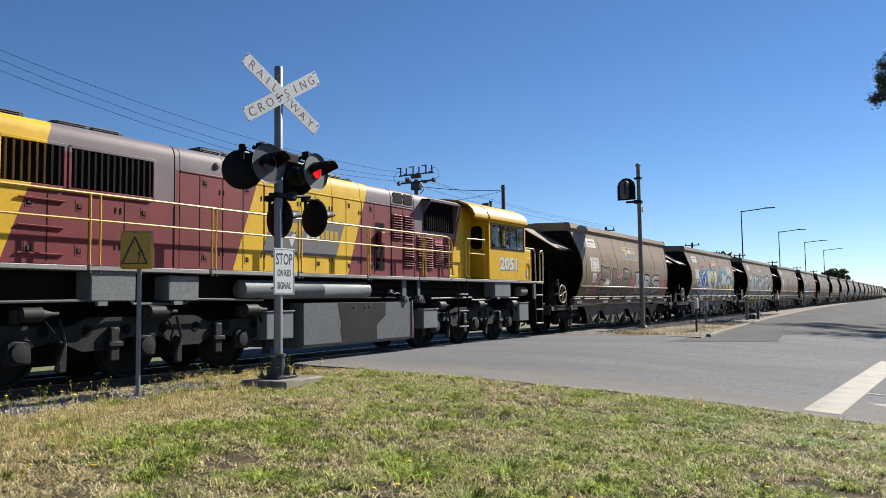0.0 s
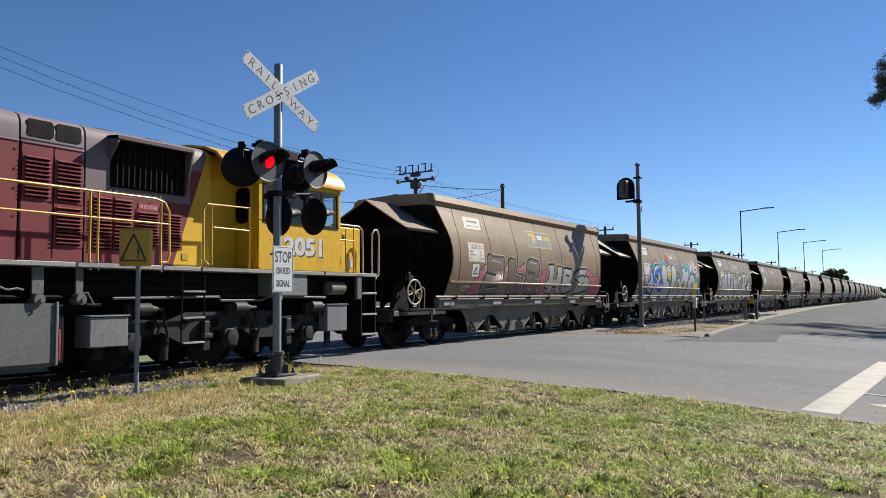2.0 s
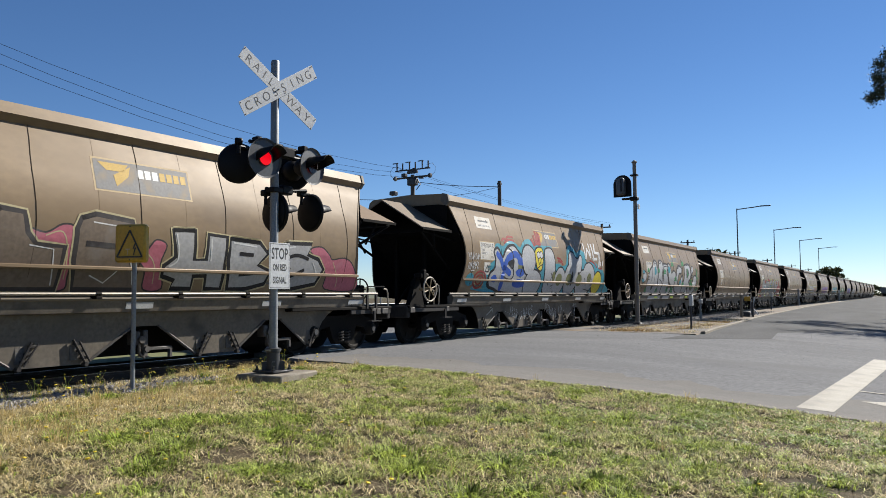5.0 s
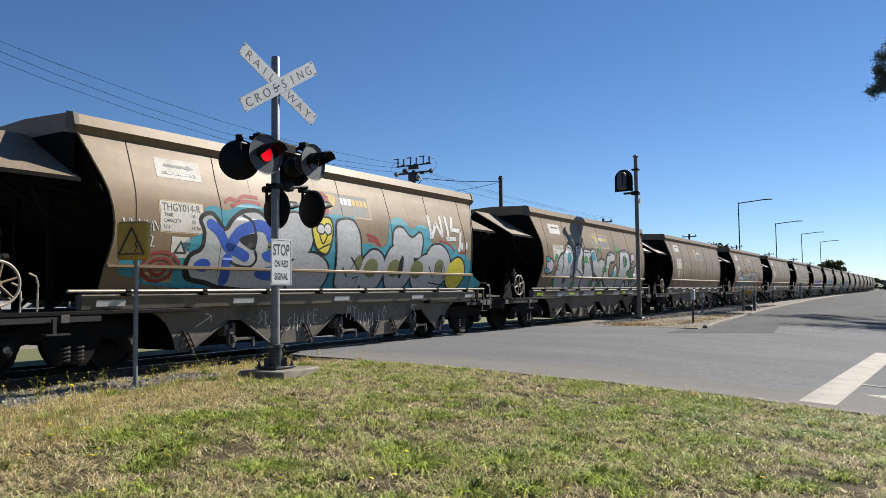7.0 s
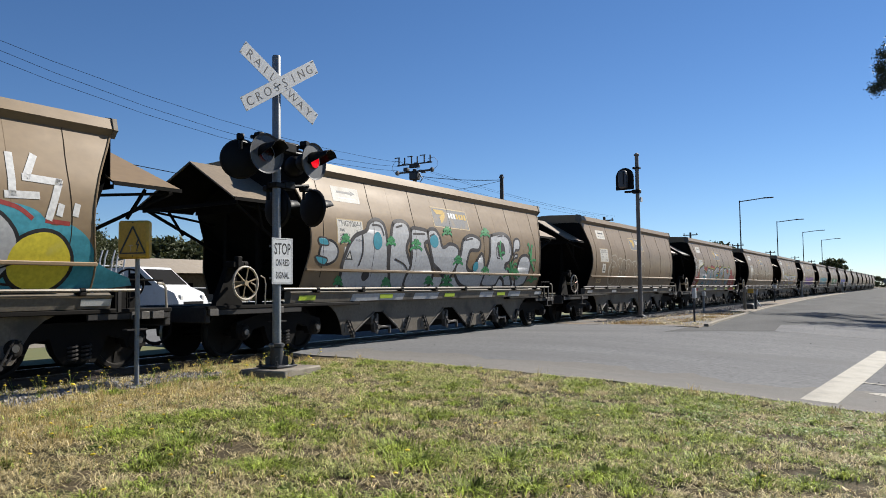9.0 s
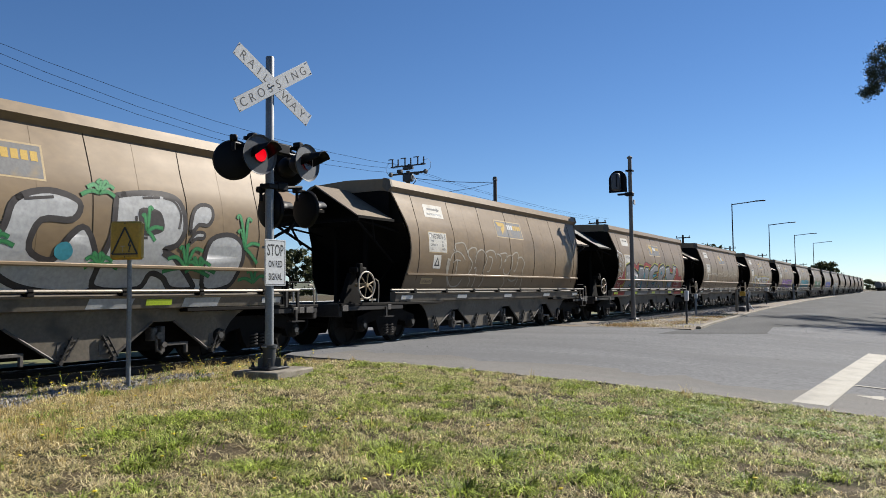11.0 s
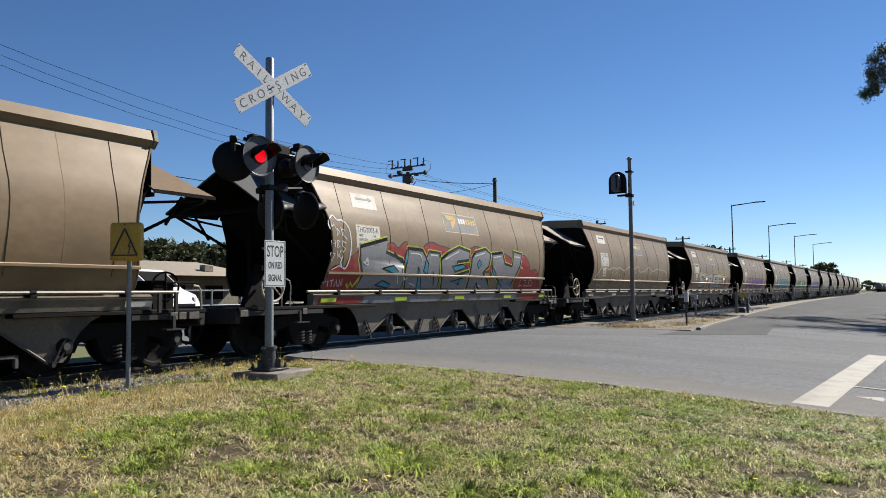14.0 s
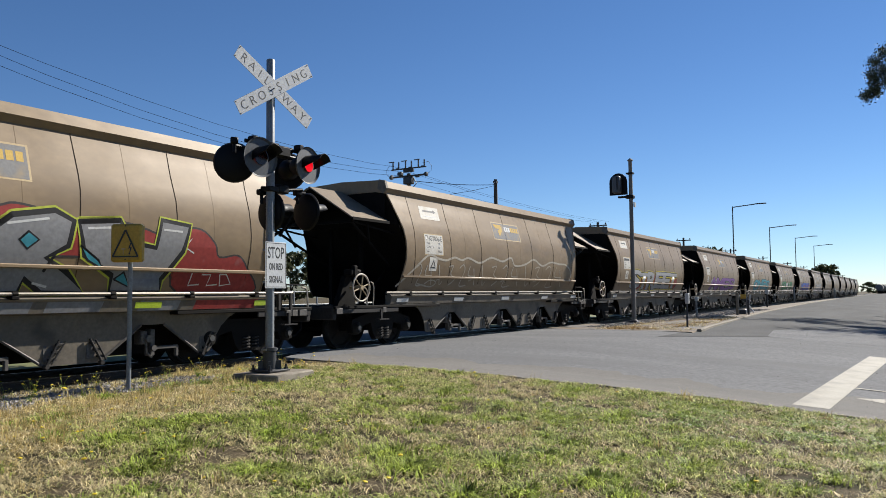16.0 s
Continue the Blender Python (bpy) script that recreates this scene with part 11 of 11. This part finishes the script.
# loose ballast stones
rs = np.random.default_rng(91)
s = Shape()
OCT = [(1, 0, 0), (-1, 0, 0), (0, 1, 0), (0, -1, 0), (0, 0, 1), (0, 0, -1), (0.6, 0.6, 0.5), (-0.6, 0.5, 0.6), (0.5, -0.6, 0.6), (-0.6, -0.6, 0.5)]
OF = [[0, 6, 4], [0, 4, 8], [2, 6, 0], [2, 4, 6], [2, 7, 4], [2, 1, 7], [1, 4, 7], [1, 9, 4], [1, 3, 9], [3, 4, 9], [3, 8, 4], [3, 0, 8]]
count = 0
while count < 15000:
    if rs.random() < 0.72:
        x, y = rs.uniform(1.5, 10.6), rs.uniform(7.6, 9.95)
        if (not stones_here(x, y) and not (y > 8.6)) or straw_zone(x, y) * 0.2 > rs.random():
            continue
        z = rough_z(x, y) + 0.02 if y < 8.5 else -0.13
    else:
        x, y = rs.uniform(22.6, 48), rs.uniform(6.9, 9.9)
        if x < 31 and y < 7.9 - 0.06 * (x - 22):
            continue
        z = 0.05 if y < 8.6 else -0.08
    r = rs.uniform(0.012, 0.034) * (1.0 if x < 20 else 1.4)
    q = rs.uniform(0.6, 1.2, 3) * r
    a = rs.random() * 6.283
    ca, sa = math.cos(a), math.sin(a)
    s.add([(x + (vx * ca - vy * sa) * q[0], y + (vx * sa + vy * ca) * q[1], z + vz * q[2]) for vx, vy, vz in OCT], OF)
    count += 1
M_PEBBLE = mat("loose_stones", (0.2916, 0.2794, 0.2592), (0.1782, 0.1661, 0.1539), 0.9, scale=14, fine=60, bump=0.3, island=0.5)
st = new("ballast_stones", s.mesh("ballast_stones", M_PEBBLE, smooth=False, fix=False))
tagged(st, "loose grey ballast stones beside the rails", "stones", "", "stuff")

# dry tufts on the clay corner across the road
M_CORNER_STRAW = mat("tawny_straw", (0.40, 0.275, 0.115), (0.30, 0.195, 0.08), 0.75, scale=3.0, fine=14, bump=0.0, island=0.5, spec=0.15, thin=0.3)
rv = np.random.default_rng(17)
xy = np.array([(x, y) for x, y in np.column_stack([rv.uniform(21.7, 34, 9000), rv.uniform(5.3, 8.0, 9000)]) if noise.noise((x * 0.7, y * 0.9, 5)) > -0.05 and y > kerb_y(x) + 0.2])
b = blades("dry_tufts", xy[::2], 0.07, 0.006, M_GRASS_DRY, 18, 1.4)
b.location.z = 0.13
tagged(b, "dry tufts of grass on the clay corner", "grass", "", "stuff")
xy = np.array([(x, y) for x, y in np.column_stack([rv.uniform(22.3, 31, 12000), rv.uniform(6.0, 7.9, 12000)]) if noise.noise((x * 0.5, y * 0.8, 2)) > -0.12 - 0.1 * (27 - x) / 5])
b = blades("golden_tufts", xy, 0.10, 0.008, M_CORNER_STRAW, 19, 0.9)
b.location.z = 0.07
tagged(b, "golden dry grass on the clay corner", "grass", "", "stuff")
# grit on the road
s = Shape()
for _ in range(70):
    x, y = rv.uniform(9.9, 22), rv.uniform(-1, 9.5)
    r = rv.uniform(0.005, 0.016)
    z = road_z(x, y) + r * 0.3
    s.add([(x + vx * r, y + vy * r, z + vz * r * 0.7) for vx, vy, vz in OCT], OF)
tagged(new("road_grit", s.mesh("road_grit", M_DARKMETAL, smooth=False, fix=False)), "small dark stones scattered on the asphalt", "grit", "", "stuff")


# ---- what moves ----
def motions():
    stops = [i * 0.5 for i in range(33)]
    walk(LOCO, [(t, pose(run(t), TRACK_Y, 0)) for t in stops])
    for k, w in enumerate(WAGONS):
        walk(w, [(t, pose(run(t) + PITCH * k, TRACK_Y, 0)) for t in stops])
    # wheels roll with the train
    ticks = [i * 0.1 for i in range(161)]
    for thing in [LOCO] + WAGONS[:7]:
        for b in thing.children:
            if not b.name.startswith("bogie"):
                continue
            for ws in b.children:
                if ws.name.startswith("wheelset"):
                    r = ws.location.z
                    at = ws.location.copy()
                    walk(ws, [(t, Matrix.Translation(at) @ Matrix.Rotation((run(t) - run(0)) / r, 4, "Y")) for t in ticks])
    # the two lit lamps flash in turn: each red reflector turns its lit face forward or away
    for rotor, left in ROTORS:
        at = rotor.location.copy()
        angle = 180.0 if left else 0.0
        rows = [(0.0, angle)]
        k = 0
        while FLASH_START + k * FLASH_PERIOD / 2 < 16.02:
            t = FLASH_START + k * FLASH_PERIOD / 2
            rows += [(t - 0.1, angle), (t - 0.0667, angle + 60), (t - 0.0333, angle + 120), (t, angle + 180)]
            angle += 180
            k += 1
        rows.append((16.0667, angle))
        walk(rotor, [(t, Matrix.Translation(at) @ pose(0, 0, 0, 0, 0, a)) for t, a in rows])


motions()
